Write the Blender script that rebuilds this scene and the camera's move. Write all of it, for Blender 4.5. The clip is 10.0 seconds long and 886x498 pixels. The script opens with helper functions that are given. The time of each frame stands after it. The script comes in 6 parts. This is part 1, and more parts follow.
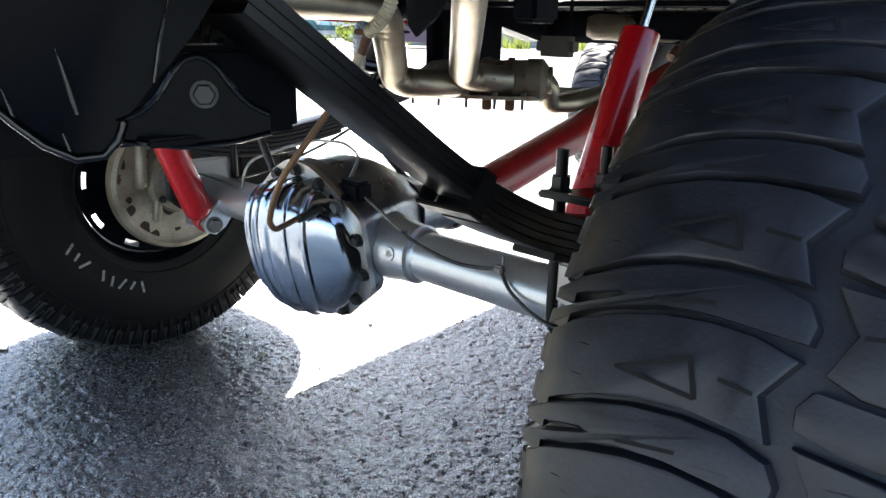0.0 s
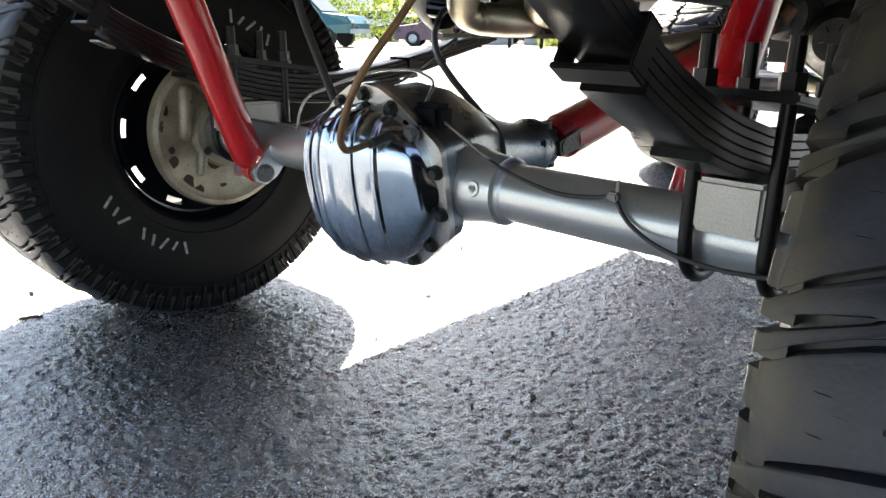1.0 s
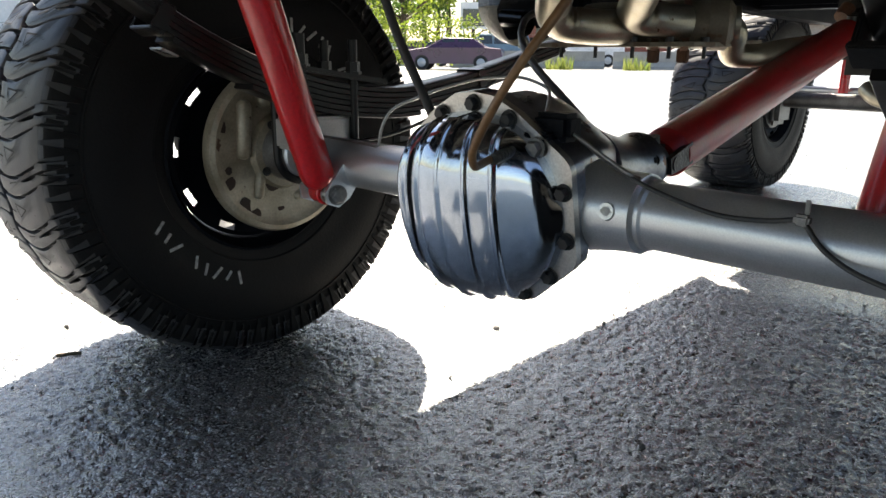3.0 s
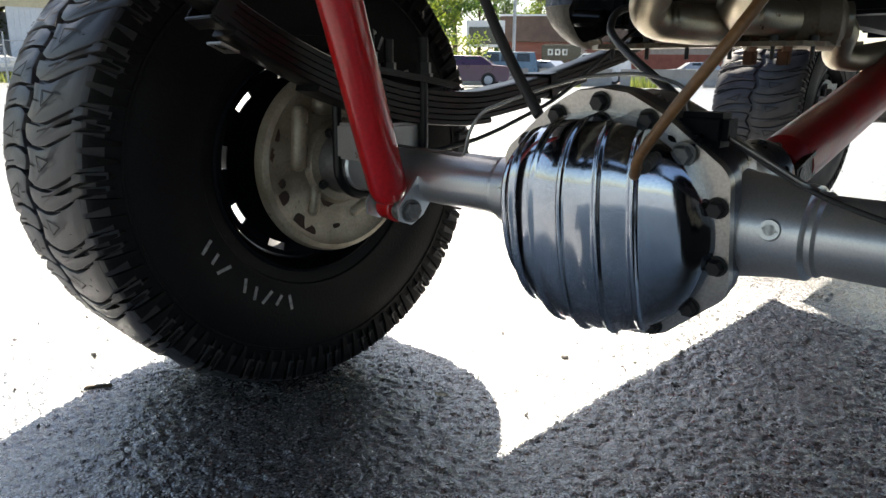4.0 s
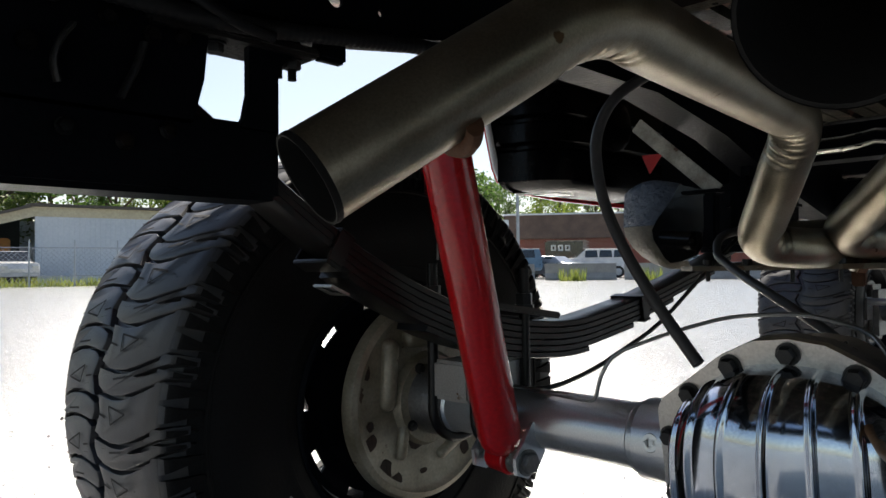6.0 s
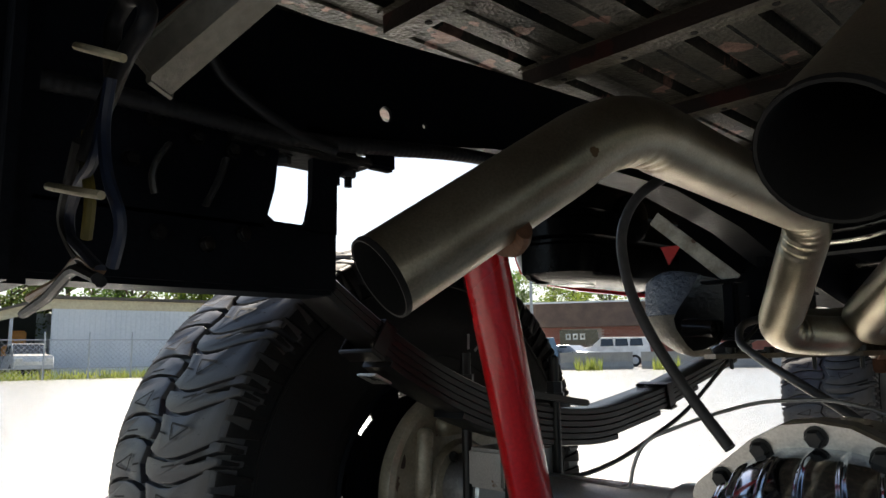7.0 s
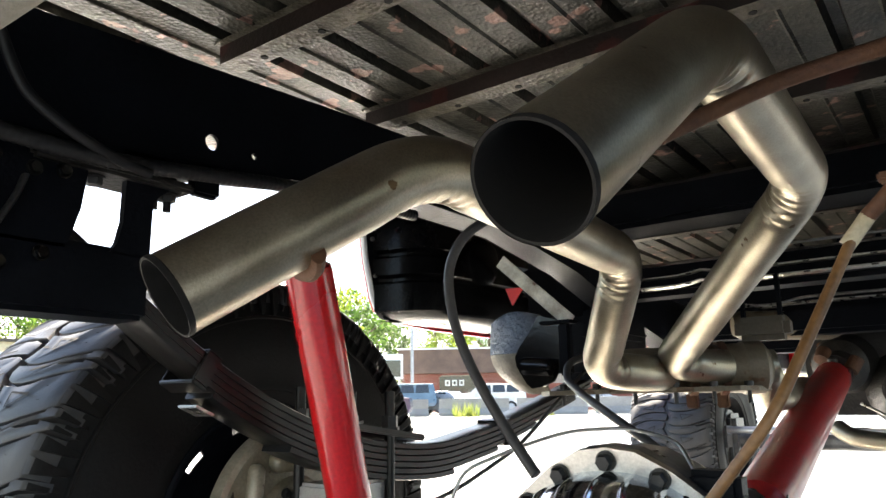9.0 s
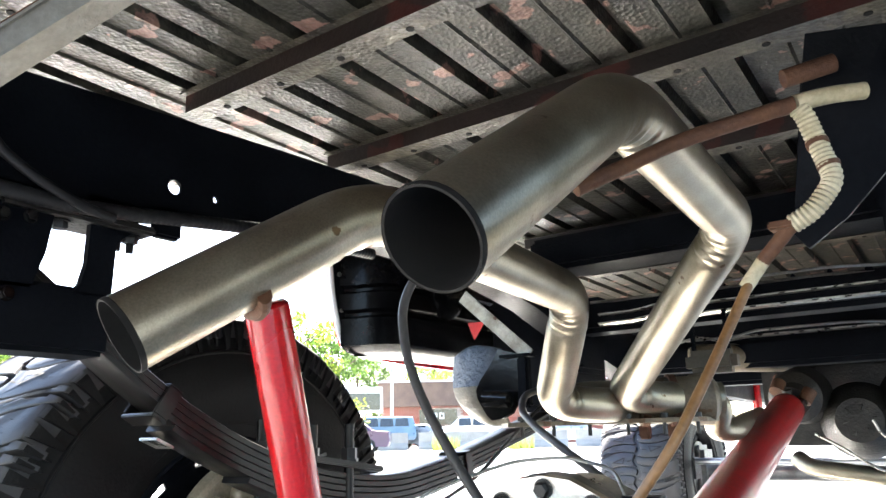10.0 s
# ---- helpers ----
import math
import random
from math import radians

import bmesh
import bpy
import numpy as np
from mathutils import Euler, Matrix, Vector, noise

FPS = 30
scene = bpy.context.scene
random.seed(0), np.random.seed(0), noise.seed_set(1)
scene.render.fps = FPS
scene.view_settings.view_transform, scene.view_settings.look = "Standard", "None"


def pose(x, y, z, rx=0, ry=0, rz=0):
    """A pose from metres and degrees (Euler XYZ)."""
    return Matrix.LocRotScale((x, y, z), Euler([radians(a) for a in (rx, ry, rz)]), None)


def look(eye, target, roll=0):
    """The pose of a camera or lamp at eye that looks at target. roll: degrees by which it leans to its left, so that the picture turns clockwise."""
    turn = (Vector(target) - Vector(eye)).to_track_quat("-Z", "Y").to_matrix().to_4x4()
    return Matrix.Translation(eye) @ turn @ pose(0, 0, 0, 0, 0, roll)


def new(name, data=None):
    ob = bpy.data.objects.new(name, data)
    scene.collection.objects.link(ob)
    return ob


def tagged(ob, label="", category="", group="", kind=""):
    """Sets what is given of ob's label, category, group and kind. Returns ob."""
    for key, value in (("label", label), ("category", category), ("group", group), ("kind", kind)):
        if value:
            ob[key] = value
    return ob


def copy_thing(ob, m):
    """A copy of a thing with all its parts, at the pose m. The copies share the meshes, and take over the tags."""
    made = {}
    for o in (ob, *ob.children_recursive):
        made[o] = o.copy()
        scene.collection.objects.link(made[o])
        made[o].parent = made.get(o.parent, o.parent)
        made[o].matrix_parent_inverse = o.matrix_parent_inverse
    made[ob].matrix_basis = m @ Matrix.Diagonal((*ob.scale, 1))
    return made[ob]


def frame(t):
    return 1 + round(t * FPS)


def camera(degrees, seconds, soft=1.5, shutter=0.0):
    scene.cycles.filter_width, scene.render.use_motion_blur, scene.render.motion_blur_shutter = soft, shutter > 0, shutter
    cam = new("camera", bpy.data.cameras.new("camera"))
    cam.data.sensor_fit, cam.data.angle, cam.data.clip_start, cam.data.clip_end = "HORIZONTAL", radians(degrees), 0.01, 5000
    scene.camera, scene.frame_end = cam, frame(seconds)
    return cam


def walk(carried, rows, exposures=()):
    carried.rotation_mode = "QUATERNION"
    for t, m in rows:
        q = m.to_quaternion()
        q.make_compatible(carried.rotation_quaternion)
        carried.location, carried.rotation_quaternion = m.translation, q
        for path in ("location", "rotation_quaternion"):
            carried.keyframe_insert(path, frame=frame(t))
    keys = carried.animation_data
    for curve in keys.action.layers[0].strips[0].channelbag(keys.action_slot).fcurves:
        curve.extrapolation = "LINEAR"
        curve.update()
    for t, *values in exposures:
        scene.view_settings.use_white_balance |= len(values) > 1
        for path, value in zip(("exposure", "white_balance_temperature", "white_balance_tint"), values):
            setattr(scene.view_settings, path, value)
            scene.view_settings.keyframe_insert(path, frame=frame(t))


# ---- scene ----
cam = camera(64.0, 10.0)
PATH = [
    (0, (1.12, -0.909, 0.919), (-0.139, 0.527, 0.324), 1.4),
    (0.5, (1.015, -0.873, 0.787), (-0.29, 0.522, 0.196), 1.1),
    (1, (0.949, -0.86, 0.755), (-0.375, 0.517, 0.163), 0.9),
    (1.5, (0.916, -0.865, 0.757), (-0.42, 0.509, 0.184), 0.8),
    (2, (0.872, -0.837, 0.756), (-0.471, 0.54, 0.207), 0.7),
    (2.5, (0.812, -0.851, 0.718), (-0.534, 0.525, 0.177), 0.6),
    (2.7, (0.776, -0.864, 0.719), (-0.57, 0.514, 0.18), 0.5),
    (3.8, (0.539, -0.861, 0.695), (-0.824, 0.517, 0.2), 0.6),
    (4, (0.497, -0.85, 0.683), (-0.869, 0.528, 0.198), 0.5),
    (4.5, (0.391, -0.806, 0.675), (-1.003, 0.572, 0.28), 0.4),
    (5, (0.311, -0.846, 0.722), (-1.076, 0.573, 0.479), -0.2),
    (5.5, (0.291, -0.851, 0.744), (-1.119, 0.563, 0.646), -0.4),
    (6, (0.288, -0.886, 0.747), (-1.132, 0.521, 0.8), -0.6),
    (7.3, (0.322, -0.966, 0.745), (-1.106, 0.383, 1.116), -1.1),
    (7.5, (0.328, -0.963, 0.734), (-1.101, 0.376, 1.136), -1.2),
    (8, (0.349, -0.95, 0.722), (-1.084, 0.385, 1.125), -1.2),
    (8.5, (0.378, -0.946, 0.72), (-0.986, 0.462, 1.116), -0.6),
    (9, (0.388, -0.924, 0.723), (-0.779, 0.644, 1.146), -0.9),
    (9.5, (0.42, -0.936, 0.724), (-0.698, 0.652, 1.205), -1.3),
    (10, (0.461, -0.948, 0.719), (-0.649, 0.636, 1.228), -1.2),
]
EXPOSURES = [(0, 3.15, 6600, 10), (0.5, 3.4, 7000, 10), (1, 3.15, 7200, 10), (1.5, 2.85, 7300, 10), (2.5, 2.55, 7200, 10), (4.0, 2.08, 7000, 10), (4.6, 1.85, 6900, 10), (5.0, 1.6, 6900, 10), (5.5, 1.43, 6900, 10), (6, 1.5, 6800, 10), (7.5, 2.2, 7300, 10), (8.5, 3.15, 7300, 10), (9.5, 3.95, 7000, 10), (10, 4.4, 6700, 10)]
walk(cam, [(t, look(eye, target, roll)) for t, eye, target, roll in PATH], EXPOSURES)

# ---------------------------------------------------------------- light
world = bpy.data.worlds.new("sky")
scene.world = world
world.use_nodes = True
wn = world.node_tree
sky = wn.nodes.new("ShaderNodeTexSky")
sky.sky_type = 'NISHITA'
sky.sun_disc = False
SUN = Vector((-0.705, 0.56, 1.0)).normalized()      # towards the sun
sky.sun_elevation = math.asin(SUN.z)
sky.sun_rotation = math.atan2(SUN.x, SUN.y)
wn.links.new(sky.outputs[0], wn.nodes["Background"].inputs[0])
wn.nodes["Background"].inputs[1].default_value = 0.050
sun = new("sun", bpy.data.lights.new("sun", 'SUN'))
sun.data.energy, sun.data.angle, sun.data.color = 5.0, radians(0.55), (1.0, 0.95, 0.87)
sun.matrix_world = look(SUN * 30, (0, 0, 0))


# ---------------------------------------------------------------- materials
def material(name, color, rough=0.5, metal=0.0, second=None, scale=8.0, fine=120.0, bump=0.0, blotch=0.5, coat=0.0, rough_var=0.12, third=None, third_at=0.68, gloss=0.5):
    """Colour in two scales of noise, with wear patches of a third colour and fine relief."""
    m = bpy.data.materials.new(name)
    m.use_nodes = True
    nt, ln = m.node_tree, m.node_tree.links
    b = nt.nodes["Principled BSDF"]
    tex = nt.nodes.new("ShaderNodeTexCoord")
    n1 = nt.nodes.new("ShaderNodeTexNoise")
    n1.inputs["Scale"].default_value, n1.inputs["Detail"].default_value = scale, 6
    n2 = nt.nodes.new("ShaderNodeTexNoise")
    n2.inputs["Scale"].default_value, n2.inputs["Detail"].default_value = fine, 4
    ln.new(tex.outputs["Object"], n1.inputs["Vector"])
    ln.new(tex.outputs["Object"], n2.inputs["Vector"])
    ramp = nt.nodes.new("ShaderNodeValToRGB")
    ramp.color_ramp.elements[0].position, ramp.color_ramp.elements[1].position = 0.5 - 0.35 * blotch, 0.5 + 0.35 * blotch
    second = second or tuple(c * 0.72 for c in color)
    ramp.color_ramp.elements[0].color, ramp.color_ramp.elements[1].color = (*second, 1), (*color, 1)
    ln.new(n1.outputs[0], ramp.inputs[0])
    mix = nt.nodes.new("ShaderNodeMixRGB")
    mix.blend_type = 'OVERLAY'
    mix.inputs[0].default_value = 0.35
    ln.new(ramp.outputs[0], mix.inputs[1])
    ln.new(n2.outputs[0], mix.inputs[2])
    out = mix.outputs[0]
    if third:
        n3 = nt.nodes.new("ShaderNodeTexNoise")
        n3.inputs["Scale"].default_value, n3.inputs["Detail"].default_value = scale * 1.7, 9
        ln.new(tex.outputs["Object"], n3.inputs["Vector"])
        r3 = nt.nodes.new("ShaderNodeValToRGB")
        r3.color_ramp.elements[0].position, r3.color_ramp.elements[1].position = third_at, third_at + 0.02
        r3.color_ramp.elements[0].color, r3.color_ramp.elements[1].color = (0, 0, 0, 1), (1, 1, 1, 1)
        ln.new(n3.outputs[0], r3.inputs[0])
        m3 = nt.nodes.new("ShaderNodeMixRGB")
        m3.inputs[2].default_value = (*third, 1)
        ln.new(r3.outputs[0], m3.inputs[0])
        ln.new(out, m3.inputs[1])
        out = m3.outputs[0]
    ln.new(out, b.inputs["Base Color"])
    mr = nt.nodes.new("ShaderNodeMapRange")
    mr.inputs["To Min"].default_value, mr.inputs["To Max"].default_value = max(0.02, rough - rough_var), min(1, rough + rough_var)
    ln.new(n1.outputs[0], mr.inputs["Value"])
    ln.new(mr.outputs[0], b.inputs["Roughness"])
    b.inputs["Metallic"].default_value = metal
    b.inputs["Specular IOR Level"].default_value = gloss
    b.inputs["Coat Weight"].default_value = coat
    b.inputs["Coat Roughness"].default_value = 0.08
    if bump:
        bp = nt.nodes.new("ShaderNodeBump")
        bp.inputs["Strength"].default_value, bp.inputs["Distance"].default_value = bump, 0.004
        ln.new(n2.outputs[0], bp.inputs["Height"])
        ln.new(bp.outputs[0], b.inputs["Normal"])
    return m


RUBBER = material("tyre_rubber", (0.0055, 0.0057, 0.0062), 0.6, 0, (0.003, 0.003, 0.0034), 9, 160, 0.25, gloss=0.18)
CHALK = material("white_chalk", (0.36, 0.36, 0.35), 0.9, 0, (0.16, 0.16, 0.16), 60, 300, 0.2)
SILVER = material("silver_axle_paint", (0.64, 0.65, 0.67), 0.29, 0.75, (0.58, 0.59, 0.60), 10, 420, 0.015, coat=0.15, rough_var=0.05)
PERCH = material("rusty_silver_paint", (0.50, 0.49, 0.47), 0.4, 0.5, (0.40, 0.38, 0.35), 12, 300, 0.04, third=(0.16, 0.075, 0.03), third_at=0.68)
HOUSING = material("polished_casting", (0.30, 0.31, 0.335), 0.30, 0.95, (0.19, 0.19, 0.195), 18, 140, 0.10, third=(0.12, 0.07, 0.055), third_at=0.66)
CAST = material("grey_cast_iron", (0.22, 0.22, 0.22), 0.45, 0.7, (0.12, 0.115, 0.11), 16, 180, 0.35)
POLISH = material("polished_aluminium", (0.56, 0.60, 0.67), 0.115, 1.0, (0.47, 0.51, 0.58), 9, 360, 0.006, rough_var=0.05)
FLANGE = material("machined_aluminium", (0.56, 0.54, 0.50), 0.33, 1.0, (0.46, 0.44, 0.41), 12, 300, 0.02, rough_var=0.05)
BOLT = material("black_bolt", (0.03, 0.03, 0.03), 0.4, 0.4, None, 60, 300, 0.1)
ZINC = material("zinc_steel", (0.55, 0.54, 0.50), 0.3, 0.9, (0.35, 0.33, 0.29), 40, 250, 0.1)
STRAP = material("weathered_strap", (0.58, 0.55, 0.47), 0.5, 0.3, (0.22, 0.19, 0.14), 18, 200, 0.3, third=(0.10, 0.05, 0.03), third_at=0.62)
RED_LENS = material("red_plastic", (0.62, 0.010, 0.008), 0.5, 0, (0.50, 0.008, 0.006), 30, 200, 0.05)
RED = material("glossy_red_paint", (0.50, 0.006, 0.010), 0.28, 0.0, (0.42, 0.004, 0.008), 5, 160, 0.03, coat=0.8)
RED_DULL = material("dull_red_paint", (0.34, 0.008, 0.010), 0.42, 0.0, (0.22, 0.005, 0.007), 14, 160, 0.12, coat=0.15)
CHROME = material("chrome_rod", (0.85, 0.86, 0.88), 0.08, 1.0, None, 20, 200, 0.0, rough_var=0.03)
BLACK = material("black_frame_paint", (0.0062, 0.0074, 0.0102), 0.40, 0.0, (0.0035, 0.0042, 0.006), 10, 140, 0.22, gloss=0.04)
PANEL_BLACK = material("black_liner", (0.0035, 0.0037, 0.0045), 0.22, 0.0, (0.002, 0.002, 0.0025), 10, 140, 0.06, gloss=0.12)
SATIN_BLACK = material("satin_black_paint", (0.0030, 0.0042, 0.0072), 0.30, 0.0, (0.0014, 0.002, 0.0034), 10, 140, 0.08, gloss=0.06)
GLOSS_BLACK = material("glossy_black_paint", (0.004, 0.0042, 0.0048), 0.16, 0.0, (0.002, 0.002, 0.002), 10, 140, 0.12, rough_var=0.06)
SPRING = material("dark_spring_steel", (0.0075, 0.007, 0.007), 0.34, 0.0, (0.004, 0.0035, 0.0035), 14, 260, 0.05, gloss=0.3)
EXHAUST = material("aluminised_pipe", (0.40, 0.362, 0.28), 0.36, 0.85, (0.19, 0.162, 0.115), 13, 420, 0.08, third=(0.10, 0.06, 0.03), third_at=0.69, blotch=0.7)
# soot on the tailpipes, and the painted shade of pipe mouths, sipes, holes and slots
SOOT_SHADE = material("soot_and_shade_black", (0.003, 0.003, 0.003), 0.9, 0, None, 20, 100, 0.1)
RUST = material("brown_rust", (0.12, 0.055, 0.027), 0.75, 0.1, (0.08, 0.035, 0.02), 25, 160, 0.4)
DARK_RUST = material("dark_rust", (0.035, 0.018, 0.011), 0.8, 0, (0.014, 0.008, 0.006), 25, 160, 0.4)
CREAM = material("pale_cream_paint", (0.35, 0.315, 0.25), 0.36, 0.25, (0.17, 0.145, 0.10), 12, 180, 0.1, third=(0.07, 0.035, 0.02), third_at=0.665)


def flaking(name, color, second, paint, at, rough):
    """Old undercoat: crackled and gritty, flaked off to older paint in patches with a raised edge."""
    m = material(name, color, rough, 0.0, second, 9, 130, 0.0, third=paint, third_at=at)
    nt, ln = m.node_tree, m.node_tree.links
    b = nt.nodes["Principled BSDF"]
    tex = nt.nodes.new("ShaderNodeTexCoord")
    crack = nt.nodes.new("ShaderNodeTexVoronoi")
    crack.inputs["Scale"].default_value = 150
    warp = nt.nodes.new("ShaderNodeTexNoise")
    warp.inputs["Scale"].default_value, warp.inputs["Detail"].default_value = 55, 8
    where = nt.nodes.new("ShaderNodeTexNoise")
    where.inputs["Scale"].default_value, where.inputs["Detail"].default_value = 6, 3
    for n in (crack, warp, where):
        ln.new(tex.outputs["Object"], n.inputs["Vector"])
    mul = nt.nodes.new("ShaderNodeMath")
    mul.operation = 'MULTIPLY'
    ln.new(crack.outputs["Distance"], mul.inputs[0])
    ln.new(where.outputs[0], mul.inputs[1])
    add = nt.nodes.new("ShaderNodeMath")
    ln.new(mul.outputs[0], add.inputs[0])
    ln.new(warp.outputs[0], add.inputs[1])
    bp = nt.nodes.new("ShaderNodeBump")
    bp.inputs["Strength"].default_value, bp.inputs["Distance"].default_value = 0.7, 0.0032
    ln.new(add.outputs[0], bp.inputs["Height"])
    ln.new(bp.outputs[0], b.inputs["Normal"])
    # grit: dark specks between pale grains
    base = b.inputs["Base Color"].links[0].from_socket
    sp = nt.nodes.new("ShaderNodeMapRange")
    sp.inputs["From Min"].default_value, sp.inputs["From Max"].default_value = 0.36, 0.62
    sp.inputs["To Min"].default_value, sp.inputs["To Max"].default_value = 0.66, 1.18
    ln.new(warp.outputs[0], sp.inputs["Value"])
    mx = nt.nodes.new("ShaderNodeMixRGB")
    mx.blend_type, mx.inputs[0].default_value = 'MULTIPLY', 1.0
    ln.new(base, mx.inputs[1])
    ln.new(sp.outputs[0], mx.inputs[2])
    ln.new(mx.outputs[0], b.inputs["Base Color"])
    b.inputs["Specular IOR Level"].default_value = 0.22
    return m


BED = flaking("flaking_bed_undercoat", (0.075, 0.071, 0.055), (0.016, 0.0165, 0.0135), (0.28, 0.165, 0.135), 0.60, 0.42)
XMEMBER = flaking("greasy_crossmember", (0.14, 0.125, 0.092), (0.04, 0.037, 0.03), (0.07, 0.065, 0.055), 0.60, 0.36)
BRACE = material("grey_brace_paint", (0.30, 0.28, 0.23), 0.45, 0.1, (0.19, 0.175, 0.14), 14, 160, 0.3, third=(0.10, 0.05, 0.03), third_at=0.7)
HOSE = material("black_hose", (0.040, 0.040, 0.041), 0.5, 0, None, 25, 200, 0.1)
AMBER = material("amber_brake_hose", (0.20, 0.105, 0.042), 0.42, 0, (0.13, 0.065, 0.025), 25, 200, 0.1)
STEEL_LINE = material("steel_brake_line", (0.35, 0.35, 0.34), 0.32, 0.85, (0.2, 0.2, 0.19), 30, 200, 0.1)
# crossmember sides: far darker than the bottom, with dull red paint patches
XMEMBER_SIDE = material("dark_red_patched_side", (0.022, 0.014, 0.012), 0.36, 0, (0.009, 0.007, 0.0065), 6, 140, 0.3, third=(0.045, 0.012, 0.010), third_at=0.57)
CABLE = material("dark_cable", (0.012, 0.0125, 0.014), 0.5, 0, None, 25, 200, 0.1, gloss=0.3)
BLUE_WIRE = material("blue_wire", (0.011, 0.020, 0.048), 0.5, 0, None, 30, 200, 0.1)
YELLOW_WIRE = material("yellow_wire", (0.17, 0.14, 0.025), 0.5, 0, None, 30, 200, 0.1)
IVORY = material("ivory_loom", (0.55, 0.50, 0.36), 0.55, 0, (0.40, 0.35, 0.22), 25, 200, 0.15)
UNDERCOAT = material("rubbery_undercoat", (0.15, 0.19, 0.25), 0.25, 0.0, (0.09, 0.115, 0.16), 12, 110, 2.0)
GREASY = material("greasy_dark_casting", (0.035, 0.034, 0.031), 0.45, 0.3, (0.012, 0.012, 0.012), 14, 120, 0.6)
TAN_PAN = material("stained_tan_steel", (0.185, 0.155, 0.108), 0.5, 0.2, (0.11, 0.09, 0.062), 8, 150, 0.3, third=(0.10, 0.06, 0.03), third_at=0.64)
DULL_TAN = material("dull_tan_steel", (0.11, 0.094, 0.066), 0.55, 0.1, (0.06, 0.05, 0.036), 9, 150, 0.2)
FOOT = material("speckled_undercoat", (0.22, 0.195, 0.145), 0.42, 0.0, (0.12, 0.105, 0.08), 26, 150, 0.7)
WHITEPAINT = material("white_body_paint", (0.8, 0.8, 0.8), 0.3, 0, (0.74, 0.74, 0.74), 4, 100, 0.02, coat=0.5)


def asphalt():
    """Old asphalt: stones of uneven tone in a dark binder, strong relief, a slight sheen."""
    m = material("asphalt", (0.34, 0.334, 0.32), 0.40, 0, (0.245, 0.242, 0.235), 1.3, 160, 0.0, rough_var=0.06, gloss=1.0)
    nt, ln = m.node_tree, m.node_tree.links
    b = nt.nodes["Principled BSDF"]
    tex = nt.nodes.new("ShaderNodeTexCoord")
    v = nt.nodes.new("ShaderNodeTexVoronoi")
    v.inputs["Scale"].default_value = 215
    n = nt.nodes.new("ShaderNodeTexNoise")
    n.inputs["Scale"].default_value, n.inputs["Detail"].default_value = 130, 4
    ln.new(tex.outputs["Object"], v.inputs["Vector"])
    ln.new(tex.outputs["Object"], n.inputs["Vector"])
    add = nt.nodes.new("ShaderNodeMath")
    add.operation = 'SUBTRACT'
    ln.new(n.outputs[0], add.inputs[0])
    ln.new(v.outputs["Distance"], add.inputs[1])
    bp = nt.nodes.new("ShaderNodeBump")
    bp.inputs["Strength"].default_value, bp.inputs["Distance"].default_value = 1.0, 0.0017
    ln.new(add.outputs[0], bp.inputs["Height"])
    ln.new(bp.outputs[0], b.inputs["Normal"])
    b.inputs["IOR"].default_value = 1.75
    b.inputs["Coat Weight"].default_value, b.inputs["Coat Roughness"].default_value, b.inputs["Coat IOR"].default_value = 0.8, 0.24, 1.7
    ln.new(bp.outputs[0], b.inputs["Coat Normal"])
    base = b.inputs["Base Color"].links[0].from_socket
    sep = nt.nodes.new("ShaderNodeSeparateColor")
    ln.new(v.outputs["Color"], sep.inputs[0])
    mr = nt.nodes.new("ShaderNodeMapRange")
    mr.inputs["To Min"].default_value, mr.inputs["To Max"].default_value = 0.22, 2.5
    few = nt.nodes.new("ShaderNodeMath")
    few.operation, few.inputs[1].default_value = 'POWER', 2.5
    ln.new(sep.outputs[0], few.inputs[0])
    ln.new(few.outputs[0], mr.inputs["Value"])
    mul = nt.nodes.new("ShaderNodeMixRGB")
    mul.blend_type, mul.inputs[0].default_value = 'MULTIPLY', 1.0
    ln.new(base, mul.inputs[1])
    ln.new(mr.outputs[0], mul.inputs[2])
    pit = nt.nodes.new("ShaderNodeMapRange")
    pit.inputs["From Min"].default_value, pit.inputs["From Max"].default_value = 0.36, 0.66
    pit.inputs["To Min"].default_value, pit.inputs["To Max"].default_value = 1.12, 0.22
    ln.new(v.outputs["Distance"], pit.inputs["Value"])
    deep = nt.nodes.new("ShaderNodeMixRGB")
    deep.blend_type, deep.inputs[0].default_value = 'MULTIPLY', 1.0
    ln.new(mul.outputs[0], deep.inputs[1])
    ln.new(pit.outputs[0], deep.inputs[2])
    ln.new(deep.outputs[0], b.inputs["Base Color"])
    # some stones are worn smooth and glint, the binder is dull
    shine = nt.nodes.new("ShaderNodeMapRange")
    shine.inputs["To Min"].default_value, shine.inputs["To Max"].default_value = 0.10, 0.36
    ln.new(sep.outputs[1], shine.inputs["Value"])
    ln.new(shine.outputs[0], b.inputs["Roughness"])
    return m


ASPHALT = asphalt()


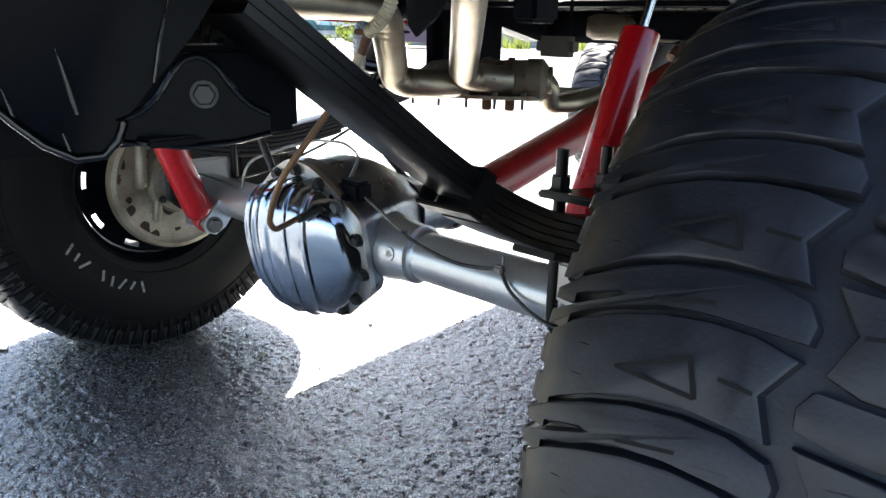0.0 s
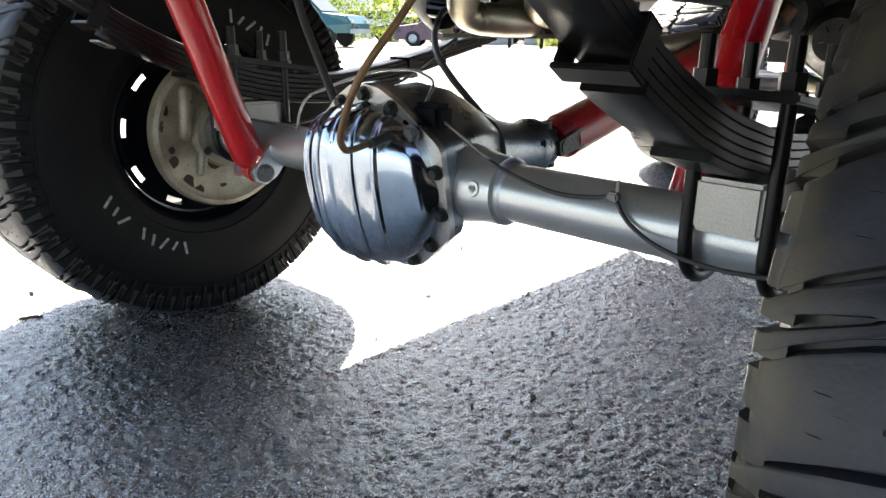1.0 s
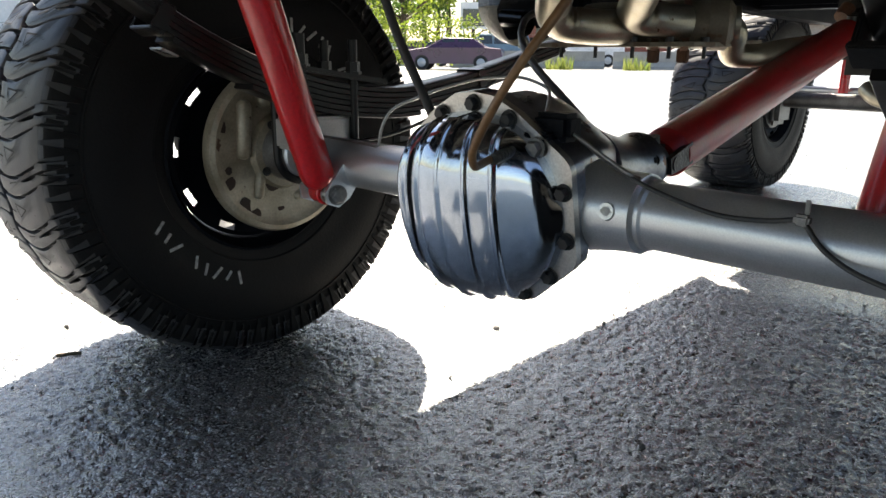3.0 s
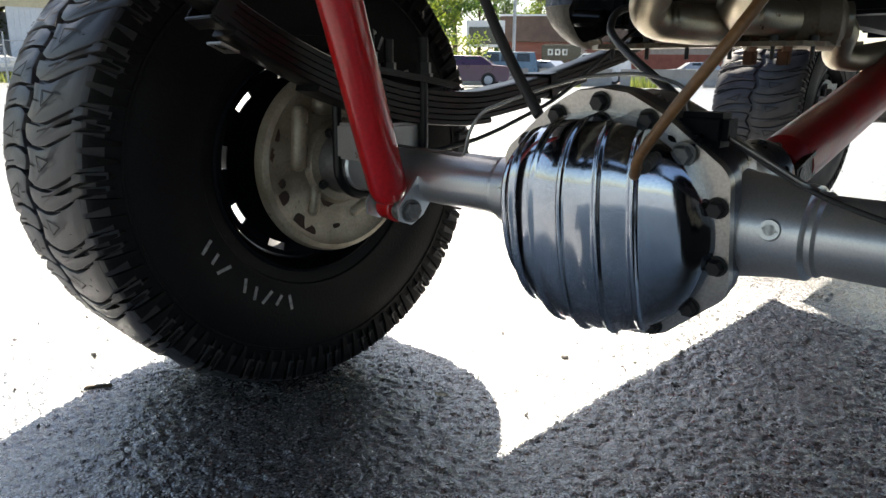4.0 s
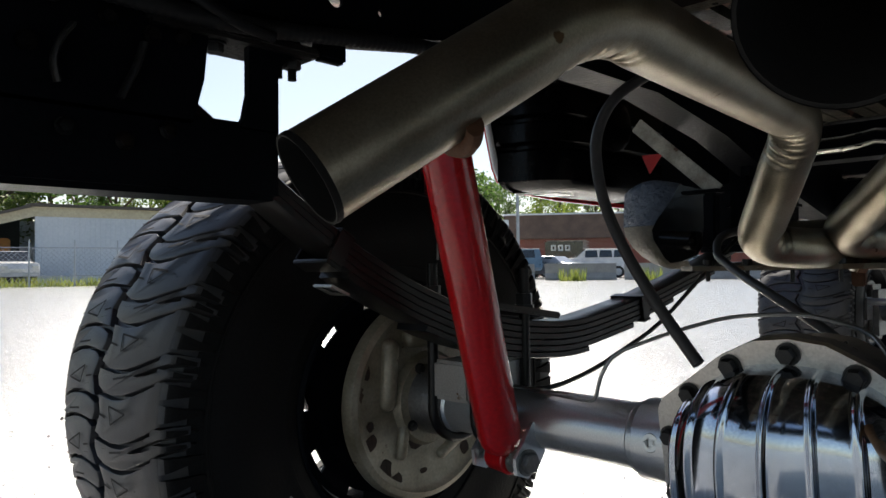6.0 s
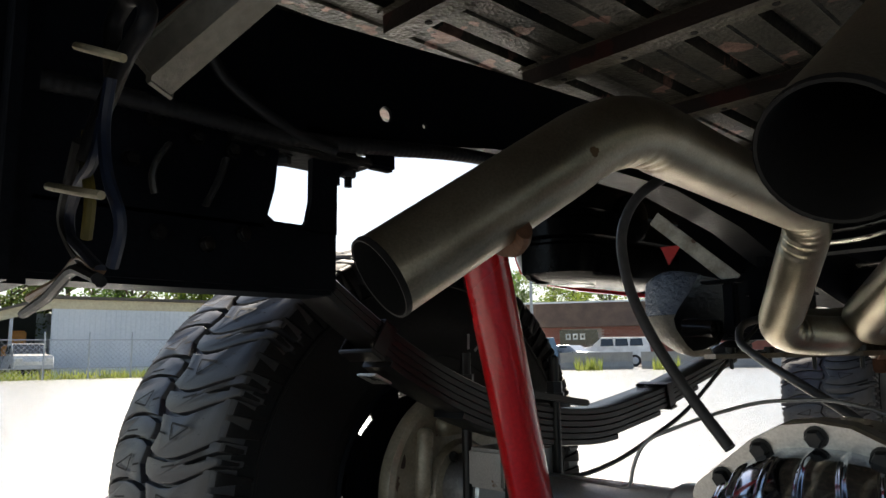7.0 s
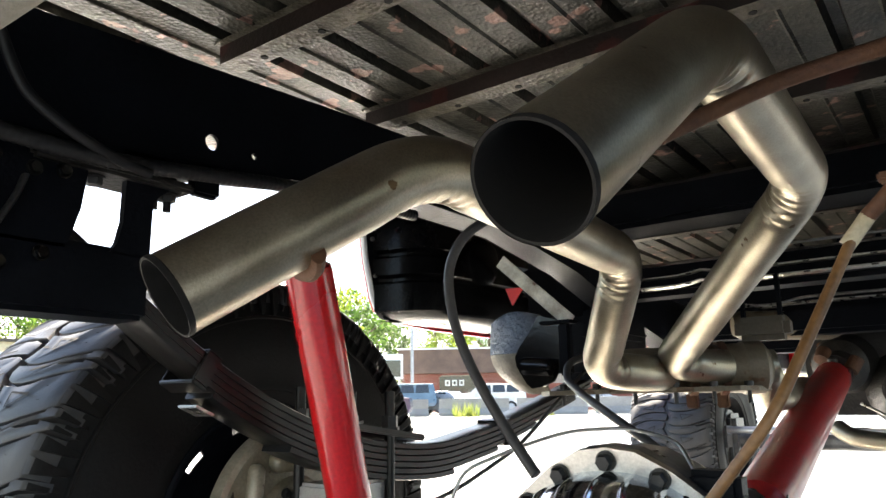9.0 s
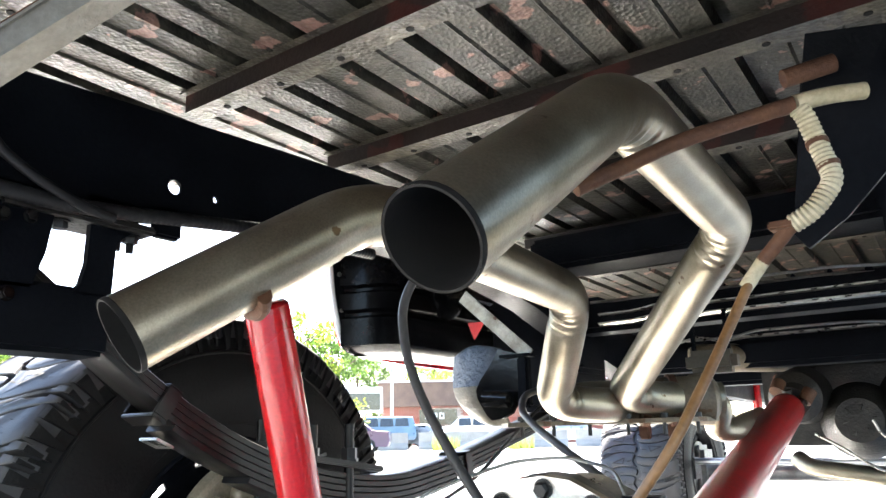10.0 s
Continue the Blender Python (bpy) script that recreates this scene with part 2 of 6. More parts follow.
def tread_rubber(name, dust):
    """Tread rubber with tan road dust caught low down between the shoulder blocks."""
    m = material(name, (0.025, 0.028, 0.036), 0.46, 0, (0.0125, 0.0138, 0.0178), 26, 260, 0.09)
    nt, ln = m.node_tree, m.node_tree.links
    b = nt.nodes["Principled BSDF"]
    tex = nt.nodes.new("ShaderNodeTexCoord")
    sep = nt.nodes.new("ShaderNodeSeparateXYZ")
    ln.new(tex.outputs["Object"], sep.inputs[0])

    def op(kind, a, c):
        n = nt.nodes.new("ShaderNodeMath")
        n.operation = kind
        for k, v in enumerate((a, c)):
            if isinstance(v, float):
                n.inputs[k].default_value = v
            else:
                ln.new(v, n.inputs[k])
        return n.outputs[0]

    def ramp(v, lo, hi):
        n = nt.nodes.new("ShaderNodeMapRange")
        n.interpolation_type = 'SMOOTHSTEP'
        n.inputs["From Min"].default_value, n.inputs["From Max"].default_value = lo, hi
        ln.new(v, n.inputs["Value"])
        return n.outputs[0]
    side = op('ABSOLUTE', sep.outputs[0], 0.0)
    rad = op('SQRT', op('ADD', op('MULTIPLY', sep.outputs[1], sep.outputs[1]), op('MULTIPLY', sep.outputs[2], sep.outputs[2])), 0.0)
    patch = nt.nodes.new("ShaderNodeTexNoise")
    patch.inputs["Scale"].default_value, patch.inputs["Detail"].default_value = 22, 6
    ln.new(tex.outputs["Object"], patch.inputs["Vector"])
    low = op('SUBTRACT', 1.0, ramp(rad, 0.477, 0.492))
    amount = op('MULTIPLY', op('MULTIPLY', ramp(side, 0.135, 0.195), low), ramp(patch.outputs[0], 0.34, 0.62))
    mix = nt.nodes.new("ShaderNodeMixRGB")
    mix.inputs[2].default_value = (*dust, 1)
    ln.new(amount, mix.inputs[0])
    ln.new(b.inputs["Base Color"].links[0].from_socket, mix.inputs[1])
    ln.new(mix.outputs[0], b.inputs["Base Color"])
    return m


TREAD = tread_rubber("tread_rubber", (0.034, 0.033, 0.033))
DUSTY_TREAD = tread_rubber("dusty_tread_rubber", (0.060, 0.050, 0.034))


# ---------------------------------------------------------------- mesh helpers
def part(name, bm, mat, parent=None, label="", smooth=True):
    """Links a bmesh as one mesh object, under a thing where a parent is given."""
    me = bpy.data.meshes.new(name)
    bmesh.ops.recalc_face_normals(bm, faces=bm.faces)
    bm.to_mesh(me)
    bm.free()
    for m in (mat if isinstance(mat, (list, tuple)) else [mat]):
        me.materials.append(m)
    if smooth:
        for p in me.polygons:
            p.use_smooth = True
        me.set_sharp_from_angle(angle=radians(38))
    ob = new(name, me)
    if parent:
        ob.parent = parent
    if label:
        ob["label"] = label
    return ob


def box(bm, x0, x1, y0, y1, z0, z1, bevel=0.0, mi=0, m=None):
    r = bmesh.ops.create_cube(bm, size=1)["verts"]
    for v in r:
        v.co = Vector(((x0 + x1) / 2 + v.co.x * (x1 - x0), (y0 + y1) / 2 + v.co.y * (y1 - y0), (z0 + z1) / 2 + v.co.z * (z1 - z0)))
        if m:
            v.co = m @ v.co
    faces = {f for v in r for f in v.link_faces}
    for f in faces:
        f.material_index = mi
    if bevel:
        bmesh.ops.bevel(bm, geom=list({e for v in r for e in v.link_edges}), offset=bevel, segments=2, affect='EDGES', material=mi)


def frame_at(d, up=(0, 0, 1)):
    d = Vector(d).normalized()
    up = Vector(up)
    if abs(d.dot(up)) > 0.97:
        up = Vector((0, 1, 0))
    s = d.cross(up).normalized()
    return s, s.cross(d).normalized()


def smooth_path(pts, radius=0.05, n=6):
    """Rounds the corners of a line of points."""
    pts = [Vector(p) for p in pts]
    out = [pts[0]]
    for a, b, c in zip(pts, pts[1:], pts[2:]):
        r = min(radius, (a - b).length * 0.49, (c - b).length * 0.49)
        p, q = b + (a - b).normalized() * r, b + (c - b).normalized() * r
        for k in range(n + 1):
            t = k / n
            out.append(p * (1 - t) ** 2 + b * 2 * t * (1 - t) + q * t * t)
    return out + [pts[-1]]


def evenly(pts, step):
    """Points at even steps along a line of points."""
    pts = [Vector(p) for p in pts]
    out, need = [pts[0]], step
    for a, b in zip(pts, pts[1:]):
        L = (b - a).length
        if L < 1e-9:
            continue
        while need <= L:
            out.append(a + (b - a) * need / L)
            need += step
        need -= L
    return out


def sweep(bm, pts, radius, seg=16, caps=True, mi=0, flat=1.0):
    """A round bar along points; radius is a number or one for each point."""
    pts = [Vector(p) for p in pts]
    rr = radius if isinstance(radius, (list, tuple)) else [radius] * len(pts)
    rings, s = [], None
    for k, p in enumerate(pts):
        d = (pts[min(k + 1, len(pts) - 1)] - pts[max(k - 1, 0)]).normalized()
        if s is None:
            s, u = frame_at(d)
        else:
            s = (s - d * s.dot(d)).normalized()
            u = s.cross(d).normalized()
        rings.append([bm.verts.new(p + (s * math.cos(a) + u * math.sin(a) * flat) * rr[k]) for a in (2 * math.pi * j / seg for j in range(seg))])
    for a, b in zip(rings, rings[1:]):
        for j in range(seg):
            bm.faces.new((a[j], a[(j + 1) % seg], b[(j + 1) % seg], b[j])).material_index = mi
    if caps:
        for r in (rings[0][::-1], rings[-1]):
            bm.faces.new(r).material_index = mi
    return rings


def hollow(bm, pts, radius, wall=0.002, seg=32, deep=0.12, inner=1):
    """A pipe whose first end is open; its lining is coloured black for the shade within."""
    pts = [Vector(p) for p in pts]
    rr = radius if isinstance(radius, (list, tuple)) else [radius] * len(pts)
    rings = sweep(bm, pts, rr, seg, caps=False)
    d = (pts[1] - pts[0]).normalized()
    c0 = pts[0]
    first = rings[0]
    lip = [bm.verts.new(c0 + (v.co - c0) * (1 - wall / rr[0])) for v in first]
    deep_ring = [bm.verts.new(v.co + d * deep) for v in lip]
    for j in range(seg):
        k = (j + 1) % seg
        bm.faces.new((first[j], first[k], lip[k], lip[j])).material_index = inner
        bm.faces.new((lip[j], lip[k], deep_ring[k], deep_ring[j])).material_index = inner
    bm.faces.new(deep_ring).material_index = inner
    bm.faces.new(rings[-1])


def revolve(bm, profile, seg=64, x=0.0, y=0.0, z=0.0, mi=0, close=False):
    """Turns points (offset along x, radius) round the x axis through (y, z)."""
    rings = []
    for j in range(seg):
        a = 2 * math.pi * j / seg
        rings.append([bm.verts.new((x + o, y + r * math.cos(a), z + r * math.sin(a))) for o, r in profile])
    n = len(profile)
    for j in range(seg):
        a, b = rings[j], rings[(j + 1) % seg]
        for k in range(n if close else n - 1):
            bm.faces.new((a[k], a[(k + 1) % n], b[(k + 1) % n], b[k])).material_index = mi
    return rings


def bolt(bm, p, d, r=0.011, h=0.012, shank=0.0, mi=0):
    """A hexagonal bolt head at p that points along d, with a washer face."""
    p, d = Vector(p), Vector(d).normalized()
    sweep(bm, [p, p + d * 0.003], r * 1.25, 16, mi=mi)
    sweep(bm, [p + d * 0.003, p + d * (h * 0.85), p + d * h], [r, r, r * 0.86], 6, mi=mi)
    if shank:
        sweep(bm, [p + d * h, p + d * (h + shank)], r * 0.5, 10, mi=mi)


def thing(name, label, category, at=(0, 0, 0), group="", kind=""):
    ob = new(name)
    ob.empty_display_size = 0.2
    ob.location = at
    return tagged(ob, label, category, group, kind)


def flat_plate(bm, outline, d, mi=0):
    """A plate of thickness vector d from a closed outline of points."""
    d = Vector(d)
    a = [bm.verts.new(Vector(p)) for p in outline]
    b = [bm.verts.new(Vector(p) + d) for p in outline]
    n = len(a)
    bm.faces.new(a[::-1]).material_index = mi
    bm.faces.new(b).material_index = mi
    for k in range(n):
        bm.faces.new((a[k], a[(k + 1) % n], b[(k + 1) % n], b[k])).material_index = mi


# ---------------------------------------------------------------- ground
def ground_mesh(x0, x1, y0, y1, cell, far):
    """One sheet: stony relief near the truck, plain out to the horizon."""
    nx, ny = int((x1 - x0) / cell) + 1, int((y1 - y0) / cell) + 1
    rng = np.random.default_rng(11)

    def blur(a, k):
        for ax in (0, 1):
            a = sum(np.roll(a, i, ax) for i in range(-k, k + 1)) / (2 * k + 1)
        return a / a.std()
    stones = blur(rng.standard_normal((ny, nx)), 1)
    stones = np.where(stones > 0, stones * 0.8, stones * 1.3)
    z = 0.0011 * stones + 0.0006 * blur(rng.standard_normal((ny, nx)), 4) + 0.0012 * blur(rng.standard_normal((ny, nx)), 30)
    gx, gy = np.meshgrid(np.linspace(x0, x1, nx), np.linspace(y0, y1, ny))
    edge = np.minimum.reduce([gx - x0, x1 - gx, gy - y0, y1 - gy])
    z = z * np.clip(edge / 0.25, 0, 1)
    co = np.stack([gx, gy, z], -1).reshape(-1, 3)
    n = nx * ny
    outer = np.array([(-far, -far, 0), (far, -far, 0), (far, far, 0), (-far, far, 0)])
    i = (np.arange(ny - 1)[:, None] * nx + np.arange(nx - 1)[None]).ravel()
    quads = np.stack([i, i + 1, i + nx + 1, i + nx], -1)
    c = (0, nx - 1, n - 1, n - nx)
    ring = np.array([(n + k, n + (k + 1) % 4, c[(k + 1) % 4], c[k]) for k in range(4)])
    quads = np.concatenate([quads, ring])
    me = bpy.data.meshes.new("ground")
    me.vertices.add(n + 4)
    me.vertices.foreach_set("co", np.concatenate([co, outer]).ravel())
    me.loops.add(quads.size)
    me.loops.foreach_set("vertex_index", quads.ravel())
    me.polygons.add(len(quads))
    me.polygons.foreach_set("loop_start", np.arange(0, quads.size, 4))
    me.polygons.foreach_set("loop_total", np.full(len(quads), 4))
    me.polygons.foreach_set("use_smooth", np.ones(len(quads), dtype=bool))
    me.materials.append(ASPHALT)
    me.update(calc_edges=True)
    return me


tagged(new("ground", ground_mesh(-1.7, 1.0, -0.75, 1.5, 0.0042, 2500)), "worn dark asphalt parking lot, sunlit beyond the truck's shadow", "ground", kind="structure")

# ---------------------------------------------------------------- truck
AY, AZ = 0.045, 0.50         # rear axle line
XL, XR = -0.950, 1.020       # middles of the rear tyres; the differential sits left of the truck's middle
XM = 0.055
WY = 0.022                   # wheel centres
truck = thing("pickup_truck", "lifted red pickup truck on huge mud tyres, seen from underneath", "truck")


WIDE = 1.25                  # sections below are drawn for a narrower tyre


def tyre_mesh(parent):
    """Tyre round the x axis at the origin; +x is the inner side."""
    bm = bmesh.new()
    prof = [(0.140, 0.228), (0.157, 0.226), (0.163, 0.240), (0.165, 0.257), (0.168, 0.259), (0.169, 0.264), (0.168, 0.268), (0.175, 0.310), (0.177, 0.345), (0.173, 0.385), (0.1705, 0.398), (0.1725, 0.400), (0.1720, 0.404), (0.168, 0.406), (0.166, 0.420), (0.163, 0.446), (0.154, 0.464), (0.130, 0.474), (0.06, 0.480), (0.0, 0.481)]
    prof = prof + [(-o, r) for o, r in prof[-2::-1]]
    revolve(bm, [(o * WIDE, r) for o, r in prof], 120)
    for f in bm.faces:
        c = f.calc_center_median()
        r = math.hypot(c.y, c.z)
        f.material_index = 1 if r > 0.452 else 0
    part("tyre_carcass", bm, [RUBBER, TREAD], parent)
    # tread blocks
    bm = bmesh.new()

    def lug(cells, top, base=0.466, taper=0.003):
        """A block from an outline of (offset, angle) with rounded top edge."""
        n = len(cells)
        co, ca = sum(c[0] for c in cells) / n, sum(c[1] for c in cells) / n

        def ring(r, shrink):
            out = []
            for o, a in cells:
                k = shrink / max(0.012, math.hypot(o - co, (a - ca) * 0.48))
                oo, aa = o + (co - o) * k, a + (ca - a) * k
                rr = r - max(0.0, abs(oo) - 0.095) ** 2 * 4.4
                out.append(bm.verts.new((oo * WIDE, rr * math.cos(aa), rr * math.sin(aa))))
            return out
        rs = [ring(base - 0.012, -taper), ring(top - 0.0045, 0.0), ring(top - 0.0012, 0.0012), ring(top, 0.0042)]
        for a, b in zip(rs, rs[1:]):
            for k in range(n):
                bm.faces.new((a[k], a[(k + 1) % n], b[(k + 1) % n], b[k]))
        bm.faces.new(rs[-1])

    PITCH = 27
    sipes = []
    step = 2 * math.pi / PITCH
    for s in (1, -1):
        for k in range(PITCH):
            a0 = k * step + (0 if s > 0 else step * 0.5)
            sweep_a = lambda o, a: a - s * (max(0.0, abs(o) - 0.02) / 0.15) ** 2 * 0.35 * step
            for lo, hi, in_o in ((0.0, 0.600, 0.009), (0.648, 0.952, 0.009)):
                outer = 0.163 if lo < 0.1 else 0.169
                cols = [in_o + (outer - in_o) * q for q in (0, 0.12, 0.3, 0.5, 0.7, 0.88, 1)]
                bow = lambda q, e: -s * e * step * math.sin(math.pi * q)
                # the inner ends follow a winding centre groove
                wind = lambda f: s * 0.010 * math.sin(2 * math.pi * (a0 / step + f))
                left = [(s * (o + (wind(lo) if k2 == 0 else 0)), sweep_a(o, a0 + lo * step + (0.03 * step if k2 == 0 else 0) - bow(k2 / 6, 0.09))) for k2, o in enumerate(cols)]
                right = [(s * (o + (wind(hi) if k2 == 0 else 0)), sweep_a(o, a0 + hi * step - (0.03 * step if k2 == 0 else 0) - bow(k2 / 6, 0.09))) for k2, o in enumerate(cols)]
                right.insert(0, (s * (in_o + wind((lo + hi) / 2)), a0 + (lo + hi) / 2 * step))
                if lo < 0.1:
                    lug(left + right[::-1], 0.494)
                else:
                    # the narrow lug forks into two fingers at the shoulder
                    mid, gap = (lo + hi) / 2 + 0.02, 0.045
                    fork = [(s * o, sweep_a(o, a0 + (mid + g * gap) * step)) for o, g in ((outer, -1.2), (0.146, -1.0), (0.120, -0.5), (0.114, 0.0), (0.120, 0.5), (0.146, 1.0), (outer, 1.2))]
                    lug(left + fork + right[::-1], 0.494)
                if lo < 0.1:
                    tri_o = [(0.052, 0.20), (0.060, 0.45), (0.104, 0.33), (0.052, 0.20)]
                    for (oa, fa), (ob_, fb) in zip(tri_o, tri_o[1:]):
                        sipes.append((s, oa, sweep_a(oa, a0 + (fa - 0.03) * step), ob_, sweep_a(ob_, a0 + (fb - 0.03) * step)))
                    for oa, fa, ob2, fb in ((0.022, 0.30, 0.042, 0.33), (0.024, 0.42, 0.044, 0.44), (0.128, 0.22, 0.131, 0.235), (0.128, 0.44, 0.131, 0.455)):
                        sipes.append((s, oa, sweep_a(oa, a0 + fa * step), ob2, sweep_a(ob2, a0 + fb * step)))
                    sipes.append((s, 0.118, sweep_a(0.118, a0 + 0.33 * step), 0.123, sweep_a(0.123, a0 + 0.345 * step)))
                else:
                    sipes.append((s, 0.024, sweep_a(0.024, a0 + 0.77 * step), 0.044, sweep_a(0.044, a0 + 0.76 * step)))
                    sipes.append((s, 0.140, sweep_a(0.140, a0 + 0.71 * step), 0.143, sweep_a(0.143, a0 + 0.72 * step)))
                    sipes.append((s, 0.055, sweep_a(0.055, a0 + 0.80 * step), 0.092, sweep_a(0.092, a0 + 0.79 * step)))
            # shoulder bar down the sidewall
            for lo, hi, rr in ((0.03, 0.25, 0.402), (0.33, 0.57, 0.406), (0.650, 0.775, 0.414), (0.860, 0.960, 0.418)):
                aa = [sweep_a(0.166, a0 + lo * step), sweep_a(0.166, a0 + hi * step)]
                pinch = lambda r: 0.36 * min(1.0, max(0.0, (0.470 - r) / (0.470 - rr))) ** 0.8
                q = []
                for o, r in ((0.150, 0.4785), (0.1620, 0.4730), (0.1680, 0.4675), (0.1708, 0.459), (0.1716, 0.446), (0.1714, 0.430), (0.1712, rr + 0.008), (0.1690, rr), (0.150, rr)):
                    q.append([bm.verts.new((s * o * WIDE, r * math.cos(a), r * math.sin(a))) for a in (aa[0] + pinch(r) * (aa[1] - aa[0]), aa[1] - pinch(r) * (aa[1] - aa[0]))])
                fin = [bm.faces.new((u[0], u[1], v[1], v[0])) for u, v in zip(q, q[1:])]
                fin += [bm.faces.new([w[0] for w in q]), bm.faces.new([w[1] for w in q][::-1])]
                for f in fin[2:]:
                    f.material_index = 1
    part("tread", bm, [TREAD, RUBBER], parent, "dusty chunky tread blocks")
    # dark strips laid just over the blocks, painting the shade in the tread's slits
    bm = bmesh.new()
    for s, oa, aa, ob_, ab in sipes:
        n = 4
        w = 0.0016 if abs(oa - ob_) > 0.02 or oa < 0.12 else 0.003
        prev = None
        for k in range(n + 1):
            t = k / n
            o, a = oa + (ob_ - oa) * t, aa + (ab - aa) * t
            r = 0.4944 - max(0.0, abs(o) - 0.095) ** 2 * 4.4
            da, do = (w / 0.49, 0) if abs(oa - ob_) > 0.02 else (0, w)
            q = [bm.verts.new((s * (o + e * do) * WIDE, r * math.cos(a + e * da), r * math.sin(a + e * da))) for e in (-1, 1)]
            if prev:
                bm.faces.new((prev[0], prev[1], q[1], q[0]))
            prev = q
    tagged(part("sipe", bm, SOOT_SHADE, parent, smooth=False), kind="stuff")


def wheel(name, x, y, z, side, label):
    """A wheel; side is -1 on the truck's left, so that its inner side faces the truck's middle."""
    bm = bmesh.new()
    # steel rim barrel, seen from within, and slotted disc near the outer side
    revolve(bm, [(0.152, 0.236), (0.162, 0.234), (0.164, 0.228), (0.150, 0.222), (0.138, 0.212), (0.02, 0.205), (-0.02, 0.190), (-0.06, 0.198), (-0.112, 0.212), (-0.124, 0.222), (-0.138, 0.232), (-0.13, 0.236), (-0.108, 0.217), (-0.06, 0.203), (-0.02, 0.195), (0.02, 0.210), (0.134, 0.217)], 80, close=True)
    n = 80
    for k in range(n):
        solid = k % 8 < 5
        a0, a1 = 2 * math.pi * k / n, 2 * math.pi * (k + 1) / n
        bands = [(0.06, 0.150, 0.104, 0.116), (0.150, 0.181, 0.116, 0.129)] + ([(0.181, 0.196, 0.129, 0.132)] if solid else []) + [(0.196, 0.2065, 0.132, 0.128)]
        for r0, r1, o0, o1 in bands:
            v = [bm.verts.new((o, r * math.cos(a), r * math.sin(a))) for o, r, a in ((o0, r0, a0), (o0, r0, a1), (o1, r1, a1), (o1, r1, a0))]
            w = [bm.verts.new(p.co + Vector((-0.005, 0, 0))) for p in v]
            bm.faces.new(v)
            bm.faces.new(w[::-1])
            for i in range(4):
                bm.faces.new((v[i], v[(i + 1) % 4], w[(i + 1) % 4], w[i]))
    revolve(bm, [(-0.03, 0.001), (-0.03, 0.062), (-0.10, 0.058), (-0.105, 0.001)], 40)
    for v in bm.verts:
        v.co.x *= WIDE
    rim = part(name, bm, BLACK, truck, label)
    rim.matrix_basis = Matrix.Translation((x, y, z)) @ Matrix.Diagonal((-side, 1, 1, 1))
    tyre_mesh(rim)
    return rim


wl = wheel("rear_wheel", XL, WY, AZ - 0.006, -1, "black steel wheel with mud-terrain tyre")
wr = copy_thing(wl, Matrix.Translation((XR, WY, AZ - 0.006)))
wr.scale = (1, 1, 1)
wr.rotation_euler = (radians(5), 0, math.pi)
for ob in wr.children:
    for slot in ob.material_slots:
        if slot.material == TREAD or ob.name.startswith("tread"):
            slot.link = 'OBJECT'
            slot.material = DUSTY_TREAD
wf = copy_thing(wl, Matrix.Translation((-0.93, 3.22, AZ - 0.006)))
wf.name = "front_wheel"
wf.scale = (1, 1, 1)

# chalk marks on the tyre's inner sidewall stand for writing
def chalk_marks(parent, start, n, gap):
    """Bars for hand-chalked letters, set round the sidewall from an angle."""
    random.seed(7)
    for k in range(n):
        if k == gap:
            continue
        bm = bmesh.new()
        a = start - k * 0.100
        rad, t = Vector((0, math.cos(a), math.sin(a))), Vector((0, math.sin(a), -math.cos(a)))
        lean = (-0.006, 0.004, 0.007, -0.003)[k % 4]
        strokes = [(-lean, -0.015 + 0.003 * (k % 2), lean, 0.015 - 0.004 * (k % 3 == 1))]
        for x0, y0, x1, y1 in strokes:
            p, q = Vector((x0, y0)), Vector((x1, y1))
            w = (q - p).normalized().orthogonal() * 0.0034
            for rr in (0.298,):
                vs = []
                for c in (p - w, q - w, q + w, p + w):
                    r = rr + c.y
                    o = WIDE * (0.1720 + (r - 0.285) * 0.09) + 0.0022
                    vs.append(bm.verts.new(rad * r + t * c.x + Vector((o, 0, 0))))
                bm.faces.new(vs)
        part("chalk_mark", bm, CHALK, parent, "white chalk mark", smooth=False)


# rear axle -------------------------------------------------------------
for s in (1, -1):
    bm = bmesh.new()
    sweep(bm, [(s * 0.12, AY, AZ), (s * 0.16, AY, AZ), (s * 0.205, AY, AZ), (s * 0.225, AY, AZ), (s * 0.2315, AY, AZ), (s * 0.2325, AY, AZ), (s * 0.236, AY, AZ), (s * 0.243, AY, AZ), (s * 0.247, AY, AZ), (s * 0.60, AY, AZ), (s * 0.66 + XM, AY, AZ), (s * 0.665 + XM, AY, AZ)], [0.074, 0.066, 0.059, 0.058, 0.0575, 0.0545, 0.0505, 0.0515, 0.0478, 0.0475, 0.0475, 0.052], 48)
    if s > 0:
        housing = part("rear_axle_housing", bm, SILVER, truck, "silver-painted rear axle tube")
    else:
        part("axle_tube", bm, SILVER, housing)
bm = bmesh.new()
for s in (1, -1):
    d = Vector((0, -math.cos(radians(8)), math.sin(radians(8))))
    p = Vector((s * 0.200, AY, AZ + 0.0)) + d * 0.055
    bm = bmesh.new()
    sweep(bm, [p, p + d * 0.006, p + d * 0.006, p + d * 0.001], [0.015, 0.012, 0.007, 0.005], 18)
    part("plug_weld", bm, SILVER, housing)

# carrier casting
TILT = Matrix.Translation((0, AY + 0.018, AZ + 0.017)) @ Matrix.Rotation(radians(11), 4, 'X')


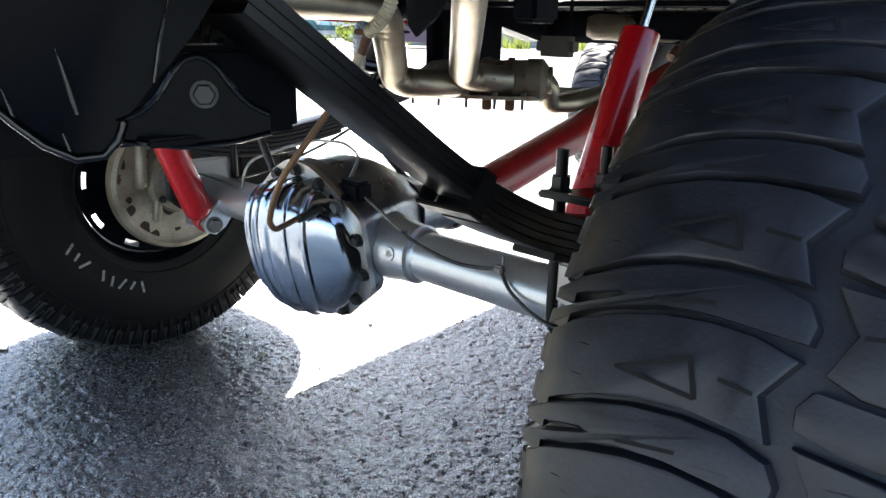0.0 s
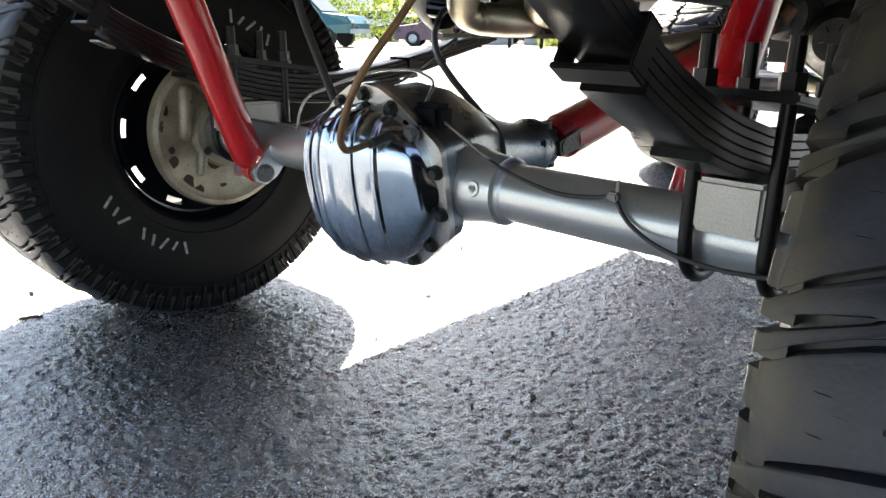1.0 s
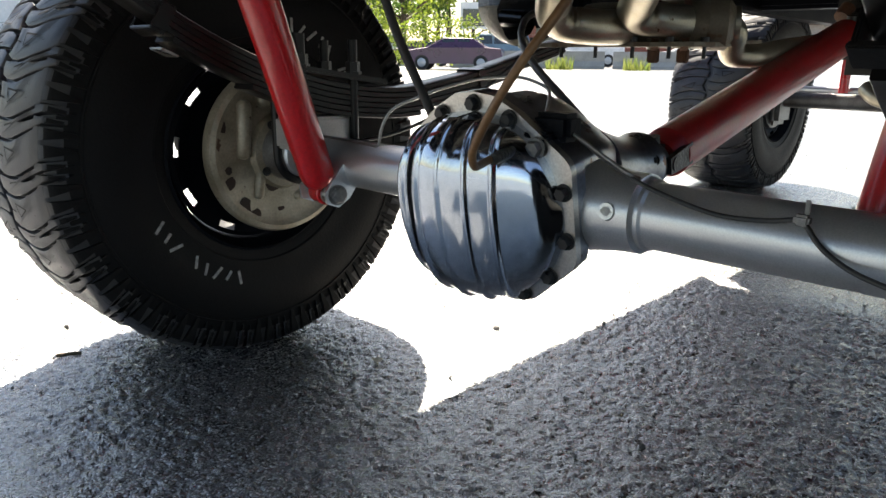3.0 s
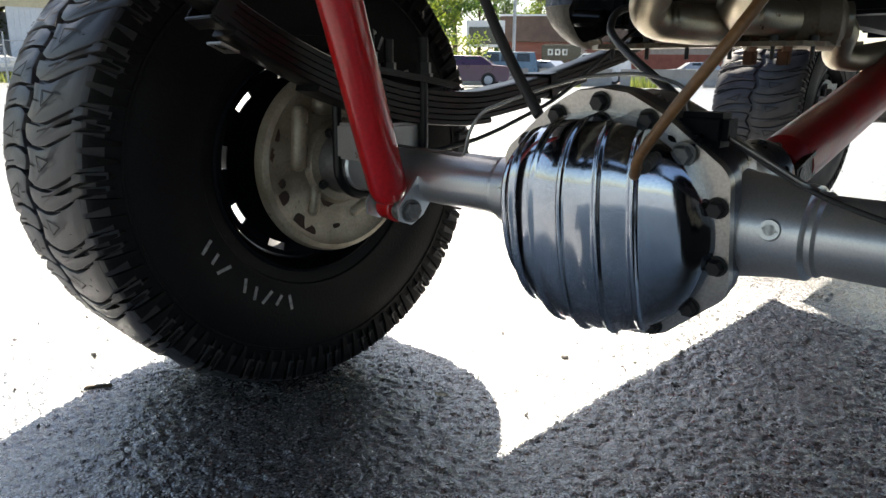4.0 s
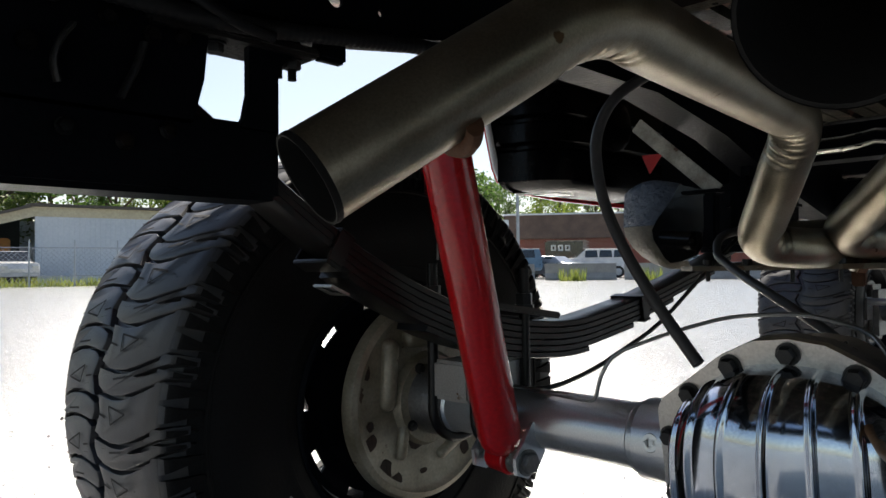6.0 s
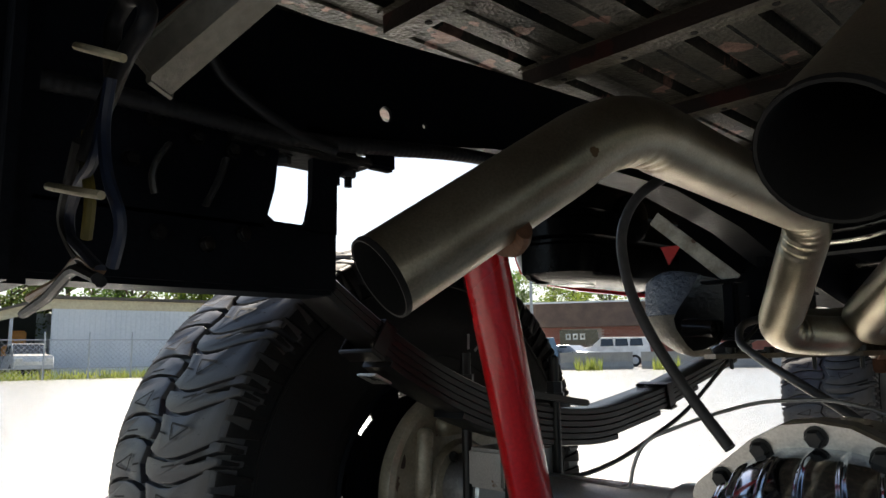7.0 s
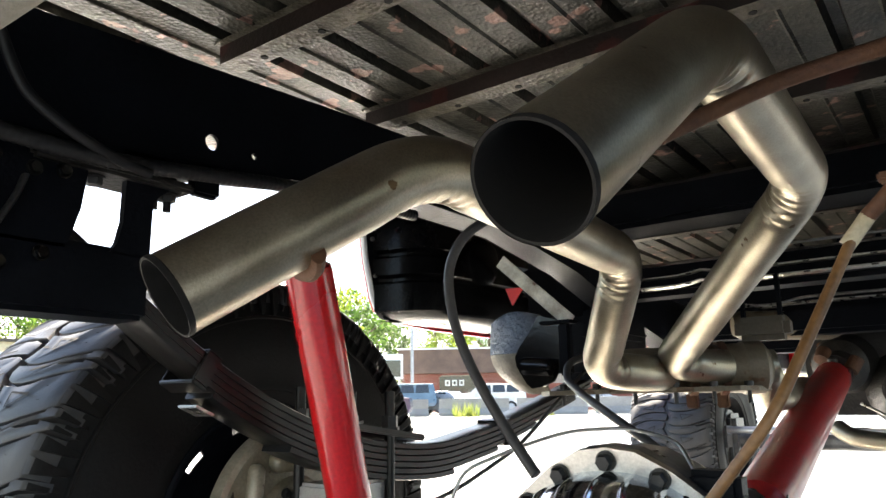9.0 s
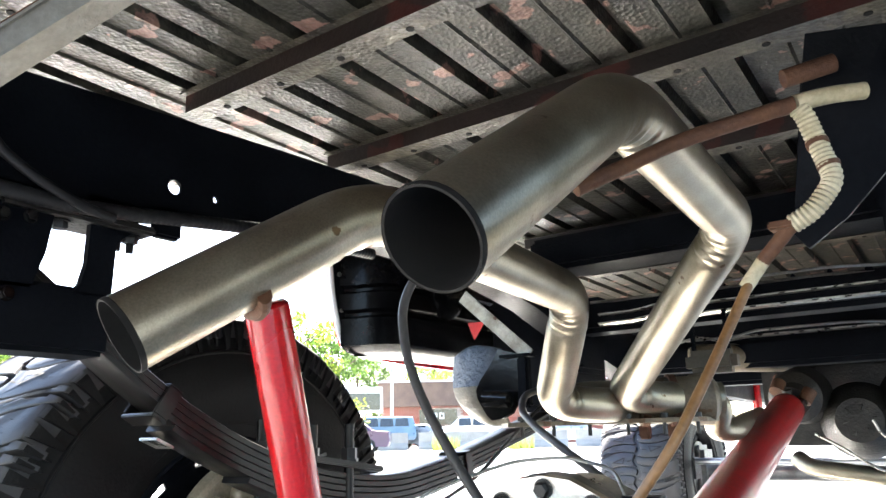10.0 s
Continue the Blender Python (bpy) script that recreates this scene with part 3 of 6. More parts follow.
def cover_outline(k=1.0):
    pts = [(0, .155), (.066, .136), (.120, .096), (.152, .036), (.152, -.038), (.118, -.102), (.066, -.142), (-.066, -.142), (-.118, -.102), (-.152, -.038), (-.152, .036), (-.120, .096), (-.066, .136)]
    return [(x * k, z * k) for x, z in pts]


def dense(pts, n=8):
    """A closed smooth outline through points."""
    out, m = [], len(pts)
    for i in range(m):
        p0, p1, p2, p3 = (Vector((*pts[(i + j) % m], 0)) for j in (-1, 0, 1, 2))
        for k in range(n):
            t = k / n
            q = 0.5 * ((2 * p1) + (p2 - p0) * t + (2 * p0 - 5 * p1 + 4 * p2 - p3) * t * t + (3 * p1 - p0 - 3 * p2 + p3) * t ** 3)
            out.append((q.x, q.y))
    return out


FLANGE_SHAPE = [(-.04, .174), (0, .179), (.04, .174), (.084, .151), (.166, .087), (.173, .072), (.173, -.072), (.165, -.088), (.086, -.157), (.05, -.169)]
FLANGE_SHAPE += [(-x, z) for x, z in FLANGE_SHAPE[:2:-1]]
FLANGE_SHAPE = [(x * 0.96, z * 0.958) for x, z in FLANGE_SHAPE]


def flange_outline(k=1.0):
    """The straight-sided outline of the flange, one point on each ray through the smooth inner outline."""
    out = []
    for x, z in dense(cover_outline()):
        d = Vector((x, z)).normalized()
        far = 0.0
        for p, q in zip(FLANGE_SHAPE, FLANGE_SHAPE[1:] + FLANGE_SHAPE[:1]):
            e = Vector(q) - Vector(p)
            det = d.x * -e.y + d.y * e.x
            if abs(det) < 1e-9:
                continue
            r = (p[0] * -e.y + p[1] * e.x) / det
            s = (d.x * p[1] - d.y * p[0]) / det
            if r > 0 and -1e-6 <= s * 1.0 <= 1 + 1e-6:
                far = max(far, r)
        far = far or 0.172
        out.append((d.x * far * k, d.y * far * k))
    return out


bm = bmesh.new()
o = flange_outline(0.985)
layers = [(-0.092, 1.0), (-0.070, 1.0), (-0.066, 0.93), (-0.03, 0.90), (0.02, 0.86), (0.07, 0.76), (0.11, 0.62), (0.15, 0.45), (0.19, 0.36)]
rings = [[bm.verts.new(TILT @ Vector((x * k, y, z * k - (0.0 if y < 0.02 else (y - 0.02) * 0.10)))) for x, z in o] for y, k in layers]
for a, b in zip(rings, rings[1:]):
    for j in range(len(o)):
        bm.faces.new((a[j], a[(j + 1) % len(o)], b[(j + 1) % len(o)], b[j]))
bm.faces.new(rings[0][::-1])
bm.faces.new(rings[-1])
carrier = part("differential_housing", bm, HOUSING, truck, "grey cast-iron differential housing")
bm = bmesh.new()
pin0, pin1 = TILT @ Vector((0.03, 0.13, -0.02)), Vector((0.045, 0.37, 0.518))
d = (pin1 - pin0).normalized()
sweep(bm, [pin0, pin0 + d * 0.06, pin0 + d * 0.10, pin0 + d * 0.13, pin0 + d * 0.135, pin0 + d * 0.15, pin0 + d * 0.152, pin0 + d * 0.20], [0.075, 0.060, 0.054, 0.060, 0.062, 0.062, 0.042, 0.040], 32)
part("pinion_nose", bm, HOUSING, carrier)
for k in range(6):
    a = k * math.pi / 3 + 0.3
    s, u = frame_at(d)
    bm = bmesh.new()
    bolt(bm, pin0 + d * 0.13 + (s * math.cos(a) + u * math.sin(a)) * 0.054, -d, 0.008, 0.010)
    part("pinion_bolt", bm, BOLT, carrier)

# polished cover: flange ring and ribbed dome
bm = bmesh.new()
outer, inner = flange_outline(), dense(cover_outline(0.80))
for y0, y1 in ((-0.094, -0.106),):
    a, b = ([bm.verts.new(TILT @ Vector((x, y, z))) for x, z in outer] for y in (y0, y1))
    c, e = ([bm.verts.new(TILT @ Vector((x, y, z))) for x, z in inner] for y in (y1, y0))
    for r0, r1 in ((a, b), (b, c), (c, e), (e, a)):
        for j in range(len(r0)):
            bm.faces.new((r0[j], r0[(j + 1) % len(r0)], r1[(j + 1) % len(r0)], r1[j]))
bm.faces.new([bm.verts.new(TILT @ Vector((x * 1.01, -0.1035, z * 1.01))) for x, z in inner])
cover = part("cover_flange", bm, FLANGE, carrier, "machined flange of the cover")
RIBS = (-0.116, -0.089, -0.048, -0.002, 0.044, 0.084)
COVER_X = (-0.144, -0.141, -0.126, -0.10, -0.06, -0.02, 0.02, 0.088, 0.134, 0.1505)
COVER_DEPTH = (0.0, 0.028, 0.062, 0.085, 0.099, 0.104, 0.101, 0.079, 0.038, 0.0)


def half_height(x):
    w = 0.1435 if x < 0 else 0.1508
    return 0.144 * (1 - (abs(x) / w) ** 3.0) ** 0.5 if abs(x) < w else 0.0


def cover_depth(x):
    """Deepest over the ring gear; a sloping panel and a bevel on the other side."""
    k = max(0.0, min(0.014, 0.144 + x, 0.1505 - x))
    return sum(float(np.interp(x + k * e / 4, COVER_X, COVER_DEPTH)) * (5 - abs(e)) for e in range(-4, 5)) / 25


def cover_skin(x, a):
    """The plain dome under the ridges: a from the lower to the upper edge, 0 to pi."""
    ca, sa = -math.cos(a), max(0.0, math.sin(a))
    # the ridges run together towards top and bottom
    draw = 1 - 0.30 * (abs(ca) ** 3.0) * (1 - abs(x) / 0.16)
    return Vector((x * draw, -0.104 - cover_depth(x) * sa ** 0.64, half_height(x) * abs(ca) ** 0.82 * (1 if ca > 0 else -1) - 0.002))


bm = bmesh.new()
NX, NZ = 300, 64
grid = []
for i in range(NX + 1):
    x = -0.1432 + 0.2937 * i / NX
    ridge = sum(0.5 + 0.5 * math.cos(math.pi * min(1.0, abs(x - r) / 0.0062)) for r in RIBS)
    swell = 0.0
    for r0, r1 in zip(RIBS, RIBS[1:]):
        if r0 < x < r1:
            swell = math.sin(math.pi * (x - r0) / (r1 - r0))
    row = []
    for j in range(NZ + 1):
        a = math.pi * j / NZ
        p = cover_skin(x, a)
        m = min(max(a, 0.06), math.pi - 0.06)
        xm = min(max(x, -0.140), 0.147)
        n = (cover_skin(xm + 0.002, m) - cover_skin(xm - 0.002, m)).cross(cover_skin(xm, m + 0.03) - cover_skin(xm, m - 0.03)).normalized()
        if n.y > 0:
            n = -n
        row.append(bm.verts.new(TILT @ (p + n * (0.0058 * ridge + 0.0008 * swell) * min(1.0, math.sin(a) * 3.2))))
    grid.append(row)
for a, b in zip(grid, grid[1:]):
    for j in range(NZ):
        bm.faces.new((a[j], a[j + 1], b[j + 1], b[j]))
dome = part("differential_cover", bm, POLISH, carrier, "mirror-polished ribbed aluminium cover")
bm0 = bmesh.new()
for k, (x, z) in enumerate(cover_outline()):
    if k == 2:
        continue
    b0 = bmesh.new()
    bolt(b0, TILT @ Vector((x, -0.106, z)), TILT.to_3x3() @ Vector((0, -1, 0)), 0.0105, 0.013)
    part("cover_bolt", b0, BOLT, carrier)
bm0.free()

# driveshaft --------------------------------------------------------------
bm = bmesh.new()
D0, D1 = Vector((0.045, 0.400, 0.521)), Vector((0.022, 1.60, 0.790))
d = (D1 - D0).normalized()
sweep(bm, [D0 + d * 0.02, D0 + d * 0.05, D0 + d * 0.055, D1 - d * 0.06, D1 - d * 0.05, D1 - d * 0.02], [0.036, 0.045, 0.0505, 0.0505, 0.045, 0.034], 36)
shaft = part("driveshaft", bm, RED_DULL, truck, "dull red driveshaft")
for p, sgn in ((D0, 1), (D1, -1)):
    s, u = frame_at(d)
    bm = bmesh.new()
    for q in (s, -s):
        flat_plate(bm, [p + q * 0.036 + u * 0.022 + d * sgn * 0.07, p + q * 0.036 - u * 0.022 + d * sgn * 0.07, p + q * 0.036 - u * 0.016 - d * sgn * 0.02, p + q * 0.036 + u * 0.016 - d * sgn * 0.02], q * 0.012)
        flat_plate(bm, [p + u * 0.0 + s * 0.022 - d * sgn * 0.07, p - s * 0.022 - d * sgn * 0.07, p - s * 0.016 + d * sgn * 0.02, p + s * 0.016 + d * sgn * 0.02], u * (0.03 if q == s else -0.03))
    sweep(bm, [p - s * 0.05, p + s * 0.05], 0.014, 16)
    sweep(bm, [p - u * 0.05, p + u * 0.05], 0.014, 16)
    sweep(bm, [p - d * sgn * 0.10, p - d * sgn * 0.05], [0.040, 0.034], 24)
    part("universal_joint", bm, GREASY, shaft)


# shocks ------------------------------------------------------------------
def shock(low, high, body, eye_dir, r=0.034, label=""):
    """Lower eye at low, upper eye at high, body the share of the length that is the red tube."""
    low, high = Vector(low), Vector(high)
    d = (high - low).normalized()
    L = (high - low).length
    e = Vector(eye_dir).normalized()
    bm = bmesh.new()
    pts = [0.018, 0.026, 0.036, 0.05, body * L - 0.012, body * L - 0.004, body * L]
    sweep(bm, [low + d * p for p in pts], [0.020, 0.028, r * 0.95, r, r, r * 0.97, r * 0.8], 36)
    ob = part("shock_absorber", bm, RED, truck, label)
    bm = bmesh.new()
    sweep(bm, [low + d * body * L, high - d * 0.02], 0.0075, 16)
    part("rod", bm, CHROME, ob, "bare chrome rod")
    for p in (low, high):
        bm = bmesh.new()
        sweep(bm, [p - e * 0.022, p - e * 0.020, p + e * 0.020, p + e * 0.022], [0.021, 0.0235, 0.0235, 0.021], 24)
        part("eye", bm, RED, ob)
        bm = bmesh.new()
        sweep(bm, [p - e * 0.028, p + e * 0.028], 0.014, 20)
        bolt(bm, p + e * 0.028, e, 0.015, 0.014)
        bolt(bm, p - e * 0.028, -e, 0.013, 0.014)
        part("eye_bolt", bm, ZINC, ob)
    return ob


shock((-0.452, -0.022, 0.446), (-0.362, -0.252, 0.955), 0.93, (0.92, -0.2, 0), 0.0345, "glossy red shock absorber behind the axle")
shock((0.503, 0.100, 0.470), (0.543, 0.300, 1.045), 0.79, (1, 0, 0), 0.033, "glossy red shock absorber ahead of the axle")
bm = bmesh.new()
bolt(bm, (-0.404, -0.022, 0.446), (1, -0.15, 0), 0.0165, 0.013)
part("bracket_bolt", bm, CAST, housing)
# lower shock bracket on the axle
for x, t in ((-0.412, 0.006), (-0.492, -0.006)):
    bm = bmesh.new()
    flat_plate(bm, [(x, -0.045, 0.430), (x, -0.018, 0.420), (x, 0.010, 0.435), (x, 0.030, 0.46), (x, 0.02, 0.50), (x, -0.004, 0.505), (x, -0.030, 0.475), (x, -0.048, 0.455)], (t, 0, 0))
    part("shock_bracket", bm, SILVER, housing, smooth=False)


# leaf springs --------------------------------------------------------------
SPRING_Y = (-0.75, -0.62, -0.5, -0.385, -0.319, -0.206, -0.1, 0.0, 0.1, 0.27, 0.52, 0.8, 1.02, 1.2)
SPRING_H = (1.12, 1.03, 0.945, 0.862, 0.812, 0.748, 0.703, 0.672, 0.652, 0.640, 0.676, 0.738, 0.792, 0.84)


def spring_z(y):
    """Height of the main leaf's top."""
    return sum(float(np.interp(y + d, SPRING_Y, SPRING_H)) for d in (-0.06, -0.03, 0, 0.03, 0.06)) / 5


def leaf_spring(x, label):
    root = None
    w = 0.0345
    # leaf: rear end, front end
    drop = lambda y: (0.018 + 0.05 * max(0.0, -y)) if x > 0 else 0.0
    leaves = [(-0.62, 1.02), (-0.60, 0.98), (-0.585, 0.88), (-0.288, 0.66), (-0.278, 0.48), (-0.13, 0.31)]
    for k, (y0, y1) in enumerate(leaves):
        bm = bmesh.new()
        n = 40
        rows = []
        for i in range(n + 1):
            y = y0 + (y1 - y0) * i / n
            z = spring_z(y) - drop(y) - k * 0.0114
            sl = (spring_z(y + 0.01) - spring_z(y - 0.01)) / 0.02
            nv = Vector((0, -sl, 1)).normalized()
            tip = 1.0
            p = Vector((x, y, z))
            rows.append([bm.verts.new(p + Vector((dx, 0, 0)) + nv * dz) for dx, dz in ((-w * tip, -0.0015), (-w * tip + 0.002, 0), (w * tip - 0.002, 0), (w * tip, -0.0015), (w * tip, -0.0098), (w * tip - 0.002, -0.0112), (-w * tip + 0.002, -0.0112), (-w * tip, -0.0098))])
        for a, b in zip(rows, rows[1:]):
            for j in range(8):
                bm.faces.new((a[j], a[(j + 1) % 8], b[(j + 1) % 8], b[j]))
        bm.faces.new(rows[0])
        bm.faces.new(rows[-1][::-1])
        if k == 0:
            for y in (y0, y1):
                sweep(bm, [(x - w, y, spring_z(y) - drop(y) + 0.012), (x + w, y, spring_z(y) - drop(y) + 0.012)], 0.024, 24)
            root = part("leaf_spring", bm, SPRING, truck, label)
        else:
            part("leaf", bm, SPRING, root)
    # clamps round the pack
    for y, h in ((-0.285, 0.046), (0.52, 0.046)):
        bm = bmesh.new()
        z = spring_z(y) - drop(y)
        sl = math.atan((spring_z(y + 0.02) - spring_z(y - 0.02)) / 0.04)
        m = Matrix.Translation((x, y, z)) @ Matrix.Rotation(sl, 4, 'X')
        for b in ((-0.040, 0.040, -0.014, 0.014, 0.001, 0.005), (-0.042, 0.042, -0.014, 0.014, -h - 0.006, -h), (-0.040, -0.036, -0.014, 0.014, -h, 0.002), (0.036, 0.040, -0.014, 0.014, -h, 0.002)):
            box(bm, *b, bevel=0.0015, m=m)
        part("spring_clamp", bm, SPRING, root)
    # axle pad, top plate and U-bolts
    px = x + (0.018 if x > 0 else -0.018)
    bm = bmesh.new()
    box(bm, px - 0.043, px + 0.043, AY - 0.075, AY + 0.075, AZ + 0.02, 0.588, 0.006)
    part("spring_perch", bm, PERCH, housing, "boxed spring perch, silver over rust")
    m = Matrix.Translation((px, 0.07, 0.668)) @ Matrix.Rotation(radians(-8), 4, 'X')
    bm = bmesh.new()
    box(bm, -0.07, 0.07, -0.125, 0.125, 0.0, 0.012, 0.003, m=m)
    plate = part("spring_plate", bm, SPRING, root)
    for dx in (-0.05, 0.05):
        bm = bmesh.new()
        arc = [(px + dx, AY - 0.066 * math.cos(math.pi * t / 14), AZ - 0.058 * math.sin(math.pi * t / 14)) for t in range(15)]
        sweep(bm, [(px + dx, AY - 0.066, 0.755)] + arc + [(px + dx, AY + 0.066, 0.745)], 0.0095, 14)
        part("u_bolt", bm, SPRING, root)
        for dy, z in ((-0.066, 0.692), (0.066, 0.676)):
            bm = bmesh.new()
            sweep(bm, [(px + dx, AY + dy, z - 0.002), (px + dx, AY + dy, z + 0.004), (px + dx, AY + dy, z + 0.004), (px + dx, AY + dy, z + 0.024)], [0.019, 0.019, 0.0155, 0.0155], 6)
            part("nut", bm, BOLT, root)
    return root


leaf_spring(-0.545, "black leaf spring pack over the axle")
leaf_spring(0.602, "black leaf spring pack beside the tyre")

# backing plates ---------------------------------------------------------------
def backing_plate(s):
    bm = bmesh.new()
    revolve(bm, [(-0.022, 0.192), (-0.012, 0.192), (0.0, 0.187), (0.004, 0.176), (-0.004, 0.162), (-0.004, 0.09), (0.01, 0.082), (0.012, 0.052)], 64)
    # pressed ridge and the boss of the wheel cylinder
    bp = part("backing_plate", bm, CREAM, truck, "cream-painted brake backing plate with rusty gaps")
    # pressed ridges and the boss of the wheel cylinder
    for p, q, r in (((-0.003, -0.105, 0.000), (-0.001, -0.098, 0.106), 0.017), ((-0.001, -0.052, 0.118), (-0.001, 0.052, 0.118), 0.021), ((-0.003, 0.095, -0.035), (-0.003, 0.098, 0.050), 0.015), ((-0.003, -0.072, -0.098), (-0.003, -0.064, -0.045), 0.012), ((-0.003, 0.030, -0.112), (-0.003, 0.085, -0.085), 0.011)):
        p, q = Vector(p), Vector(q)
        e = (q - p).normalized() * r * 0.7
        bm = bmesh.new()
        sweep(bm, [p - e, p - e * 0.7, p, q, q + e * 0.7, q + e], [r * 0.3, r * 0.72, r, r, r * 0.72, r * 0.3], 20)
        part("pressed_boss", bm, CREAM, bp)
    random.seed(4)
    for dy, dz, w, h in ((-0.030, -0.070, 0.031, 0.023), (-0.141, -0.062, 0.013, 0.016), (-0.143, -0.034, 0.009, 0.010), (-0.108, -0.118, 0.016, 0.024), (-0.084, -0.140, 0.018, 0.014), (-0.015, -0.136, 0.012, 0.006), (0.098, -0.112, 0.014, 0.014), (-0.150, 0.062, 0.007, 0.016)):
        deep = 0.0052 if math.hypot(dy, dz) > 0.165 else -0.0028
        bm = bmesh.new()
        n = 11
        v = [bm.verts.new(Vector((deep, dy + w * random.uniform(0.75, 1.1) * math.cos(6.283 * k / n), dz + h * random.uniform(0.75, 1.1) * math.sin(6.283 * k / n)))) for k in range(n)]
        bm.faces.new(v)
        part("rust_gap", bm, DARK_RUST, bp)
    bm = bmesh.new()
    sweep(bm, smooth_path([(0.10, -0.046, 0.03), (0.05, -0.046, 0.008), (0.03, -0.006, -0.056), (0.025, 0.05, -0.056), (0.02, 0.082, -0.043)], 0.02), 0.0026, 8)
    part("brake_pipe", bm, STEEL_LINE, bp)
    bm = bmesh.new()
    sweep(bm, [(0.005, 0, 0), (0.06, 0, 0), (0.075, 0, 0), (0.12, 0, 0)], [0.066, 0.064, 0.052, 0.050], 36)
    af = part("axle_flange", bm, CAST, bp)
    for k in range(4):
        a = k * 1.571 + 0.6
        bm = bmesh.new()
        bolt(bm, (0.016, 0.074 * math.cos(a), 0.074 * math.sin(a)), (1, 0, 0), 0.008, 0.01)
        part("flange_bolt", bm, BOLT, af)
    bm = bmesh.new()
    revolve(bm, [(-0.014, 0.10), (-0.014, 0.158), (-0.068, 0.157), (-0.074, 0.150), (-0.075, 0.05)], 64)
    part("brake_drum", bm, BLACK, bp)
    bp.matrix_basis = Matrix.Translation(((-0.70 if s < 0 else 0.81), AY + 0.008, AZ)) @ Matrix.Diagonal((-s, 1, 1, 1))
    return bp


backing_plate(-1)
backing_plate(1)

# frame rails --------------------------------------------------------------------
RAIL_HOLES = ((-0.402, 1.059, 0.0105), (-0.334, 1.058, 0.0048))


def rail(s):
    bm = bmesh.new()
    ys = [-1.25, -0.62, -0.45, -0.2, 0.05, 0.35, 0.65, 0.95, 1.3, 3.6]
    top = [1.14, 1.145, 1.158, 1.176, 1.190, 1.185, 1.15, 1.08, 1.03, 1.0]
    bot = [1.0, 1.0, 1.012, 1.052, 1.075, 1.075, 1.03, 0.95, 0.88, 0.85]
    x0, x1, t = 0.372, 0.445, 0.006
    prof = lambda zb, zt: [(x0, zt), (x1, zt), (x1, zt - t), (x0 + t, zt - t), (x0 + t, zb + t), (x1, zb + t), (x1, zb), (x0, zb)]
    rows = [[bm.verts.new((s * x + (0.10 if s > 0 else 0), y, z)) for x, z in prof(b, tp)] for y, b, tp in zip(ys, bot, top)]
    for a, b in zip(rows, rows[1:]):
        for j in range(8):
            bm.faces.new((a[j], a[(j + 1) % 8], b[(j + 1) % 8], b[j]))
    bm.faces.new(rows[0])
    bm.faces.new(rows[-1][::-1])
    bmesh.ops.recalc_face_normals(bm, faces=bm.faces)
    ob = part("frame_rail", bm, BLACK, truck, "black painted chassis rail")
    if s < 0:
        cb = bmesh.new()
        for y, z, r in RAIL_HOLES:
            sweep(cb, [(-0.30, y, z), (-0.42, y, z)], r, 20)
        bmesh.ops.recalc_face_normals(cb, faces=cb.faces)
        me = bpy.data.meshes.new("cut")
        cb.to_mesh(me)
        cutter = new("cut", me)
        mod = ob.modifiers.new("holes", 'BOOLEAN')
        mod.object, mod.solver = cutter, 'EXACT'
        bpy.context.view_layer.update()
        done = bpy.data.meshes.new_from_object(ob.evaluated_get(bpy.context.evaluated_depsgraph_get()))
        ob.modifiers.clear()
        ob.data = done
        bpy.data.objects.remove(cutter)
    return ob


railL, railR = rail(-1), rail(1)


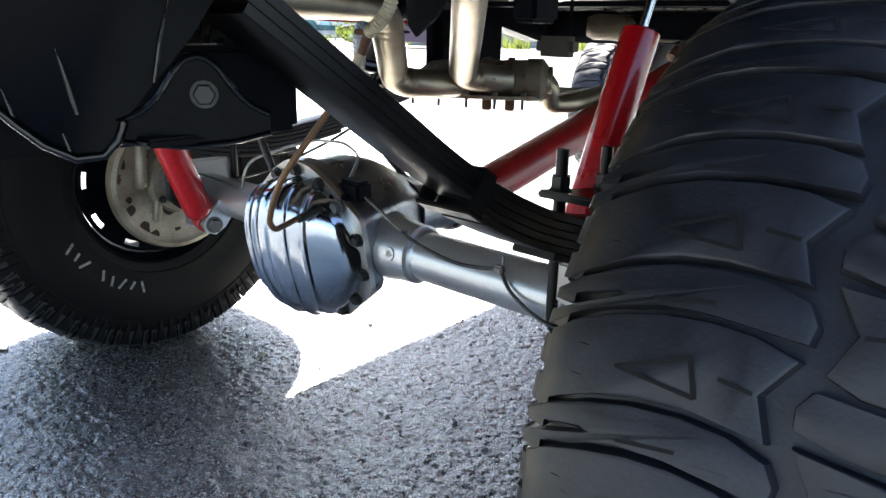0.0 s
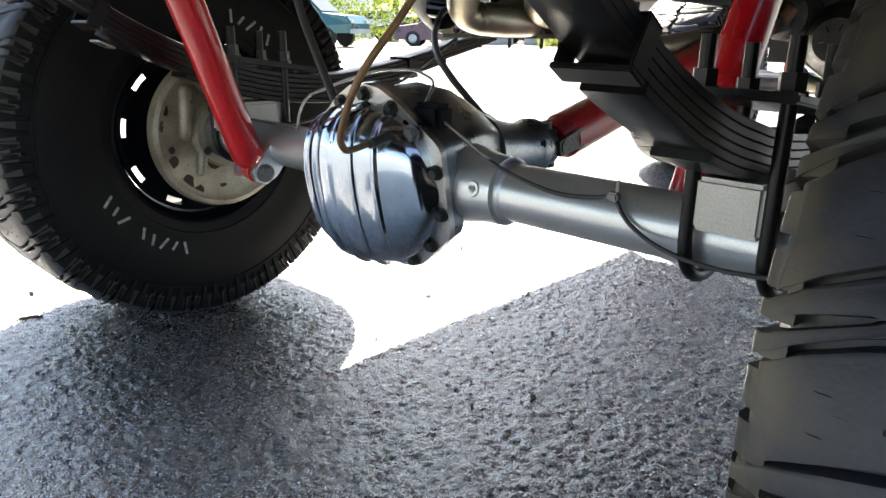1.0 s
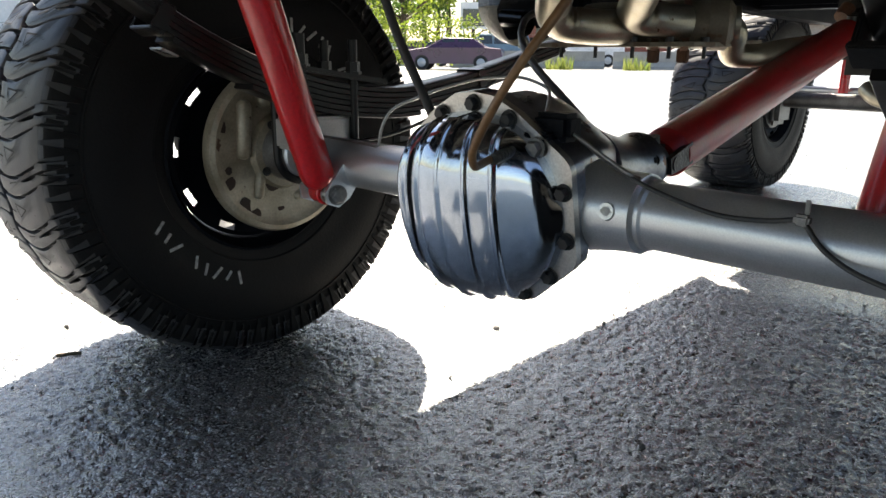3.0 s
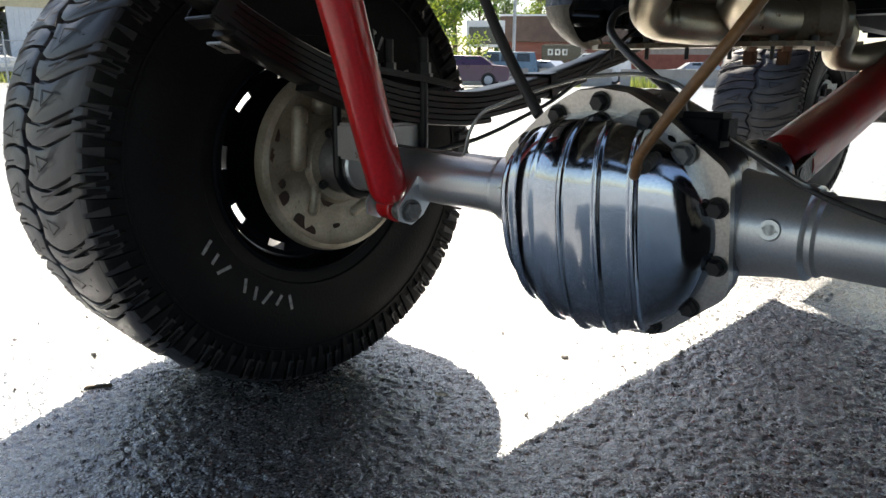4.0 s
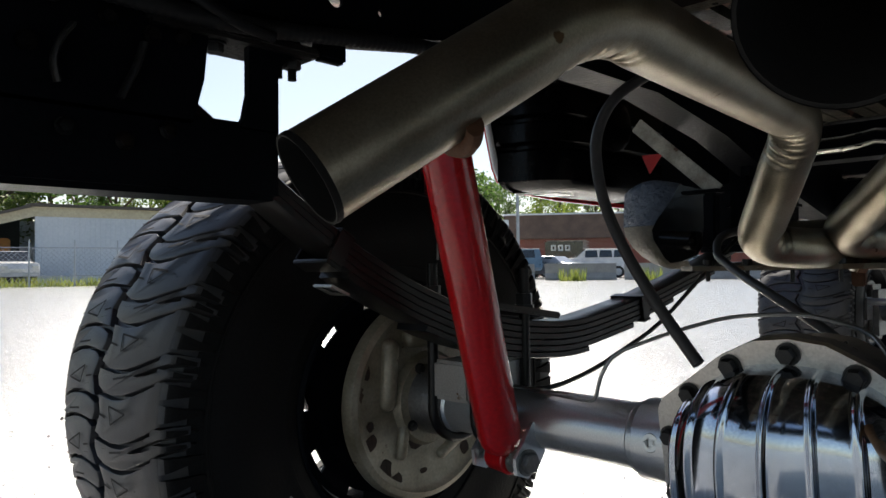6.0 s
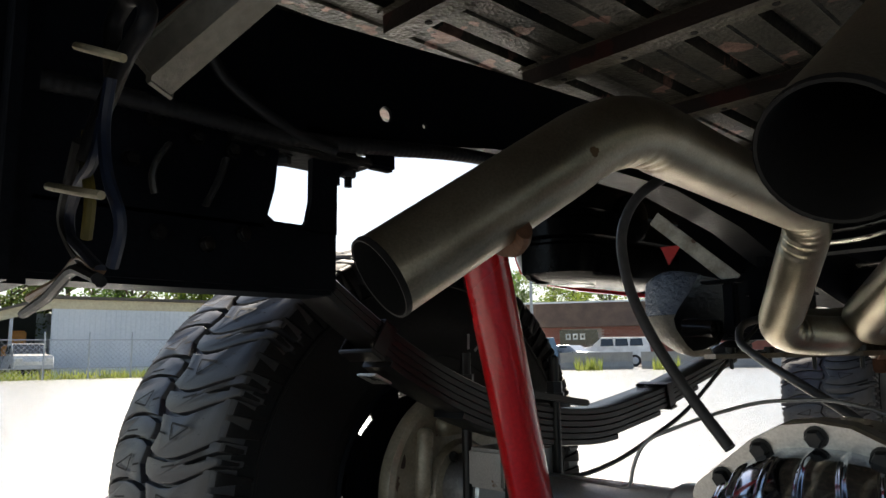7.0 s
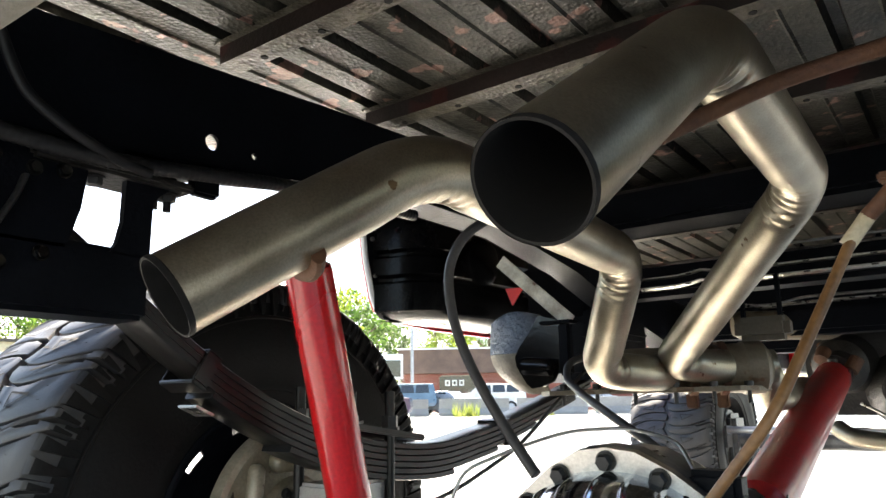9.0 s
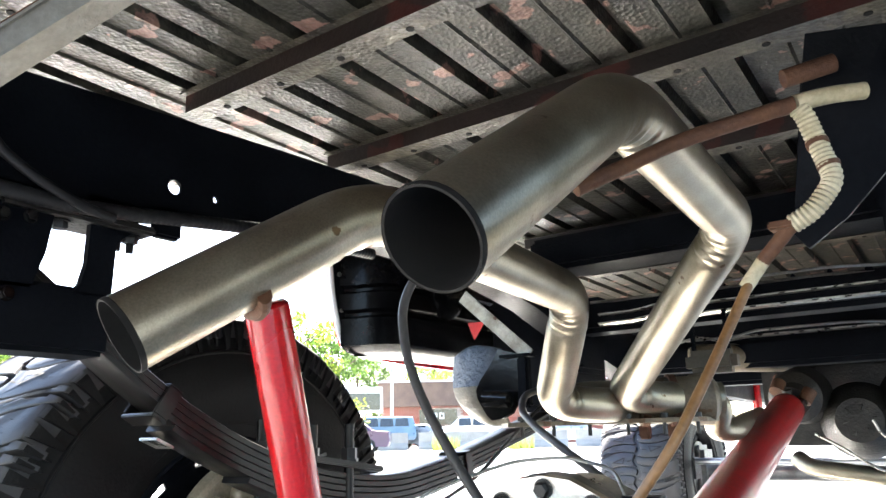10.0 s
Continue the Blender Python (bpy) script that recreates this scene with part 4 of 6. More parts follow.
# rear spring hangers: drop bar below the rail with a shackle
def hanger(s):
    o = 0.0 if s < 0 else 0.11
    X = lambda a, b: sorted((s * a + o, s * b + o))
    bm = bmesh.new()
    box(bm, *X(0.372, 0.44), -1.15, -0.475, 0.82, 0.90, 0.006)
    h = part("spring_hanger", bm, BLACK, truck, "black drop bar under the rail")
    bm = bmesh.new()
    x = X(0.372, 0.382)[0]
    flat_plate(bm, [(x, y, z) for y, z in ((-1.15, 0.89), (-0.575, 0.89), (-0.570, 0.905), (-0.562, 0.935), (-0.558, 0.975), (-0.56, 1.01), (-1.15, 1.01))], (0.010, 0, 0))
    part("side_plate", bm, BLACK, h, smooth=False)
    # rusty flange plate under the rail, with hanging bolts
    bm = bmesh.new()
    box(bm, *X(0.360, 0.43), -0.62, -0.43, 0.980, 0.992, 0.004)
    fl = part("flange_plate", bm, GREASY, h)
    for y in (-0.545, -0.487, -0.470, -0.452):
        bm = bmesh.new()
        bolt(bm, (sum(X(0.372, 0.40)) / 2, y, 0.981), (0, 0, -1), 0.010, 0.012, 0.012 if y > -0.5 else 0.0)
        part("plate_bolt", bm, BOLT, fl)
    # flared upright, wider at its foot
    bm = bmesh.new()
    x = X(0.372, 0.382)[0]
    out = [(-0.526, 0.892), (-0.518, 0.905), (-0.513, 0.93), (-0.513, 0.985), (-0.520, 1.018), (-0.450, 1.018), (-0.450, 0.992), (-0.458, 0.980), (-0.470, 0.970), (-0.478, 0.960), (-0.478, 0.892)]
    flat_plate(bm, [(x, y, z) for y, z in out], (0.010, 0, 0))
    part("upright", bm, BLACK, h, smooth=False)
    bm = bmesh.new()
    box(bm, *X(0.372, 0.39), -0.425, -0.385, 0.985, 1.03, 0.004)
    part("bump_stop", bm, BLACK, h)
    c = s * (0.545 if s < 0 else 0.602)
    bm = bmesh.new()
    for dx in (-0.045, 0.04):
        flat_plate(bm, [(c + dx, -0.62 + a, b) for a, b in ((-0.028, 0.99), (0.028, 0.99), (0.033, 1.10), (-0.033, 1.10))], (0.006, 0, 0))
    sweep(bm, [(s * 0.44 + o, -0.62, 1.085), (c + s * 0.06, -0.62, 1.085)], 0.016, 16)
    sweep(bm, [(c - 0.055, -0.62, 1.042), (c + 0.055, -0.62, 1.042)], 0.012, 6)
    part("shackle", bm, BLACK, h)
    return h


hanger(-1)
hanger(1)

# exhaust -----------------------------------------------------------------------
def pipe(points, r, label, bend=0.07):
    """A press-bent pipe: flattened and wrinkled on the inner side of its bends, with a seam."""
    base = smooth_path(points, bend, 10)
    pts = []
    for a, b in zip(base, base[1:]):
        n = max(1, int((b - a).length / 0.004))
        pts += [a + (b - a) * i / n for i in range(n)]
    pts.append(base[-1])
    bm = bmesh.new()
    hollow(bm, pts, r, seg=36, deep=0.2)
    bm.verts.ensure_lookup_table()
    w = 4
    for i in range(w, len(pts) - w):
        k = (pts[i + w] - pts[i]).normalized() - (pts[i] - pts[i - w]).normalized()
        much = min(1.0, k.length / 0.12)
        if much < 0.05:
            continue
        inner = k.normalized()
        for v in bm.verts[i * 36:(i + 1) * 36]:
            o = v.co - pts[i]
            c = o.dot(inner) / r
            if c > 0:
                v.co = pts[i] + o * (1 - 0.12 * much * c + 0.075 * much * c * c * math.sin(i * 0.004 * 6.283 / 0.019))
    ob = part("tailpipe", bm, [EXHAUST, SOOT_SHADE], truck, label)
    # sooty tip and the ring of a weld behind it
    bm = bmesh.new()
    d = (pts[1] - pts[0]).normalized()
    sweep(bm, [pts[0] - d * 0.0005, pts[0] + d * 0.003, pts[0] + d * 0.005, pts[0] + d * 0.0055], [r + 0.0002, r + 0.0007, r + 0.0007, r + 0.0002], 36, caps=False)
    part("sooty_tip", bm, SOOT_SHADE, ob, "soot-blackened pipe tip")
    return ob


pipe([(-0.150, -0.592, 0.812), (-0.062, -0.348, 0.980), (-0.085, 0.245, 0.965), (-0.225, 0.420, 0.785), (-0.178, 0.500, 0.776), (-0.165, 0.622, 0.778)], 0.038, "dull aluminised tailpipe, soot and painted shade black inside")
pipe([(0.204, -0.595, 0.840), (0.224, -0.290, 1.052), (0.222, 0.180, 1.030), (-0.135, 0.585, 0.800), (-0.080, 0.655, 0.790), (-0.060, 0.690, 0.790)], 0.038, "dull aluminised tailpipe arching over the axle")

# bed floor ---------------------------------------------------------------------
bm = bmesh.new()
W = 0.118
for i in range(12):
    xc = XM + (i - 5.5) * W
    v0 = [(xc - W / 2, 1.264), (xc - 0.0515, 1.264), (xc - 0.046, 1.244), (xc - 0.004, 1.244), (xc, 1.2405), (xc + 0.004, 1.244), (xc + 0.046, 1.244), (xc + 0.0515, 1.264), (xc + W / 2, 1.264)]
    for (xa, za), (xb, zb) in zip(v0, v0[1:]):
        bm.faces.new([bm.verts.new(p) for p in ((xa, -1.22, za), (xb, -1.22, zb), (xb, 1.85, zb), (xa, 1.85, za))])
bmesh.ops.remove_doubles(bm, verts=bm.verts, dist=0.0005)
box(bm, XM - 0.95, XM + 0.95, -1.23, 1.86, 1.276, 1.284)
floor = part("bed_floor", bm, BED, truck, "ribbed bed floor with peeling dirty paint", smooth=False)
for y in (-0.95, -0.64, -0.328, -0.014, 0.338, 0.76, 1.2):
    bm = bmesh.new()
    # hat section; black discs along its foot paint the shade of its holes
    prof = [(-0.030, 1.2405), (-0.020, 1.2405), (-0.019, 1.213), (0.019, 1.213), (0.020, 1.2405), (0.030, 1.2405)]
    a, b = ([bm.verts.new((x, y + dy, z)) for dy, z in prof] for x in (XM - 0.50, XM + 0.50))
    c, e = ([bm.verts.new((x, y + dy, z + 0.003)) for dy, z in prof] for x in (XM - 0.50, XM + 0.50))
    for k in range(5):
        # the two upright sides take the darker, red-patched colour
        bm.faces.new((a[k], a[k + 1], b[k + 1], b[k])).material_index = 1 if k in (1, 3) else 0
        bm.faces.new((c[k], c[k + 1], e[k + 1], e[k]))
    bm.faces.new(a + c[::-1])
    bm.faces.new(b + e[::-1])
    xm = part("bed_crossmember", bm, [XMEMBER, XMEMBER_SIDE], truck, "greasy pressed-steel crossmember", smooth=False)
    for k in range(8):
        x = XM - 0.43 + k * 0.118
        bm = bmesh.new()
        sweep(bm, [(x, y + 0.006, 1.2120), (x, y + 0.006, 1.216)], 0.0055, 14)
        part("hole", bm, SOOT_SHADE, xm)

# bed sides with wheel openings, inner panels and tubs
def bed_side(s):
    o = XM
    x = s * 0.955 + o
    half = [(0.64, 0.955), (0.57, 0.965), (0.53, 1.0), (0.50, 1.07), (0.47, 1.18), (0.41, 1.235), (0.31, 1.275), (0.15, 1.295), (0.0, 1.30)]
    front = [(0.76, 0.932), (0.585, 0.940), (0.50, 0.965), (0.48, 1.0), (0.452, 1.10), (0.440, 1.18), (0.40, 1.235), (0.30, 1.275), (0.15, 1.295), (0.03, 1.30)]
    arch = front + [(0.03 - y, z) for y, z in half[-2::-1]]
    low = 0.922
    outline = [(1.90, low), (1.90, 1.75), (-1.30, 1.75), (-1.30, 1.02)] + arch[::-1]
    bm = bmesh.new()
    flat_plate(bm, [(x, y, z) for y, z in outline], (s * 0.012, 0, 0))
    b = part("bed_side", bm, RED, truck, "red bed side with a wheel opening", smooth=False)
    bm = bmesh.new()
    flat_plate(bm, [(x - s * 0.004, y, z + 0.012) for y, z in outline], (-s * 0.003, 0, 0))
    part("inner_skin", bm, BLACK, b, "black undercoated inner skin", smooth=False)
    bm = bmesh.new()
    pts = [(x - s * 0.004, y, z) for y, z in arch]
    sweep(bm, pts[1:-1], 0.008, 8, flat=1.0)
    lip = part("fender_lip", bm, WHITEPAINT, b, "white rolled fender lip")
    for y, z in ((0.50, 0.985), (0.478, 1.06), (0.466, 1.16), (0.70, 0.948)):
        bm = bmesh.new()
        sweep(bm, [(x - s * 0.012, y, z), (x - s * 0.018, y, z)], 0.006, 10)
        part("rivet", bm, ZINC, b)
    # black stamped liner ahead of the wheel: a rounded box with a proud pressing and a round cap
    bm = bmesh.new()
    plan = [(x - s * 0.012, 0.478), (x - s * 0.05, 0.500)] + [(x - s * (0.05 + 0.12 * math.sin(k * math.pi / 16)), 0.62 - 0.12 * math.cos(k * math.pi / 16)) for k in range(1, 9)] + [(x - s * 0.178, 0.75), (x - s * 0.182, 0.85), (x - s * 0.185, 1.0)]
    mid = Vector((x - s * 0.02, 0.80))
    # pressed bands: (height, share of the full depth)
    bands = [(0.938, 0.80), (0.946, 0.93), (0.962, 1.0), (1.036, 1.0), (1.044, 0.955), (1.052, 0.955), (1.060, 1.02), (1.105, 1.02), (1.113, 0.965), (1.121, 0.965), (1.129, 1.02), (1.20, 1.02), (1.235, 0.97), (1.258, 0.88)]
    rows = [[bm.verts.new((*(mid + (Vector(p) - mid) * f), z)) for p in plan] for z, f in bands]
    for p, q in zip(rows, rows[1:]):
        for k in range(len(plan) - 1):
            bm.faces.new((p[k], p[k + 1], q[k + 1], q[k]))
    for r in (rows[0], rows[-1]):
        bm.faces.new(r + [bm.verts.new((mid.x, 1.0, r[0].co.z)), bm.verts.new((mid.x, 0.478, r[0].co.z))])
    liner = part("wheel_liner", bm, PANEL_BLACK, b, "glossy black stamped wheel liner")
    bm = bmesh.new()
    cx = x - s * 0.165
    sweep(bm, [(cx, 0.745, 1.115), (cx - s * 0.03, 0.742, 1.113), (cx - s * 0.04, 0.741, 1.112)], [0.072, 0.066, 0.045], 28)
    part("round_cap", bm, PANEL_BLACK, liner)
    bm = bmesh.new()
    box(bm, *sorted((x - s * 0.03, x - s * 0.10)), 0.60, 0.68, 0.936, 0.941)
    part("splash_patch", bm, WHITEPAINT, b)
    # tub over the tyre, above the floor's level
    bm = bmesh.new()
    n = 20
    rows = [[bm.verts.new((xx, 0.03 + 0.56 * math.cos(math.pi * k / n), 1.26 + 0.24 * math.sin(math.pi * k / n))) for xx in (x - s * 0.33, x)] for k in range(n + 1)]
    for a, c in zip(rows, rows[1:]):
        bm.faces.new((a[0], a[1], c[1], c[0]))
    bm.faces.new([r[0] for r in rows])
    part("wheel_tub", bm, BLACK, truck)
    return b


bed_side(-1)
bed_side(1)
# unseen tailgate, made black so the differential cover reflects no red
bm = bmesh.new()
box(bm, XM - 0.90, XM + 0.90, -1.33, -1.29, 1.20, 1.75, 0.01)
part("tailgate", bm, BLACK, truck, "black tailgate, so coloured to keep red off the polished cover")
bm = bmesh.new()
box(bm, XM - 0.95, XM + 0.95, -1.52, -1.36, 0.92, 1.12, 0.03)
part("rear_bumper", bm, GLOSS_BLACK, truck, "black rear bumper")
bm = bmesh.new()
box(bm, XM - 0.95, XM + 0.95, 1.87, 1.90, 1.0, 1.75, 0.004)
part("bed_front", bm, BLACK, truck)

# cab and front body: sides, floor pan and front fender with opening
for s in (-1, 1):
    bm = bmesh.new()
    x = s * 0.93 + XM
    n = 16
    arch = [(3.22 + 0.58 * math.cos(math.pi * k / n), 0.96 + 0.42 * math.sin(math.pi * k / n)) for k in range(n + 1)]
    outline = [(1.98, 0.985), (2.64, 0.96)] + arch[::-1][1:] + [(4.1, 0.96), (4.1, 1.55), (2.9, 1.6), (2.6, 2.3), (1.98, 2.3)]
    flat_plate(bm, [(x, y, z) for y, z in outline], (s * 0.012, 0, 0))
    part("body_side", bm, RED, truck, "red cab and fender side", smooth=False)
bm = bmesh.new()
box(bm, XM - 0.92, XM + 0.92, 1.98, 2.75, 1.04, 1.07, 0.01)
box(bm, XM - 0.92, XM - 0.80, 1.98, 2.7, 0.985, 1.06, 0.02)
box(bm, XM + 0.80, XM + 0.92, 1.98, 2.7, 0.985, 1.06, 0.02)
box(bm, XM - 0.35, XM + 0.35, 1.98, 2.8, 1.04, 1.22, 0.05)
box(bm, XM - 0.92, XM + 0.92, 1.98, 2.02, 1.04, 1.9, 0.02)
part("cab_floor", bm, BLACK, truck)
bm = bmesh.new()
box(bm, XM - 0.36, XM + 0.36, 2.75, 4.0, 1.0, 1.5, 0.05)
box(bm, XM - 0.90, XM + 0.90, 4.0, 4.12, 0.9, 1.5, 0.03)
part("engine_bay", bm, BLACK, truck)

# cross bars of the frame and dark things ahead of the exhaust -------------------
for y0, y1, z0, z1 in ((0.88, 0.98, 0.985, 1.06), (1.36, 1.46, 0.90, 0.985), (1.86, 1.97, 0.88, 0.95)):
    bm = bmesh.new()
    box(bm, -0.38, 0.50, y0, y1, z0, z1, 0.014)
    part("frame_crossmember", bm, BLACK, truck, "black frame crossmember")
for z, y, r in ((1.075, 0.92, 0.004), (1.062, 0.94, 0.0035), (0.995, 1.34, 0.004)):
    bm = bmesh.new()
    sweep(bm, smooth_path([(-0.34, y, z), (-0.06, y - 0.01, z - 0.004), (0.0, y, z + 0.012), (0.26, y - 0.012, z + 0.01), (0.46, y, z - 0.006)], 0.03), r, 8)
    part("steel_line", bm, STEEL_LINE, truck)

# muffler: body, end cones, lower plate with studs
M0, M1 = Vector((-0.285, 0.60, 0.785)), Vector((0.006, 0.765, 0.788))
d = (M1 - M0).normalized()
bm = bmesh.new()
L = (M1 - M0).length
sweep(bm, [M0, M0 + d * 0.02, M0 + d * 0.05, M0 + d * 0.16, M0 + d * 0.165, M0 + d * 0.18, M0 + d * 0.19, M0 + d * (L - 0.05), M0 + d * (L - 0.045), M0 + d * (L - 0.006), M0 + d * L, M0 + d * (L + 0.012)], [0.030, 0.046, 0.05, 0.05, 0.056, 0.056, 0.052, 0.054, 0.058, 0.058, 0.052, 0.036], 36)
muf = part("muffler", bm, TAN_PAN, truck, "stained steel muffler with two outlets")
bm = bmesh.new()
sweep(bm, smooth_path([M1, Vector((0.018, 0.778, 0.768)), Vector((-0.006, 0.81, 0.722)), Vector((0.005, 0.92, 0.718)), Vector((-0.03, 1.25, 0.74)), Vector((-0.07, 1.6, 0.76))], 0.045, 8), 0.028, 24)
part("head_pipe", bm, EXHAUST, muf)
bm = bmesh.new()
sweep(bm, [M1 + d * 0.004, M1 + d * 0.022], 0.038, 28)
part("collar", bm, EXHAUST, muf)
for k in (0.17, 0.235):
    bm = bmesh.new()
    sweep(bm, [M0 + d * k, M0 + d * (k + 0.016)], 0.0595, 28)
    part("clamp_band", bm, RUST, muf)
    bm = bmesh.new()
    box(bm, -0.012, 0.012, -0.010, 0.010, -0.085, -0.052, 0.003, m=Matrix.Translation(M0 + d * (k + 0.008)))
    part("clamp_saddle", bm, RUST, muf)
bm = bmesh.new()
flat_plate(bm, [(-0.46, 0.60, 0.734), (-0.40, 0.53, 0.734), (-0.20, 0.575, 0.736), (-0.02, 0.66, 0.738), (0.02, 0.74, 0.738), (0.0, 0.98, 0.747), (-0.44, 0.98, 0.747)], (0, 0, 0.010))
skid = part("skid_plate", bm, TAN_PAN, truck, "pale stained plate under the muffler")
for x, y in ((-0.30, 0.565), (-0.22, 0.585), (-0.14, 0.61), (-0.07, 0.645), (-0.01, 0.69), (-0.38, 0.56)):
    bm = bmesh.new()
    sweep(bm, [(x, y, 0.748), (x, y, 0.758), (x, y, 0.758), (x, y, 0.712)], [0.010, 0.010, 0.0045, 0.0045], 10)
    part("stud", bm, BOLT, skid)

# gearbox mount: tan pan hung from a black bracket
bm = bmesh.new()
box(bm, -0.060, 0.060, 0.800, 0.855, 0.850, 0.905, 0.014)
hang = part("exhaust_hanger", bm, DULL_TAN, truck, "tan hanger pan above the muffler")
for x in (-0.040, 0.040):
    bm = bmesh.new()
    box(bm, x - 0.006, x + 0.006, 0.822, 0.828, 0.89, 1.0, 0.002)
    part("hanger_strap", bm, BLACK, hang)
# dark beam under the front of the bed
bm = bmesh.new()
box(bm, -0.37, 0.50, 0.62, 0.76, 1.115, 1.20, 0.012)
part("frame_crossmember", bm, BLACK, truck, "black frame crossmember under the bed")

# perforated angle strips along the crossmembers
for y, z, x0, x1 in ((0.872, 1.030, -0.30, 0.46), (0.866, 1.004, -0.30, 0.46), (1.345, 0.992, -0.34, 0.46)):
    bm = bmesh.new()
    n = 24
    wave = lambda t: 0.010 * math.exp(-((t - 0.22) / 0.05) ** 2) - 0.008 * math.exp(-((t - 0.30) / 0.05) ** 2)
    rows = [[bm.verts.new((x0 + (x1 - x0) * k / n, y + dy, z + wave(k / n) + dz)) for dy, dz in ((0, 0), (0.012, -0.004), (0.012, -0.001), (0.0, 0.004))] for k in range(n + 1)]
    for p, q in zip(rows, rows[1:]):
        for j in range(4):
            bm.faces.new((p[j], p[(j + 1) % 4], q[(j + 1) % 4], q[j]))
    strip = part("angle_strip", bm, ZINC, truck, "dull perforated angle strip")
    # no cut-outs: small black bars paint the shade of the perforations
    for k in range(9):
        bm = bmesh.new()
        xx = x0 + 0.12 + k * 0.068
        box(bm, xx, xx + 0.014, y - 0.0012, y + 0.001, z - 0.0002 + wave((xx - x0) / (x1 - x0)), z + 0.0030 + wave((xx - x0) / (x1 - x0)))
        part("slot", bm, SOOT_SHADE, strip, smooth=False)

# gearbox and transfer case ---------------------------------------------------
bm = bmesh.new()
sweep(bm, [(0.022, 1.62, 0.80), (0.022, 1.70, 0.815), (0.022, 1.72, 0.82), (0.03, 1.80, 0.83), (0.03, 1.84, 0.83)], [0.05, 0.055, 0.085, 0.10, 0.10], 28)
box(bm, -0.10, 0.46, 1.80, 2.08, 0.66, 0.97, 0.05)
sweep(bm, [(0.20, 1.72, 0.74), (0.20, 1.76, 0.74), (0.20, 1.80, 0.74), (0.20, 2.1, 0.74)], [0.07, 0.105, 0.125, 0.125], 28)
sweep(bm, [(0.40, 1.70, 0.78), (0.40, 1.80, 0.78), (0.40, 2.1, 0.78)], [0.10, 0.150, 0.150], 28)
case = part("transfer_case", bm, GREASY, truck, "greasy dark ribbed transfer case")
for cx, cz, n, r in ((0.20, 0.74, 6, 0.12), (0.40, 0.78, 9, 0.145)):
    for k in range(n):
        a = k * 6.283 / n + 0.2
        bm = bmesh.new()
        flat_plate(bm, [(cx + 0.03 * math.cos(a), 1.700, cz + 0.03 * math.sin(a)), (cx + r * math.cos(a - 0.05), 1.782, cz + r * math.sin(a - 0.05)), (cx + r * math.cos(a + 0.05), 1.782, cz + r * math.sin(a + 0.05))], (0, 0.02, 0))
        part("rib", bm, GREASY, case, smooth=False)
for pts in (((0.07, 1.70, 0.70), (0.14, 1.69, 0.66), (0.22, 1.69, 0.60), (0.32, 1.70, 0.56)), ((0.24, 1.69, 0.74), (0.26, 1.69, 0.69), (0.34, 1.69, 0.64))):
    bm = bmesh.new()
    sweep(bm, smooth_path(pts, 0.03), 0.0042, 8)
    part("vent_line", bm, ZINC, case)
bm = bmesh.new()
sweep(bm, [(-0.19, 1.30, 0.935), (-0.17, 1.31, 0.935), (0.04, 1.48, 0.935), (0.06, 1.50, 0.935)], [0.03, 0.042, 0.046, 0.035], 24)
part("gearbox_tail", bm, TAN_PAN, case, "tan stained pan")
for k in range(8):
    a = k * 0.785
    bm = bmesh.new()
    bolt(bm, (0.022 + 0.088 * math.cos(a), 1.80, 0.83 + 0.088 * math.sin(a)), (0, -1, 0), 0.009, 0.012)
    part("case_bolt", bm, RUST, case)
for p, q in (((-0.012, 1.60, 0.835), (-0.004, 1.63, 0.865)), ((0.065, 1.61, 0.80), (0.085, 1.63, 0.835))):
    bm = bmesh.new()
    sweep(bm, [p, q], 0.022, 14)
    part("yoke_cap", bm, RUST, case)
# crossover exhaust pipe beyond the transfer case
bm = bmesh.new()
sweep(bm, smooth_path([(-0.10, 2.35, 0.60), (-0.05, 2.3, 0.565), (0.20, 2.3, 0.535), (0.55, 2.3, 0.53)], 0.04), 0.034, 20)
part("crossover_pipe", bm, EXHAUST, truck, "pale crossover exhaust pipe")
# front axle tube, steering rod and front brake behind
bm = bmesh.new()
sweep(bm, [(-0.75, 3.22, AZ), (0.85, 3.22, AZ)], 0.045, 24)
sweep(bm, [(0.35, 3.10, AZ), (0.35, 3.22, AZ), (0.35, 3.34, AZ)], [0.08, 0.15, 0.13], 24)
fa = part("front_axle", bm, CAST, truck, "dark front axle")
bm = bmesh.new()
sweep(bm, [(-0.72, 3.04, 0.56), (0.80, 3.04, 0.56)], 0.018, 14)
part("tie_rod", bm, SILVER, fa)
bm = bmesh.new()
revolve(bm, [(-0.02, 0.07), (-0.02, 0.16), (0.01, 0.16), (0.01, 0.07)], 32, -0.76, 3.22, AZ, close=True)
box(bm, -0.80, -0.72, 3.0, 3.12, 0.45, 0.60, 0.02)
box(bm, -0.76, -0.70, 3.12, 3.32, 0.36, 0.64, 0.025)
part("front_brake", bm, CAST, fa)
for s in (-1, 1):
    bm = bmesh.new()
    sweep(bm, [(s * 0.42 + XM, 3.0, 0.55), (s * 0.42 + XM, 3.0, 1.1)], 0.022, 16)
    part("front_shock", bm, RED, truck, "red front shock absorber")

# left front spring hanger, undercoated shield, strap, red tab --------------------
bm = bmesh.new()
box(bm, -0.60, -0.37, 0.93, 1.08, 0.78, 0.96, 0.02)
box(bm, -0.40, -0.33, 0.70, 0.98, 0.78, 0.97, 0.025)
box(bm, -0.42, -0.30, 0.74, 0.90, 0.87, 0.90, 0.012)
sweep(bm, [(-0.61, 1.02, 0.805), (-0.48, 1.02, 0.805)], 0.016, 6)
